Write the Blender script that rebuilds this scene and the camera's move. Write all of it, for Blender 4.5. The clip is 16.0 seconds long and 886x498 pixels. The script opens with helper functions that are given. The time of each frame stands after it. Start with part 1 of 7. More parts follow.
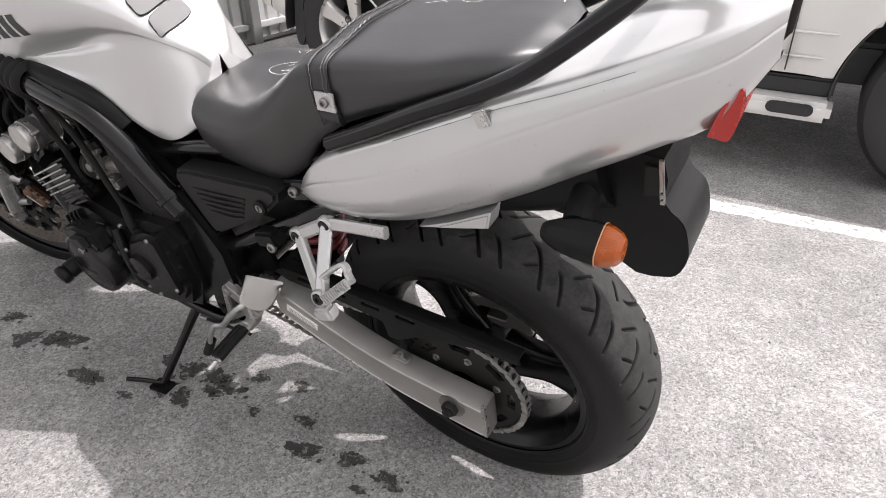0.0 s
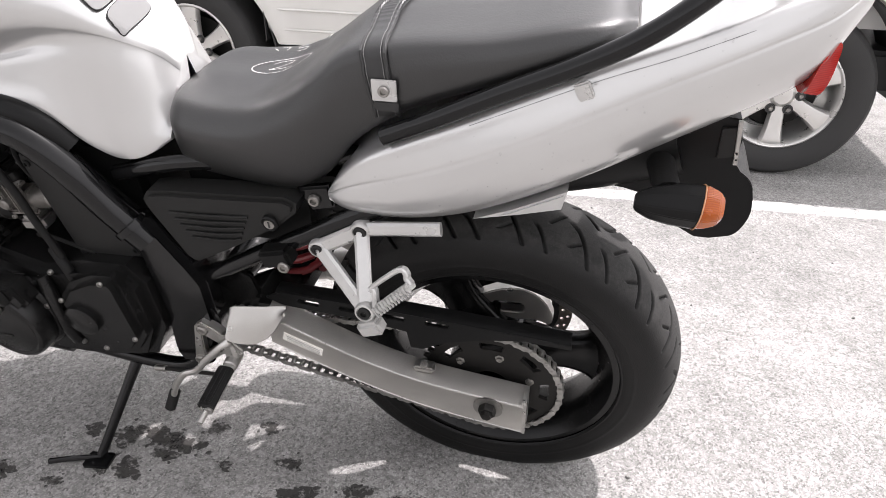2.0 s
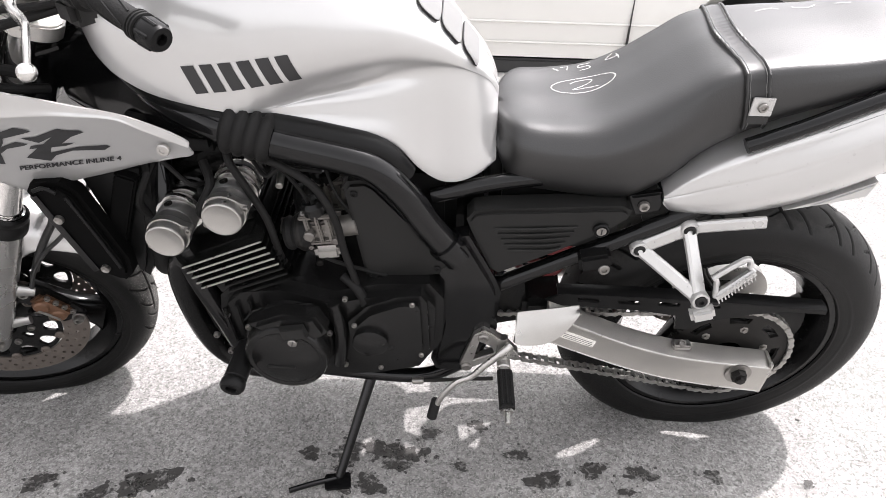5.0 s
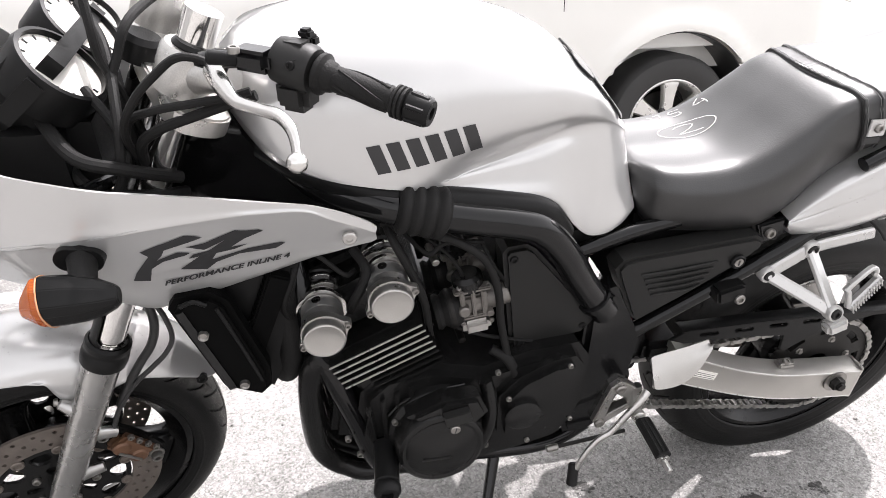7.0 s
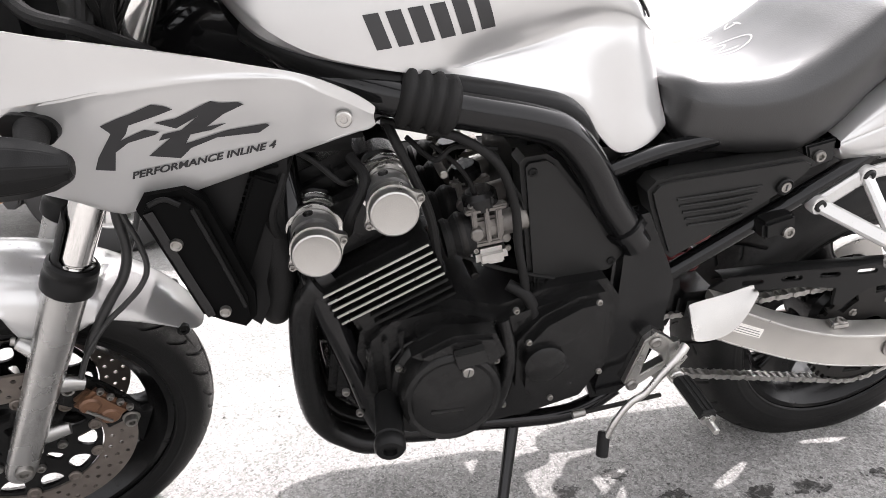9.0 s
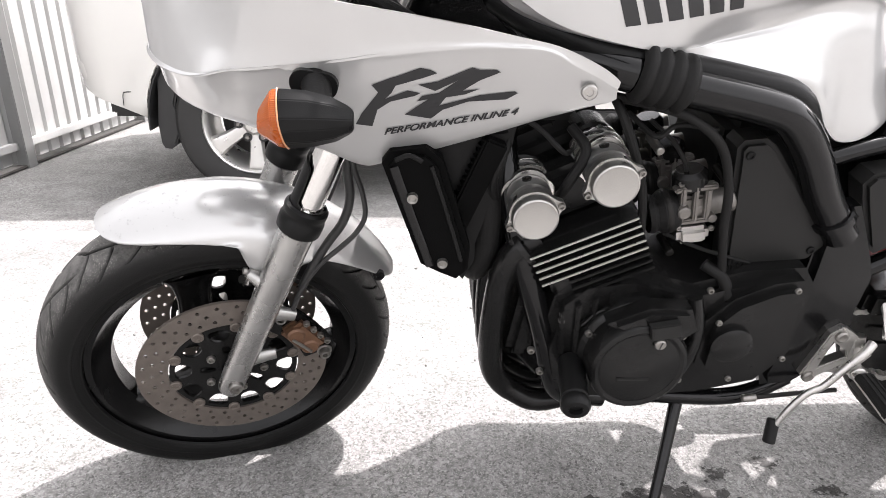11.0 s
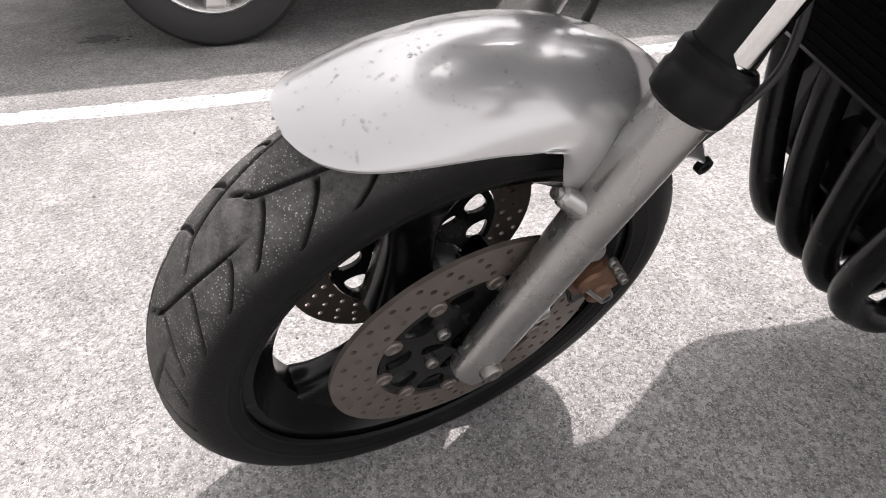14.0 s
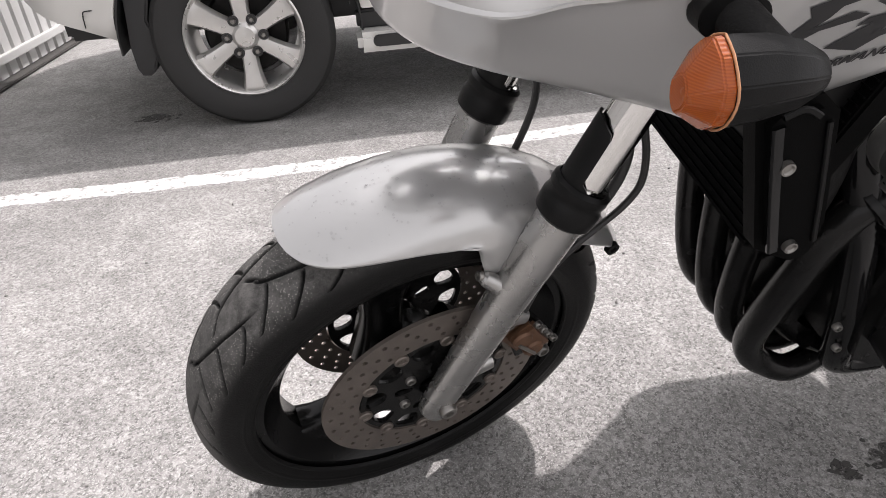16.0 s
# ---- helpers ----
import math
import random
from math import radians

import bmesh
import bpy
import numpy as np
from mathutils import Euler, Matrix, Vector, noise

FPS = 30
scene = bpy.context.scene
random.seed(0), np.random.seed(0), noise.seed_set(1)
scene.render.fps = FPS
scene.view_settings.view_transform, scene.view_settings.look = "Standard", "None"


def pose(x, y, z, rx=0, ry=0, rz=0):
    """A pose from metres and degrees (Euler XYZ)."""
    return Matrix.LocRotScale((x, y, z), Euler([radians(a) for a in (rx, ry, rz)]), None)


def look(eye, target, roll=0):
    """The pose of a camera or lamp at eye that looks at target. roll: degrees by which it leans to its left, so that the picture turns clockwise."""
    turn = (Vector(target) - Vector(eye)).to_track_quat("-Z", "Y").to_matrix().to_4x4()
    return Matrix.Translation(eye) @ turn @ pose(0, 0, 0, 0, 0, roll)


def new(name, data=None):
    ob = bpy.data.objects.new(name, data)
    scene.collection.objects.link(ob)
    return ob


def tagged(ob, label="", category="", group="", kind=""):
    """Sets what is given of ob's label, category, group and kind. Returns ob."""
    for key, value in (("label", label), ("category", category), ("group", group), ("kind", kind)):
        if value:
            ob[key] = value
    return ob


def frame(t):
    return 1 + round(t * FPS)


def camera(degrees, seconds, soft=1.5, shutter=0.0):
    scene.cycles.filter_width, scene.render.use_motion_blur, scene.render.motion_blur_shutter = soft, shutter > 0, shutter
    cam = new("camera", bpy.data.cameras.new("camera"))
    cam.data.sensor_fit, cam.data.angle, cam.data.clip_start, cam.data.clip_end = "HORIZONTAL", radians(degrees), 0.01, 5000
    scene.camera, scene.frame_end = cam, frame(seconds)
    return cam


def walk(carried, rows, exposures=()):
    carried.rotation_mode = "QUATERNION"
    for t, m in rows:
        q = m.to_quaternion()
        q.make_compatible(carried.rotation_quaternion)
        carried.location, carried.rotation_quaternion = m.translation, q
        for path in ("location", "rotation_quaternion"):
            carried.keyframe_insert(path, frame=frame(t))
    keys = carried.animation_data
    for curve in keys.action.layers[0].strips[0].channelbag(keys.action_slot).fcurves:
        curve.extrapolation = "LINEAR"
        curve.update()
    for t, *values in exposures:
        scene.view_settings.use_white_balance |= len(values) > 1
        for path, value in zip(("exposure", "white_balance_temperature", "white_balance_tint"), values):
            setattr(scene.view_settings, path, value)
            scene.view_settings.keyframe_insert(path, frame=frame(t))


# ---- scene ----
cam = camera(68.5, 16.0, 0.6)
PATH = [
    (0, (0.417, -0.878, 1.052), (-0.49, 0.571, 0.015), -0.9),
    (0.5, (0.297, -0.855, 0.994), (-0.414, 0.669, -0.09), -0.4),
    (1, (0.227, -0.844, 0.968), (-0.349, 0.716, -0.142), 1.0),
    (1.5, (0.176, -0.907, 0.984), (-0.361, 0.7, -0.079), 0.8),
    (2, (0.113, -0.982, 0.997), (-0.294, 0.712, 0.015), 1.1),
    (2.5, (0.036, -1.02, 0.998), (-0.329, 0.668, -0.011), 1.1),
    (3, (-0.075, -1.014, 0.997), (-0.372, 0.669, -0.041), 0.2),
    (3.5, (-0.183, -1.0, 1.024), (-0.449, 0.718, 0.035), 0.5),
    (4, (-0.294, -1.036, 1.037), (-0.488, 0.699, 0.062), 1.1),
    (4.5, (-0.423, -1.103, 1.056), (-0.438, 0.637, 0.071), 1.2),
    (5, (-0.542, -1.136, 1.045), (-0.553, 0.595, 0.043), 2.1),
    (5.2, (-0.588, -1.124, 1.041), (-0.59, 0.606, 0.037), 1.5),
    (7.3, (-0.964, -1.067, 1.007), (-0.536, 0.721, 0.219), -2.5),
    (7.5, (-0.959, -1.057, 0.973), (-0.515, 0.726, 0.183), -3.5),
    (8, (-0.943, -1.039, 0.848), (-0.5, 0.77, 0.118), -1.2),
    (8.2, (-0.943, -1.03, 0.809), (-0.524, 0.792, 0.098), -1.5),
    (10.3, (-0.993, -1.074, 0.808), (-0.821, 0.83, 0.219), -0.7),
    (10.5, (-1.022, -1.076, 0.814), (-0.906, 0.829, 0.215), -0.8),
    (11, (-1.106, -1.062, 0.822), (-1.023, 0.795, 0.083), 0.6),
    (11.5, (-1.18, -1.0, 0.834), (-1.107, 0.828, 0.025), -0.3),
    (12, (-1.258, -0.902, 0.814), (-1.267, 0.874, -0.106), -2.6),
    (12.5, (-1.362, -0.825, 0.786), (-1.43, 0.894, -0.234), -6.9),
    (13, (-1.452, -0.712, 0.749), (-1.295, 0.94, -0.368), -5.5),
    (13.5, (-1.511, -0.622, 0.727), (-1.228, 0.986, -0.427), -3.3),
    (14, (-1.523, -0.596, 0.705), (-1.205, 0.989, -0.473), -1.0),
    (14.5, (-1.528, -0.598, 0.705), (-1.217, 0.989, -0.471), -0.5),
    (15, (-1.529, -0.61, 0.714), (-1.22, 0.984, -0.454), -0.6),
    (15.5, (-1.499, -0.658, 0.759), (-1.201, 0.97, -0.365), -1.2),
    (16, (-1.463, -0.752, 0.831), (-1.24, 0.936, -0.219), -3.6),
]
EXPOSURES = [(0, 1.27, 6540, 15), (0.5, 1.49, 6540, 15), (2, 1.52, 6520, 15), (3.0, 1.54, 6500, 14), (3.5, 1.69, 6500, 14), (5, 1.83, 6500, 14), (7.5, 1.74, 6500, 14), (8, 1.79, 6500, 14), (10.5, 2.2, 6500, 14), (11, 2.0, 6500, 14), (12.5, 1.43, 6560, 16), (14.0, 1.34, 6600, 16), (14.5, 1.40, 6600, 16), (15, 1.38, 6600, 16), (15.5, 1.22, 6600, 16), (16, 1.11, 6580, 15)]
walk(cam, [(t, look(eye, target, roll)) for t, eye, target, roll in PATH], EXPOSURES)


# ---- light ----
SUN_FROM = Vector((0.43, 0.33, 1.0)).normalized()
world = bpy.data.worlds.new("sky")
scene.world = world
world.use_nodes = True
wn = world.node_tree
sky = wn.nodes.new("ShaderNodeTexSky")
sky.sky_type = "NISHITA"
sky.sun_disc = False
sky.sun_elevation = math.asin(SUN_FROM.z)
sky.sun_rotation = math.atan2(SUN_FROM.x, SUN_FROM.y)
sky.air_density, sky.dust_density = 1.2, 3.0
fade = wn.nodes.new("ShaderNodeHueSaturation")
fade.inputs["Saturation"].default_value = 0.05
wn.links.new(sky.outputs[0], fade.inputs["Color"])
wn.links.new(fade.outputs[0], wn.nodes["Background"].inputs[0])
wn.nodes["Background"].inputs[1].default_value = 0.15
sun_data = bpy.data.lights.new("sun", "SUN")
sun_data.energy, sun_data.angle, sun_data.color = 2.15, radians(0.9), (1.0, 0.965, 0.955)
sun = new("sun", sun_data)
sun.matrix_world = Matrix.Translation((2, 2, 6)) @ SUN_FROM.to_track_quat("Z", "Y").to_matrix().to_4x4()


# ---- materials ----
def material(name, color, rough=0.5, metal=0.0, scale=40.0, vary=0.15, bump=0.0, fine=400.0, coat=0.0, rough_vary=0.1, grain=0.0, spec=0.5):
    """Procedural surface: blotches at one scale, grain at a finer one, and relief."""
    m = bpy.data.materials.new(name)
    m.use_nodes = True
    nt = m.node_tree
    bsdf = nt.nodes["Principled BSDF"]
    co = nt.nodes.new("ShaderNodeTexCoord")
    big = nt.nodes.new("ShaderNodeTexNoise")
    big.inputs["Scale"].default_value, big.inputs["Detail"].default_value = scale, 5
    small = nt.nodes.new("ShaderNodeTexNoise")
    small.inputs["Scale"].default_value, small.inputs["Detail"].default_value = fine, 3
    nt.links.new(co.outputs["Object"], big.inputs["Vector"])
    nt.links.new(co.outputs["Object"], small.inputs["Vector"])
    mix = nt.nodes.new("ShaderNodeMix")
    mix.data_type = "RGBA"
    lo = [max(0, c * (1 - vary)) for c in color] + [1]
    hi = [min(1, c * (1 + vary)) for c in color] + [1]
    mix.inputs[6].default_value, mix.inputs[7].default_value = lo, hi
    nt.links.new(big.outputs[0], mix.inputs[0])
    out = mix.outputs[2]
    if grain:
        g = nt.nodes.new("ShaderNodeMix")
        g.data_type = "RGBA"
        g.blend_type = "OVERLAY"
        g.inputs[0].default_value = grain
        nt.links.new(out, g.inputs[6])
        nt.links.new(small.outputs[0], g.inputs[7])
        out = g.outputs[2]
    nt.links.new(out, bsdf.inputs["Base Color"])
    rr = nt.nodes.new("ShaderNodeMapRange")
    rr.inputs[3].default_value, rr.inputs[4].default_value = max(0.02, rough - rough_vary), min(1, rough + rough_vary)
    nt.links.new(big.outputs[0], rr.inputs[0])
    nt.links.new(rr.outputs[0], bsdf.inputs["Roughness"])
    bsdf.inputs["Metallic"].default_value = metal
    bsdf.inputs["Specular IOR Level"].default_value = spec
    bsdf.inputs["Coat Weight"].default_value = coat
    bsdf.inputs["Coat Roughness"].default_value = 0.03
    if bump:
        b = nt.nodes.new("ShaderNodeBump")
        b.inputs["Strength"].default_value, b.inputs["Distance"].default_value = bump, 0.002
        nt.links.new(small.outputs[0], b.inputs["Height"])
        nt.links.new(b.outputs[0], bsdf.inputs["Normal"])
    return m


SILVER = material("silver_paint", (0.47, 0.467, 0.461), 0.29, 0.55, 6, 0.04, 0.012, 1500, coat=1.0, rough_vary=0.03)
SILVER.node_tree.nodes["Principled BSDF"].inputs["Coat IOR"].default_value = 1.58
BLACK_PAINT = material("black_frame_paint", (0.0045, 0.0045, 0.0047), 0.13, 0.0, 30, 0.4, 0.02, 900, coat=0.15, spec=0.22)
BLACK_ENGINE = material("black_engine_paint", (0.0075, 0.0074, 0.0073), 0.22, 0.0, 35, 0.6, 0.16, 420, rough_vary=0.13, spec=0.22)
BLACK_PLASTIC = material("black_plastic", (0.007, 0.007, 0.007), 0.36, 0.0, 30, 0.3, 0.1, 900, spec=0.13)
GREY_PLASTIC = material("worn_grey_plastic", (0.0125, 0.0124, 0.012), 0.42, 0.0, 20, 0.25, 0.1, 800, spec=0.2)
WHEEL_BLACK = material("glossy_wheel_black", (0.0025, 0.0025, 0.0026), 0.24, 0.0, 30, 0.4, 0.03, 800, spec=0.25)
RUBBER = material("tyre_rubber", (0.0095, 0.0093, 0.0091), 0.6, 0.0, 25, 0.5, 0.35, 500, rough_vary=0.15, spec=0.15)
RADIATOR = material("dull_radiator_black", (0.0025, 0.0025, 0.0025), 0.6, 0.0, 30, 0.3, 0.2, 700, spec=0.04)
GREY_SHEET = material("darker_grey_sheet", (0.27, 0.27, 0.267), 0.5, 0.2, 4, 0.15, 0.05, 500)
VINYL = material("seat_vinyl", (0.0085, 0.0083, 0.0082), 0.40, 0.0, 12, 0.2, 0.14, 420, rough_vary=0.05, spec=0.7)
STITCH = material("grey_thread", (0.12, 0.12, 0.118), 0.7, 0.0, 300, 0.4, 0.2, 900)
VINYL_TRIM = material("seat_piping", (0.012, 0.012, 0.012), 0.4, 0.0, 20, 0.2, 0.1, 800)
ALLOY = material("satin_alloy", (0.4, 0.39, 0.373), 0.31, 0.92, 30, 0.1, 0.1, 700, rough_vary=0.1, grain=0.15)
CARB = material("dull_carburettor_alloy", (0.17, 0.16, 0.148), 0.5, 0.7, 60, 0.45, 0.2, 500)
CAST = material("cast_alloy", (0.46, 0.45, 0.432), 0.3, 0.95, 50, 0.18, 0.3, 700, grain=0.2)
FORK_GREY = material("fork_lower_paint", (0.36, 0.355, 0.345), 0.27, 0.85, 25, 0.14, 0.05, 900, coat=0.3, grain=0.1)
SWING = material("brushed_alloy", (0.40, 0.386, 0.362), 0.38, 0.75, 25, 0.12, 0.1, 700, rough_vary=0.1, grain=0.25)
CHROME = material("chrome", (0.75, 0.74, 0.72), 0.12, 1.0, 30, 0.08, 0.0, 600, rough_vary=0.05)
STEEL = material("disc_steel", (0.15, 0.128, 0.112), 0.45, 0.5, 60, 0.3, 0.1, 600, rough_vary=0.12)
CHAIN = material("chain_steel", (0.31, 0.302, 0.287), 0.38, 0.8, 80, 0.5, 0.2, 500)
SPROCKET = material("sprocket_steel", (0.013, 0.012, 0.011), 0.55, 0.6, 60, 0.5, 0.2, 500)
BOLT = material("zinc_bolt", (0.26, 0.25, 0.235), 0.4, 0.9, 90, 0.3, 0.05, 500)
DRUM = material("dull_silver_casting", (0.27, 0.265, 0.258), 0.36, 0.8, 60, 0.3, 0.2, 600)
POLISHED = material("polished_alloy", (0.6, 0.59, 0.57), 0.24, 0.97, 30, 0.1, 0.05, 700, rough_vary=0.06)
CALIPER = material("caliper_bronze", (0.11, 0.055, 0.03), 0.5, 0.3, 70, 0.6, 0.2, 500)
SPRING_RED = material("red_spring_paint", (0.13, 0.012, 0.014), 0.4, 0.0, 30, 0.3, 0.1, 500)
BRAID = material("braided_hose", (0.02, 0.02, 0.02), 0.4, 0.0, 60, 0.2, 0.3, 1500)
GREY_PAINT = material("grey_inlay", (0.17, 0.17, 0.168), 0.6, 0.0, 20, 0.1, 0.05, 900, spec=0.15)
DECAL = material("dark_decal", (0.014, 0.014, 0.015), 0.4, 0.0, 30, 0.1, 0.0, 600)
CHALK = material("white_chalk", (0.66, 0.65, 0.63), 0.9, 0.0, 300, 0.3, 0.4, 900)
LABEL = material("pale_label", (0.7, 0.68, 0.64), 0.5, 0.0, 60, 0.1, 0.0, 600)
BRACKET = material("silver_painted_casting", (0.47, 0.466, 0.455), 0.3, 0.5, 40, 0.08, 0.08, 700, coat=0.2, grain=0.1)
CAR_PAINT = material("pearl_white_paint", (0.66, 0.65, 0.62), 0.25, 0.0, 3, 0.04, 0.0, 900, coat=0.8, rough_vary=0.03)
CAR_TRIM = material("car_black_trim", (0.02, 0.02, 0.02), 0.5, 0.0, 30, 0.2, 0.1, 700)
CAR_GLASS = material("tinted_glass", (0.01, 0.01, 0.011), 0.05, 0.0, 10, 0.1, 0.0, 600)
CAR_TYRE = material("car_tyre_rubber", (0.024, 0.0235, 0.023), 0.75, 0.0, 20, 0.3, 0.5, 350)
CAR_RIM = material("car_rim_silver", (0.6, 0.59, 0.57), 0.3, 0.7, 20, 0.06, 0.0, 700)
FENCE = material("white_painted_sheet", (0.5, 0.5, 0.49), 0.5, 0.0, 5, 0.1, 0.05, 500)
POST = material("grey_painted_post", (0.2, 0.2, 0.196), 0.5, 0.0, 8, 0.15, 0.1, 500)
DIRT_AND_GAP = material("dark_dirt_and_gap", (0.05, 0.047, 0.043), 0.95, 0.0, 20, 0.5, 0.9, 250, grain=0.5)
CONCRETE = material("kerb_concrete", (0.2, 0.195, 0.185), 0.9, 0.0, 10, 0.3, 0.8, 300, grain=0.4)
DROPLET = bpy.data.materials.new("water")
DROPLET.use_nodes = True
dn = DROPLET.node_tree
dn.nodes.remove(dn.nodes["Principled BSDF"])
clear, shine, blend, fres = (dn.nodes.new("ShaderNode" + n) for n in ("BsdfTransparent", "BsdfGlossy", "MixShader", "Fresnel"))
clear.inputs[0].default_value = (0.93, 0.93, 0.93, 1)
shine.inputs["Roughness"].default_value = 0.04
fres.inputs[0].default_value = 1.33
dn.links.new(fres.outputs[0], blend.inputs[0])
dn.links.new(clear.outputs[0], blend.inputs[1])
dn.links.new(shine.outputs[0], blend.inputs[2])
dn.links.new(blend.outputs[0], dn.nodes["Material Output"].inputs[0])


def asphalt():
    m = bpy.data.materials.new("pale_asphalt")
    m.use_nodes = True
    nt = m.node_tree
    bsdf = nt.nodes["Principled BSDF"]
    co = nt.nodes.new("ShaderNodeTexCoord")

    def tex(kind, scale, detail=0):
        n = nt.nodes.new(kind)
        n.inputs["Scale"].default_value = scale
        if detail:
            n.inputs["Detail"].default_value = detail
        nt.links.new(co.outputs["Object"], n.inputs["Vector"])
        return n

    stones = tex("ShaderNodeTexVoronoi", 135)
    chips = tex("ShaderNodeTexVoronoi", 240)
    sand = tex("ShaderNodeTexVoronoi", 520)
    patch = tex("ShaderNodeTexNoise", 1.6, 7)
    blot = tex("ShaderNodeTexNoise", 9.0, 6)
    mid = tex("ShaderNodeTexNoise", 62, 10)
    mid.inputs["Roughness"].default_value = 0.75
    fine = tex("ShaderNodeTexNoise", 420, 4)

    def link(a, b):
        nt.links.new(a, b)

    def ramp(src, p0, c0, p1, c1):
        r = nt.nodes.new("ShaderNodeValToRGB")
        r.color_ramp.elements[0].position, r.color_ramp.elements[0].color = p0, (*c0, 1)
        r.color_ramp.elements[1].position, r.color_ramp.elements[1].color = p1, (*c1, 1)
        link(src, r.inputs[0])
        return r.outputs[0]

    def mixed(kind, fac, a, b):
        n = nt.nodes.new("ShaderNodeMix")
        n.data_type, n.blend_type = "RGBA", kind
        if isinstance(fac, float):
            n.inputs[0].default_value = fac
        else:
            link(fac, n.inputs[0])
        for socket, value in ((n.inputs[6], a), (n.inputs[7], b)):
            if isinstance(value, tuple):
                socket.default_value = value
            else:
                link(value, socket)
        return n.outputs[2]

    def pick(src, lo, hi, gain):
        bw = nt.nodes.new("ShaderNodeRGBToBW")
        link(src, bw.inputs[0])
        n = nt.nodes.new("ShaderNodeMapRange")
        n.inputs[1].default_value, n.inputs[2].default_value, n.inputs[4].default_value = lo, hi, gain
        link(bw.outputs[0], n.inputs[0])
        return n.outputs[0]

    base = ramp(mid.outputs[0], 0.3, (0.155, 0.152, 0.147), 0.7, (0.265, 0.259, 0.251))
    base = mixed("MIX", pick(stones.outputs["Color"], 0.62, 0.74, 0.5), base, (0.35, 0.343, 0.332, 1))
    base = mixed("MIX", pick(stones.outputs["Color"], 0.36, 0.26, 0.3), base, (0.13, 0.127, 0.122, 1))
    base = mixed("MIX", pick(chips.outputs["Color"], 0.68, 0.78, 0.7), base, (0.085, 0.083, 0.08, 1))
    base = mixed("MIX", pick(sand.outputs["Color"], 0.66, 0.78, 0.65), base, (0.40, 0.392, 0.38, 1))
    base = mixed("MIX", pick(stones.outputs["Distance"], 0.55, 0.85, 0.25), base, (0.10, 0.098, 0.094, 1))
    base = mixed("OVERLAY", 0.38, base, patch.outputs[0])
    base = mixed("OVERLAY", 0.35, base, blot.outputs[0])
    base = mixed("OVERLAY", 0.55, base, fine.outputs[0])
    link(base, bsdf.inputs["Base Color"])
    bsdf.inputs["Roughness"].default_value = 0.92
    bsdf.inputs["Specular IOR Level"].default_value = 0.25
    add = nt.nodes.new("ShaderNodeMath")
    add.operation = "SUBTRACT"
    link(mid.outputs[0], add.inputs[0])
    link(stones.outputs["Distance"], add.inputs[1])
    bump = nt.nodes.new("ShaderNodeBump")
    bump.inputs["Strength"].default_value, bump.inputs["Distance"].default_value = 0.45, 0.0025
    link(add.outputs[0], bump.inputs["Height"])
    link(bump.outputs[0], bsdf.inputs["Normal"])
    return m


ASPHALT = asphalt()


def lens(name, deep, pale, scale):
    """A moulded lens: fine prism ribs under a glossy skin."""
    m = material(name, deep, 0.25, 0.0, 60, 0.2, 0.0, 600, coat=0.3, spec=0.3)
    nt = m.node_tree
    co = nt.nodes.new("ShaderNodeTexCoord")
    wave = nt.nodes.new("ShaderNodeTexWave")
    wave.bands_direction = "Z"
    wave.inputs["Scale"].default_value, wave.inputs["Distortion"].default_value = scale, 0.4
    nt.links.new(co.outputs["Object"], wave.inputs["Vector"])
    mix = nt.nodes.new("ShaderNodeMix")
    mix.data_type = "RGBA"
    mix.inputs[6].default_value, mix.inputs[7].default_value = (*deep, 1), (*pale, 1)
    nt.links.new(wave.outputs["Fac"], mix.inputs[0])
    bsdf = nt.nodes["Principled BSDF"]
    nt.links.new(mix.outputs[2], bsdf.inputs["Base Color"])
    bsdf.inputs["Subsurface Weight"].default_value = 0.25
    bsdf.inputs["Subsurface Radius"].default_value = (0.01, 0.004, 0.001)
    bump = nt.nodes.new("ShaderNodeBump")
    bump.inputs["Strength"].default_value, bump.inputs["Distance"].default_value = 0.14, 0.001
    nt.links.new(wave.outputs["Fac"], bump.inputs["Height"])
    nt.links.new(bump.outputs[0], bsdf.inputs["Normal"])
    return m


LENS_RIM = material("pale_amber_rim", (0.5, 0.24, 0.12), 0.3, 0.0, 60, 0.1, 0.0, 600)
RED = lens("red_lens", (0.3, 0.012, 0.009), (0.42, 0.025, 0.018), 160)
ORANGE = lens("amber_lens", (0.28, 0.052, 0.0018), (0.35, 0.072, 0.0026), 200)


def patchy(name, color, rough, scale, lo, hi):
    """A thin coat that has worn or dried away in spots, baring what lies below."""
    m = material(name, color, rough, 0.0, 30, 0.25, 0.4, 400, grain=0.4, spec=0.3)
    nt = m.node_tree
    co = nt.nodes.new("ShaderNodeTexCoord")
    noise = nt.nodes.new("ShaderNodeTexNoise")
    noise.inputs["Scale"].default_value, noise.inputs["Detail"].default_value, noise.inputs["Roughness"].default_value = scale, 8, 0.7
    nt.links.new(co.outputs["Object"], noise.inputs["Vector"])
    rng_node = nt.nodes.new("ShaderNodeMapRange")
    rng_node.inputs[1].default_value, rng_node.inputs[2].default_value = lo, hi
    nt.links.new(noise.outputs[0], rng_node.inputs[0])
    bare = nt.nodes.new("ShaderNodeBsdfTransparent")
    mix = nt.nodes.new("ShaderNodeMixShader")
    nt.links.new(rng_node.outputs[0], mix.inputs[0])
    nt.links.new(nt.nodes["Principled BSDF"].outputs[0], mix.inputs[1])
    nt.links.new(bare.outputs[0], mix.inputs[2])
    nt.links.new(mix.outputs[0], nt.nodes["Material Output"].inputs[0])
    return m


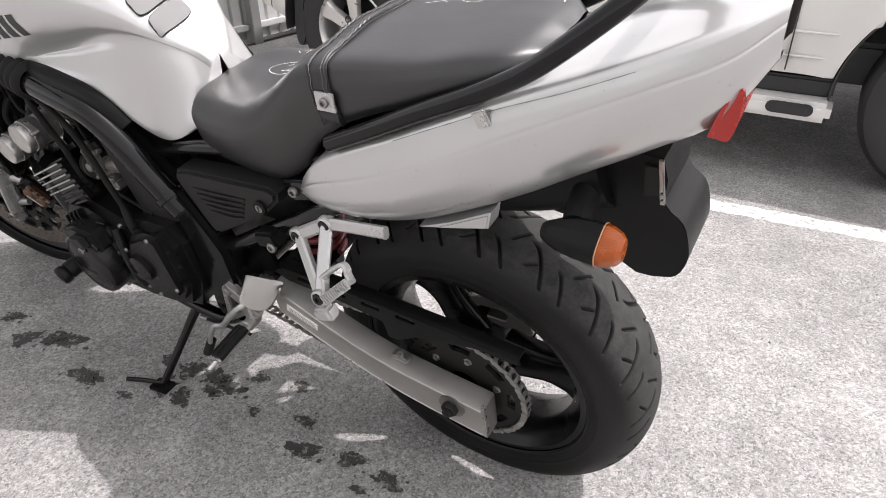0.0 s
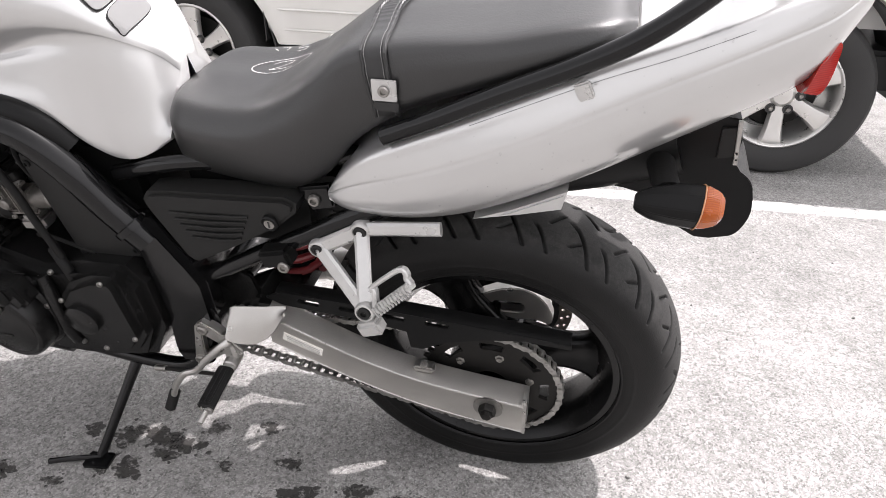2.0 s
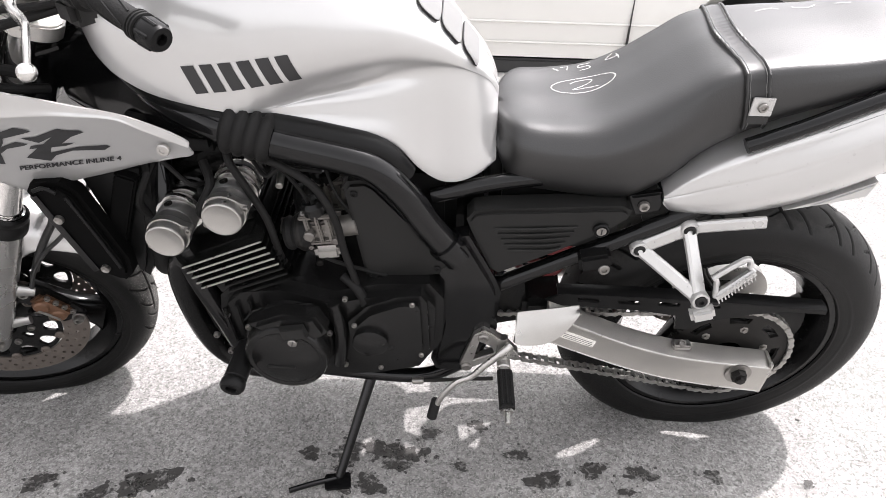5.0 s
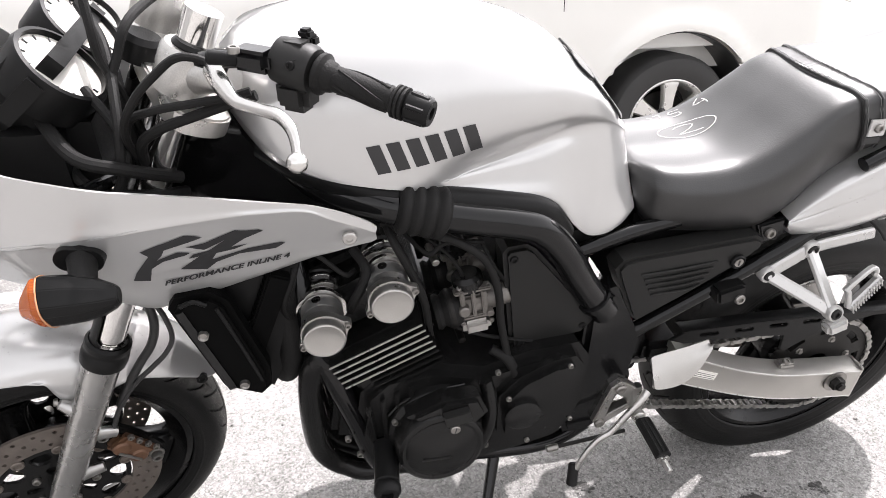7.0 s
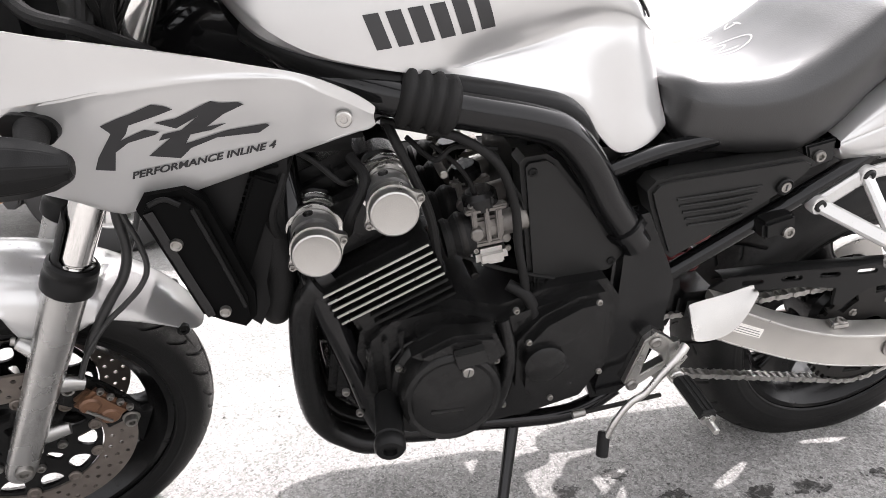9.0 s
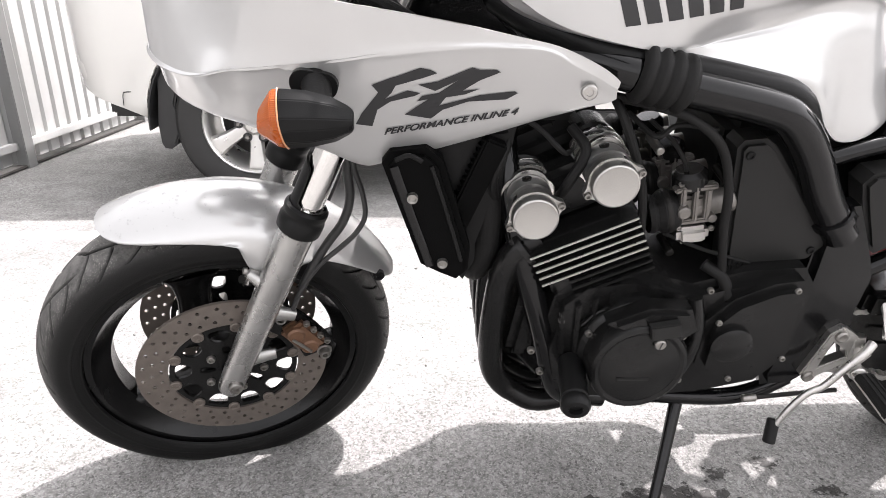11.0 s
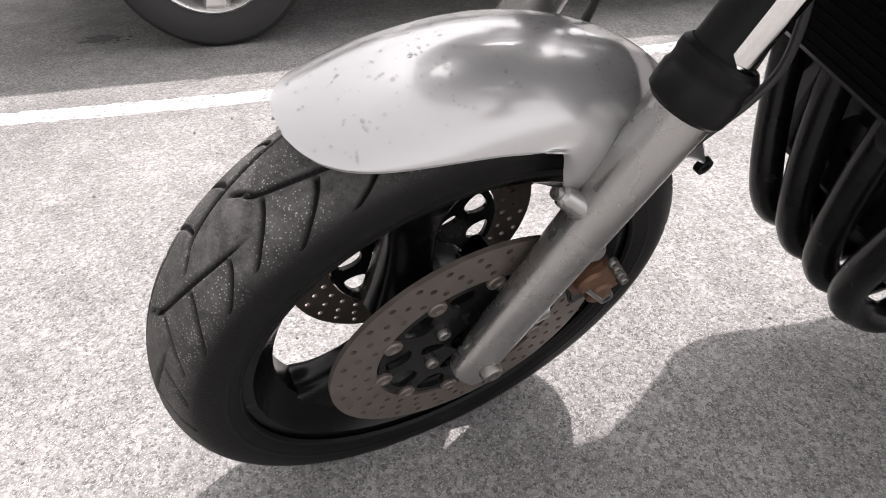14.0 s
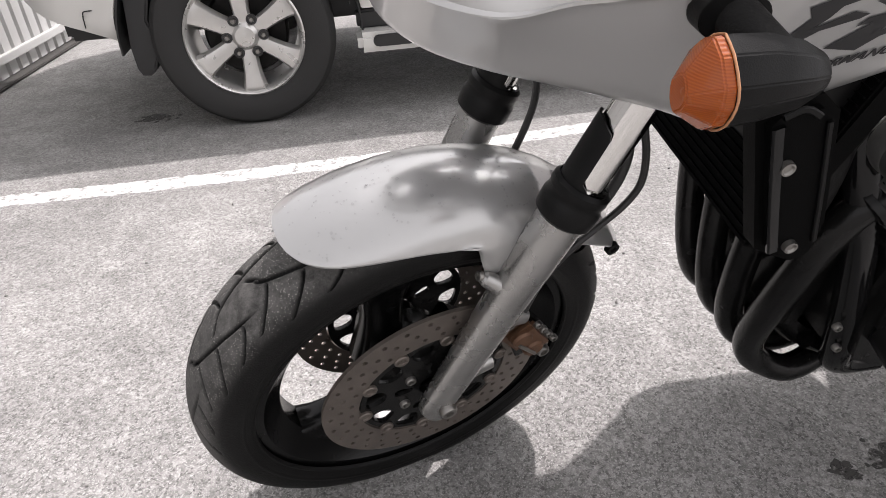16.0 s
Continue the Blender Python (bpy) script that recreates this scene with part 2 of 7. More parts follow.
def tyre_rubber(name, dust, grit_share):
    """Black rubber whose tread carries grey road dust and bright grit, as far as the mesh says it is worn."""
    m = material(name, (0.005, 0.0049, 0.0048), 0.5, 0.0, 25, 0.4, 0.25, 500, rough_vary=0.12, spec=0.2)
    nt = m.node_tree
    bsdf = nt.nodes["Principled BSDF"]
    clean = bsdf.inputs["Base Color"].links[0].from_socket
    co = nt.nodes.new("ShaderNodeTexCoord")
    mask = nt.nodes.new("ShaderNodeAttribute")
    mask.attribute_name = "dust"
    blot = nt.nodes.new("ShaderNodeTexNoise")
    blot.inputs["Scale"].default_value, blot.inputs["Detail"].default_value, blot.inputs["Roughness"].default_value = 55, 10, .8
    grit = nt.nodes.new("ShaderNodeTexVoronoi")
    grit.inputs["Scale"].default_value = 380
    spots = nt.nodes.new("ShaderNodeTexNoise")
    spots.inputs["Scale"].default_value, spots.inputs["Detail"].default_value = 17, 3
    for node in (blot, grit, spots):
        nt.links.new(co.outputs["Object"], node.inputs["Vector"])

    def ranged(src, lo, hi, a, b):
        n = nt.nodes.new("ShaderNodeMapRange")
        for k, value in zip((1, 2, 3, 4), (lo, hi, a, b)):
            n.inputs[k].default_value = value
        nt.links.new(src, n.inputs[0])
        return n.outputs[0]

    def times(a, b):
        n = nt.nodes.new("ShaderNodeMath")
        n.operation = "MULTIPLY"
        nt.links.new(a, n.inputs[0])
        nt.links.new(b, n.inputs[1])
        return n.outputs[0]

    def mixed(fac, a, color):
        n = nt.nodes.new("ShaderNodeMix")
        n.data_type = "RGBA"
        nt.links.new(fac, n.inputs[0])
        nt.links.new(a, n.inputs[6])
        n.inputs[7].default_value = (*color, 1)
        return n.outputs[2]

    worn = times(mask.outputs["Fac"], ranged(blot.outputs[0], .34, .66, .2, 1.15))
    out = mixed(worn, clean, dust)
    bright = times(times(ranged(grit.outputs["Distance"], .14, .3, 1.0, 0.0), ranged(spots.outputs[0], .44, .6, 0.05 * grit_share, .75 * grit_share)), mask.outputs["Fac"])
    out = mixed(bright, out, (.5, .48, .45))
    nt.links.new(out, bsdf.inputs["Base Color"])
    nt.links.new(ranged(worn, 0, 1, .46, .86), bsdf.inputs["Roughness"])
    return m


REAR_RUBBER = tyre_rubber("rear_tyre_rubber", (0.042, 0.041, 0.0397), 0.06)
FRONT_RUBBER = tyre_rubber("front_tyre_rubber", (0.115, 0.112, 0.107), 1.0)
LINE = patchy("worn_road_paint", (0.54, 0.532, 0.517), 0.85, 34, 0.5, 0.72)
STAIN = patchy("oily_stain", (0.04, 0.038, 0.036), 0.55, 70, 0.46, 0.64)


# ---- mesh tools ----
def part(name, bm, mat, parent=None, label="", angle=35, smooth=True):
    me = bpy.data.meshes.new(name)
    bmesh.ops.recalc_face_normals(bm, faces=bm.faces)
    bm.to_mesh(me)
    bm.free()
    me.materials.append(mat)
    me.polygons.foreach_set("use_smooth", [smooth] * len(me.polygons))
    if smooth:
        me.set_sharp_from_angle(angle=radians(angle))
    ob = new(name, me)
    ob.parent = parent
    if label:
        ob["label"] = label
    return ob


def thing(name, label, category, matrix=None, group="", kind=""):
    ob = new(name)
    ob.empty_display_size = 0.1
    if matrix:
        ob.matrix_world = matrix
    return tagged(ob, label, category, group, kind)


def catmull(points, n):
    """Points of a smooth line through the given ones, n to each stretch."""
    p = np.array(points, float)
    if len(p) < 3 or n < 2:
        return p
    q = np.vstack([2 * p[0] - p[1], p, 2 * p[-1] - p[-2]])
    out = []
    for i in range(1, len(q) - 2):
        a, b, c, d = q[i - 1], q[i], q[i + 1], q[i + 2]
        for k in range(n):
            t = k / n
            out.append(0.5 * (2 * b + (c - a) * t + (2 * a - 5 * b + 4 * c - d) * t * t + (3 * b - a - 3 * c + d) * t ** 3))
    out.append(p[-1])
    return np.array(out)


def grid_faces(bm, rows, closed=False, cap=False):
    vs = [[bm.verts.new(p) for p in row] for row in rows]
    m = len(vs[0])
    for i in range(len(vs) - 1):
        for j in range(m if closed else m - 1):
            k = (j + 1) % m
            bm.faces.new((vs[i][j], vs[i][k], vs[i + 1][k], vs[i + 1][j]))
    if cap:
        bm.faces.new(vs[0])
        bm.faces.new(vs[-1][::-1])
    return vs


def thicken(bm, t):
    """Gives a skin thickness, inwards along its normals."""
    bmesh.ops.recalc_face_normals(bm, faces=bm.faces)
    bm.normal_update()
    old = list(bm.verts)
    rim = [e for e in bm.edges if len(e.link_faces) == 1]
    faces = list(bm.faces)
    twin = {v: bm.verts.new(v.co - v.normal * t) for v in old}
    for f in faces:
        bm.faces.new([twin[v] for v in reversed(f.verts)])
    for e in rim:
        a, b = e.verts
        bm.faces.new((a, b, twin[b], twin[a]))
    return bm


def tube(points, r, seg=12, smooth=6, bm=None, flat=1.0, cap=True):
    bm = bm or bmesh.new()
    radii = r if isinstance(r, (list, tuple)) else [r] * len(points)
    line = catmull([list(p) + [q] for p, q in zip(points, radii)], smooth)
    pts = [Vector(p[:3]) for p in line]
    up = None
    rows = []
    for i, p in enumerate(pts):
        d = (pts[min(i + 1, len(pts) - 1)] - pts[max(i - 1, 0)]).normalized()
        if up is None:
            up = Vector((0, 1, 0)) if abs(d.y) < 0.9 else Vector((1, 0, 0))
        s = d.cross(up).normalized()
        up = s.cross(d).normalized()
        rows.append([p + (s * math.cos(a) + up * math.sin(a) * flat) * line[i][3] for a in (2 * math.pi * k / seg for k in range(seg))])
    grid_faces(bm, rows, True, cap)
    return bm


def lathe(profile, seg, center=(0, 0, 0), axis=(0, 1, 0), bm=None, closed=False, cap=False, start=0.0, sweep=2 * math.pi):
    """Turns (radius, offset) pairs round an axis."""
    bm = bm or bmesh.new()
    n = Vector(axis).normalized()
    e = n.orthogonal().normalized()
    g = n.cross(e)
    c = Vector(center)
    rows = []
    for r, o in profile:
        rows.append([c + n * o + (e * math.cos(a) + g * math.sin(a)) * r for a in (start + sweep * k / seg for k in range(seg))])
    if closed:
        rows.append(rows[0])
    vs = grid_faces(bm, rows, True, cap and not closed)
    if closed:
        bmesh.ops.remove_doubles(bm, verts=bm.verts, dist=1e-6)
    return bm


def rod(a, b, r, seg=14, bm=None, r2=None, bevel=0.0):
    a, b = Vector(a), Vector(b)
    length = (b - a).length
    r2 = r if r2 is None else r2
    e = min(bevel, length / 3, r * 0.6)
    prof = [(r - e, 0), (r, e), (r2, length - e), (r2 - e, length)] if e else [(r, 0), (r2, length)]
    return lathe(prof, seg, a, b - a, bm, cap=True)


def plate(outline, holes, y0, y1, bm=None, bevel=0.0, smooth=0):
    """A flat piece in the x-z plane between y0 and y1, with holes."""
    own = bmesh.new()
    if smooth:
        ring = list(outline) + [outline[0]]
        outline = [tuple(p) for p in catmull(ring, smooth)[:-1]]
    edges = []
    for loop in [outline] + list(holes):
        vs = [own.verts.new((x, y0, z)) for x, z in loop]
        edges += [own.edges.new((vs[i], vs[(i + 1) % len(vs)])) for i in range(len(vs))]
    bmesh.ops.triangle_fill(own, use_beauty=True, edges=edges)
    faces = list(own.faces)
    got = bmesh.ops.extrude_face_region(own, geom=faces)
    bmesh.ops.translate(own, vec=(0, y1 - y0, 0), verts=[v for v in got["geom"] if isinstance(v, bmesh.types.BMVert)])
    bmesh.ops.recalc_face_normals(own, faces=own.faces)
    if bevel:
        sharp = [e for e in own.edges if len(e.link_faces) == 2 and e.calc_face_angle(0) > 0.6 and abs(e.verts[0].co.y - e.verts[1].co.y) < 1e-6]
        bmesh.ops.bevel(own, geom=sharp, offset=bevel, segments=2, affect="EDGES", clamp_overlap=True)
    if bm is None:
        return own
    join(bm, own)
    return bm


def join(bm, other, m=None):
    me = bpy.data.meshes.new("joint")
    if m:
        other.transform(m)
    other.to_mesh(me)
    other.free()
    bm.from_mesh(me)
    bpy.data.meshes.remove(me)
    return bm


def circle(cx, cz, r, n=12, start=0.0):
    return [(cx + r * math.cos(start + 2 * math.pi * i / n), cz + r * math.sin(start + 2 * math.pi * i / n)) for i in range(n)]


def slot(ax, az, bx, bz, r, n=6):
    a = math.atan2(bz - az, bx - ax)
    return [(bx + r * math.cos(a - math.pi / 2 + math.pi * i / n), bz + r * math.sin(a - math.pi / 2 + math.pi * i / n)) for i in range(n + 1)] + \
        [(ax + r * math.cos(a + math.pi / 2 + math.pi * i / n), az + r * math.sin(a + math.pi / 2 + math.pi * i / n)) for i in range(n + 1)]


def box(c, size, bevel=0.0, rot=(0, 0, 0), bm=None):
    own = bmesh.new()
    bmesh.ops.create_cube(own, size=1.0, matrix=Matrix.Diagonal((*size, 1)))
    if bevel:
        bmesh.ops.bevel(own, geom=own.edges[:], offset=bevel, segments=2, affect="EDGES", clamp_overlap=True)
    m = pose(*c, *rot)
    own.transform(m)
    if bm is None:
        return own
    return join(bm, own)


def loft(stations, along=6, across=4, mirror=False, cap=False, thick=0.0):
    """A smooth skin over stations, each a row of as many points."""
    k = len(stations[0])
    lines = np.array([catmull(s, across) for s in stations])
    m = lines.shape[1]
    cols = [catmull(lines[:, j], along) for j in range(m)]
    rows = [[cols[j][i] for j in range(m)] for i in range(len(cols[0]))]
    bm = bmesh.new()
    grid_faces(bm, rows, False, cap)
    if thick:
        thicken(bm, thick)
    if mirror:
        got = bmesh.ops.duplicate(bm, geom=bm.verts[:] + bm.edges[:] + bm.faces[:])
        for v in got["geom"]:
            if isinstance(v, bmesh.types.BMVert):
                v.co.y = -v.co.y
        bmesh.ops.remove_doubles(bm, verts=bm.verts, dist=1e-4)
    return bm


def strip(points, n, w, t, smooth=4, bm=None):
    """A bar of rounded rectangular section along a line, its broad side facing n."""
    bm = bm or bmesh.new()
    pts = [Vector(p) for p in catmull(points, smooth)]
    n = Vector(n).normalized()
    c = min(w, t) * .28
    ring = [(-w / 2 + c, -t / 2), (w / 2 - c, -t / 2), (w / 2, -t / 2 + c), (w / 2, t / 2 - c), (w / 2 - c, t / 2), (-w / 2 + c, t / 2), (-w / 2, t / 2 - c), (-w / 2, -t / 2 + c)]
    rows = []
    for i, p in enumerate(pts):
        d = (pts[min(i + 1, len(pts) - 1)] - pts[max(i - 1, 0)]).normalized()
        s = d.cross(n).normalized()
        u = s.cross(d)
        rows.append([p + s * a + u * b for a, b in ring])
    grid_faces(bm, rows, True, True)
    return bm


def screw(bm, p, axis, r, h):
    """A round-headed bolt with a hexagonal socket."""
    return lathe([(0.0005, h * 0.45), (r * 0.45, h * 0.45), (r * 0.5, h), (r * 0.85, h), (r, h * 0.7), (r, 0)], 12, p, axis, bm)


# ---- ground, line, fence ----
def ground_z(y):
    """Height of the asphalt: it falls slightly from the motorcycle towards the parking line."""
    return 0.004 - 0.08 * min(1.0, max(0.0, (y - 0.1) / 1.84))


def ground():
    bm = bmesh.new()
    ys = [-400, -20, -4, -1, 0.1, 0.3, 0.5, 0.7, 0.9, 1.1, 1.3, 1.5, 1.7, 1.94, 6, 30, 400]
    grid_faces(bm, [[(x, y, ground_z(y)) for x in (-400, -20, -4, -2, 0, 2, 6, 30, 400)] for y in ys])
    ob = part("ground", bm, ASPHALT)
    tagged(ob, "pale worn asphalt of a parking lot", "asphalt", kind="structure")


ground()


def road_line():
    rng = random.Random(4)
    bm = bmesh.new()
    rows = []
    for i in range(551):
        x = -7 + i * 0.02
        w = x + 1.6
        y = 1.283 + 0.033 * w + 0.068 * (math.sqrt(w * w + 0.3) - 0.55)
        row = []
        for q in (-0.048, 0.048):
            v = y + q + rng.uniform(-0.006, 0.006)
            row.append((x, v, ground_z(v) + 0.0006))
        rows.append(row)
    grid_faces(bm, rows)
    ob = part("parking_line", bm, LINE, smooth=False)
    tagged(ob, "worn white painted parking line on asphalt", "road marking", kind="structure")


road_line()


def fence():
    top = thing("fence", "white corrugated sheet metal fence on grey posts", "fence", pose(-3.2, 2.43, -0.07, 0, 0, -4.9), kind="structure")
    bay = 1.3
    for k in range(-3, 2):
        y0 = k * bay
        part("fence_post", box((0.02, y0, 1.0), (0.07, 0.075, 2.05), 0.004), POST, top, "grey square fence post")
        if k == 1:
            break
        rows = []
        folds = 11
        for i in range(folds):
            y = y0 + 0.04 + (bay - 0.08) * i / folds
            w = (bay - 0.08) / folds
            for u, dx in ((0.0, 0.0), (0.62, 0.0), (0.72, 0.016), (0.88, 0.016), (0.98, 0.0)):
                rows.append([(-dx, y + u * w, 0.022), (-dx, y + u * w, 2.0)])
        bm = bmesh.new()
        grid_faces(bm, rows)
        thicken(bm, 0.003)
        # bays with k < 0 get a grey about half as bright as the rest
        part("fence_sheet", bm, FENCE if k >= 0 else GREY_SHEET, top, "" if k >= 0 else "grey corrugated sheet", angle=20)
        part("fence_rail", box((0.012, y0 + bay / 2, 0.112), (0.03, bay - 0.08, 0.04), 0.003), FENCE if k >= 0 else GREY_SHEET, top)
        # dark strip: dirt, and the shade of the gap below the sheets, in one colour
        part("dirt_and_gap_strip", box((-0.02, y0 + bay / 2, 0.004), (0.14, bay - 0.01, 0.014), 0.005), DIRT_AND_GAP, top, "dark dirt and shaded gap along the foot of the fence")
    return top


fence()

# ---- motorcycle ----
LEAN_DEG = 11.5
BIKE = pose(-0.008, 0.016, -0.019, LEAN_DEG, 0, 0)
BIKE_INV = BIKE.inverted()
bike = thing("motorcycle", "silver and black sport motorcycle leaning on its side stand on asphalt", "motorcycle", BIKE)
RAKE = radians(25)
STEER = radians(16)
FRONT = Vector((-1.42, 0, 0.291))
AXIS = Vector((math.sin(RAKE), 0, math.cos(RAKE)))
PIVOT = FRONT + 0.045 * Vector((math.cos(RAKE), 0, -math.sin(RAKE)))
TURNED = Matrix.Translation((-.004, -.014, -.004)) @ Matrix.Translation(PIVOT) @ Matrix.Rotation(STEER, 4, AXIS) @ Matrix.Translation(-PIVOT)
R_REAR, R_FRONT = 0.3095, 0.282


def steer(bm):
    bm.transform(TURNED)
    return bm


def tyre(center, radius, half, rim_r, rim_half, n, curves):
    """A tyre of oval section with cut tread grooves. curves: grooves to a turn, start and end across the tread, shift, run along it, bend, width."""
    edge = 1.22
    th = np.concatenate([np.linspace(-3.0, -edge, 30)[:-1], np.linspace(-edge, edge, 121), np.linspace(edge, 3.0, 30)[1:]])
    ang = np.linspace(0, 2 * math.pi, n, endpoint=False)
    TH, A = np.meshgrid(th, ang)
    turn = np.abs(TH)
    mid = rim_r + (radius - rim_r) * .42
    low = turn > math.pi / 2
    sn, cs = np.sin(turn), np.cos(turn)
    lat = np.where(low, rim_half + (half - rim_half) * sn, half * sn) * np.sign(TH)
    rad = np.where(low, mid + (mid - rim_r) * cs, mid + (radius - mid) * np.sign(cs) * np.abs(cs) ** .92)
    lat = lat + np.sign(TH) * (.0009 * np.exp(-((turn - 2.0) / .04) ** 2) + .0016 * np.exp(-((turn - 2.75) / .08) ** 2))
    v = turn / edge
    depth = np.zeros_like(TH)
    for count, a0, a1, shift, run, power, width in curves:
        step = 2 * math.pi / count
        u = np.clip((v - a0) / (a1 - a0), 0, 1)
        line = shift * step + run / radius * u ** power
        slope = np.abs(run) * power * np.clip(u, .06, 1) ** (power - 1) / ((a1 - a0) * edge * half)
        for sgn, off in ((1, 0.0), (-1, 0.5 * step)):
            d = np.abs((A - line - off + step / 2) % step - step / 2) * radius / np.sqrt(1 + slope ** 2)
            end = np.clip((v - a0) / .03 + .5, 0, 1) * np.clip((a1 - v) / .05, 0, 1)
            depth = np.maximum(depth, np.clip((width * .5 - d) / .0026 + .5, 0, 1) * end * (np.sign(TH) == sgn))
    rad = rad - .005 * depth
    verts = np.stack([center[0] + rad * np.cos(A), center[1] + lat, center[2] + rad * np.sin(A)], -1).reshape(-1, 3)
    m = len(th)
    i, j = np.meshgrid(np.arange(n), np.arange(m - 1), indexing="ij")
    i2 = (i + 1) % n
    faces = np.stack([i * m + j, i * m + j + 1, i2 * m + j + 1, i2 * m + j], -1).reshape(-1, 4)
    dust = np.clip((1.05 - v) / .4, 0, 1) ** 1.5 * (1 - np.clip(depth * 1.6, 0, 1))
    me = bpy.data.meshes.new("tyre")
    me.from_pydata(verts.tolist(), [], faces.tolist())
    me.attributes.new("dust", "FLOAT", "POINT").data.foreach_set("value", dust.reshape(-1))
    bm = bmesh.new()
    bm.from_mesh(me)
    bpy.data.meshes.remove(me)
    return bm


def settle(bm):
    """Flattens the foot of a tyre where it bears on the ground."""
    for vert in bm.verts:
        w = BIKE @ vert.co
        if w.z < .006:
            w.z = .005 + (w.z - .006) * .02
            vert.co = BIKE_INV @ w
    return bm


def rim(center, rim_r, half):
    """The barrel of a cast wheel."""
    c = Vector(center)
    bm = lathe([(rim_r + 0.012, -half), (rim_r + 0.014, -half + 0.004), (rim_r + 0.004, -half + 0.012), (rim_r - 0.006, -half + 0.02), (rim_r - 0.022, -half * 0.35),
                (rim_r - 0.022, half * 0.35), (rim_r - 0.006, half - 0.02), (rim_r + 0.004, half - 0.012), (rim_r + 0.014, half - 0.004), (rim_r + 0.012, half),
                (rim_r - 0.004, half), (rim_r - 0.014, half - 0.014), (rim_r - 0.030, half * 0.4), (rim_r - 0.030, -half * 0.4), (rim_r - 0.014, -half + 0.014), (rim_r - 0.004, -half)],
               96, c, (0, 1, 0), closed=True)
    return bm


def wheel_hub(center, hub_r, hub_half):
    c = Vector(center)
    bm = bmesh.new()
    lathe([(0.012, -hub_half), (hub_r * 0.72, -hub_half), (hub_r * 0.8, -hub_half * 0.7), (hub_r, -hub_half * 0.5), (hub_r, hub_half * 0.5), (hub_r * 0.8, hub_half * 0.7), (hub_r * 0.72, hub_half), (0.012, hub_half)], 40, c, (0, 1, 0), bm)
    return bm


def spoke(center, rim_r, hub_r, a, sweep=0.0, broad=1.0):
    """One broad tapered spoke, its foot set off by sweep."""
    c = Vector(center)
    bm = bmesh.new()
    d = Vector((math.cos(a), 0, math.sin(a)))
    e = Vector((-math.sin(a), 0, math.cos(a)))
    st = []
    for u, wd, th in ((hub_r * 0.7, 0.036, 0.026), (hub_r + 0.03, 0.029, 0.022), (rim_r * 0.6, 0.027, 0.02), (rim_r - 0.05, 0.034, 0.022), (rim_r - 0.03, 0.05, 0.026)):
        ring = []
        for q in range(17):
            w = 2 * math.pi * q / 16
            ca, sa = math.cos(w), math.sin(w)
            ring.append(c + d * u + e * (sweep * max(0, 1 - (u - hub_r) / (rim_r - hub_r))) + e * (wd * broad * math.copysign(abs(ca) ** 0.5, ca)) + Vector((0, th * math.copysign(abs(sa) ** 0.6, sa), 0)))
        st.append(ring)
    join(bm, loft(st, 4, 1))
    return bm


def disc(center, y, r_out, r_in, thick, rows, holes, hole_r=0.0035):
    hs = [circle(center[0], center[2], r_in, 48)]
    for k in range(holes):
        for q, rr in enumerate(rows):
            a = 2 * math.pi * (k + q * 0.33) / holes
            hs.append(circle(center[0] + rr * math.cos(a), center[2] + rr * math.sin(a), hole_r, 8))
    return plate(circle(center[0], center[2], r_out, 96), hs, y - thick / 2, y + thick / 2)


def spider(center, y, r_out, r_hub, arms, thick, start=0.0):
    """The open carrier inside a disc: rounded windows between the arms, small ones nearer the hub."""
    hs = []

    def window(a, r0, r1, w0, w1):
        ring = []
        for i in range(16):
            q = 2 * math.pi * i / 16
            cq, sq = math.copysign(abs(math.cos(q)) ** .7, math.cos(q)), math.copysign(abs(math.sin(q)) ** .7, math.sin(q))
            rr = (r0 + r1) / 2 + (r1 - r0) / 2 * cq
            w = ((w0 + w1) / 2 + (w1 - w0) / 2 * cq) * sq
            ring.append((center[0] + rr * math.cos(a) - w * math.sin(a), center[2] + rr * math.sin(a) + w * math.cos(a)))
        return ring

    for k in range(arms):
        a = start + 2 * math.pi * (k + .5) / arms
        gap = math.pi * r_out / arms
        hs.append(window(a, r_out * .66, r_out - .008, gap * .34, gap * .62))
        if k % 2 == 0:
            hs.append(window(a, r_hub * .62, r_hub * 1.12, .004, .008))
    return plate(circle(center[0], center[2], r_out, 60), hs + [circle(center[0], center[2], 0.02, 20)], y - thick / 2, y + thick / 2, bevel=.0008)


# grooves of the two treads
FRONT_TREAD = [(13, 0.0, .44, 0.0, -.115, 1.7, .0042), (13, .17, .80, .93, .038, 1.5, .0036), (13, .34, .97, .62, .042, 1.4, .0036), (13, .46, .92, .28, .036, 1.5, .0034), (13, 0.0, .16, .5, .014, 1.0, .0034)]
REAR_TREAD = [(18, .14, .84, 0.0, -.045, .6, .005), (18, .34, .86, .5, -.03, .7, .0046), (18, .02, .30, .10, .022, 1.0, .0042), (18, .44, .60, .80, .02, 1.0, .004)]
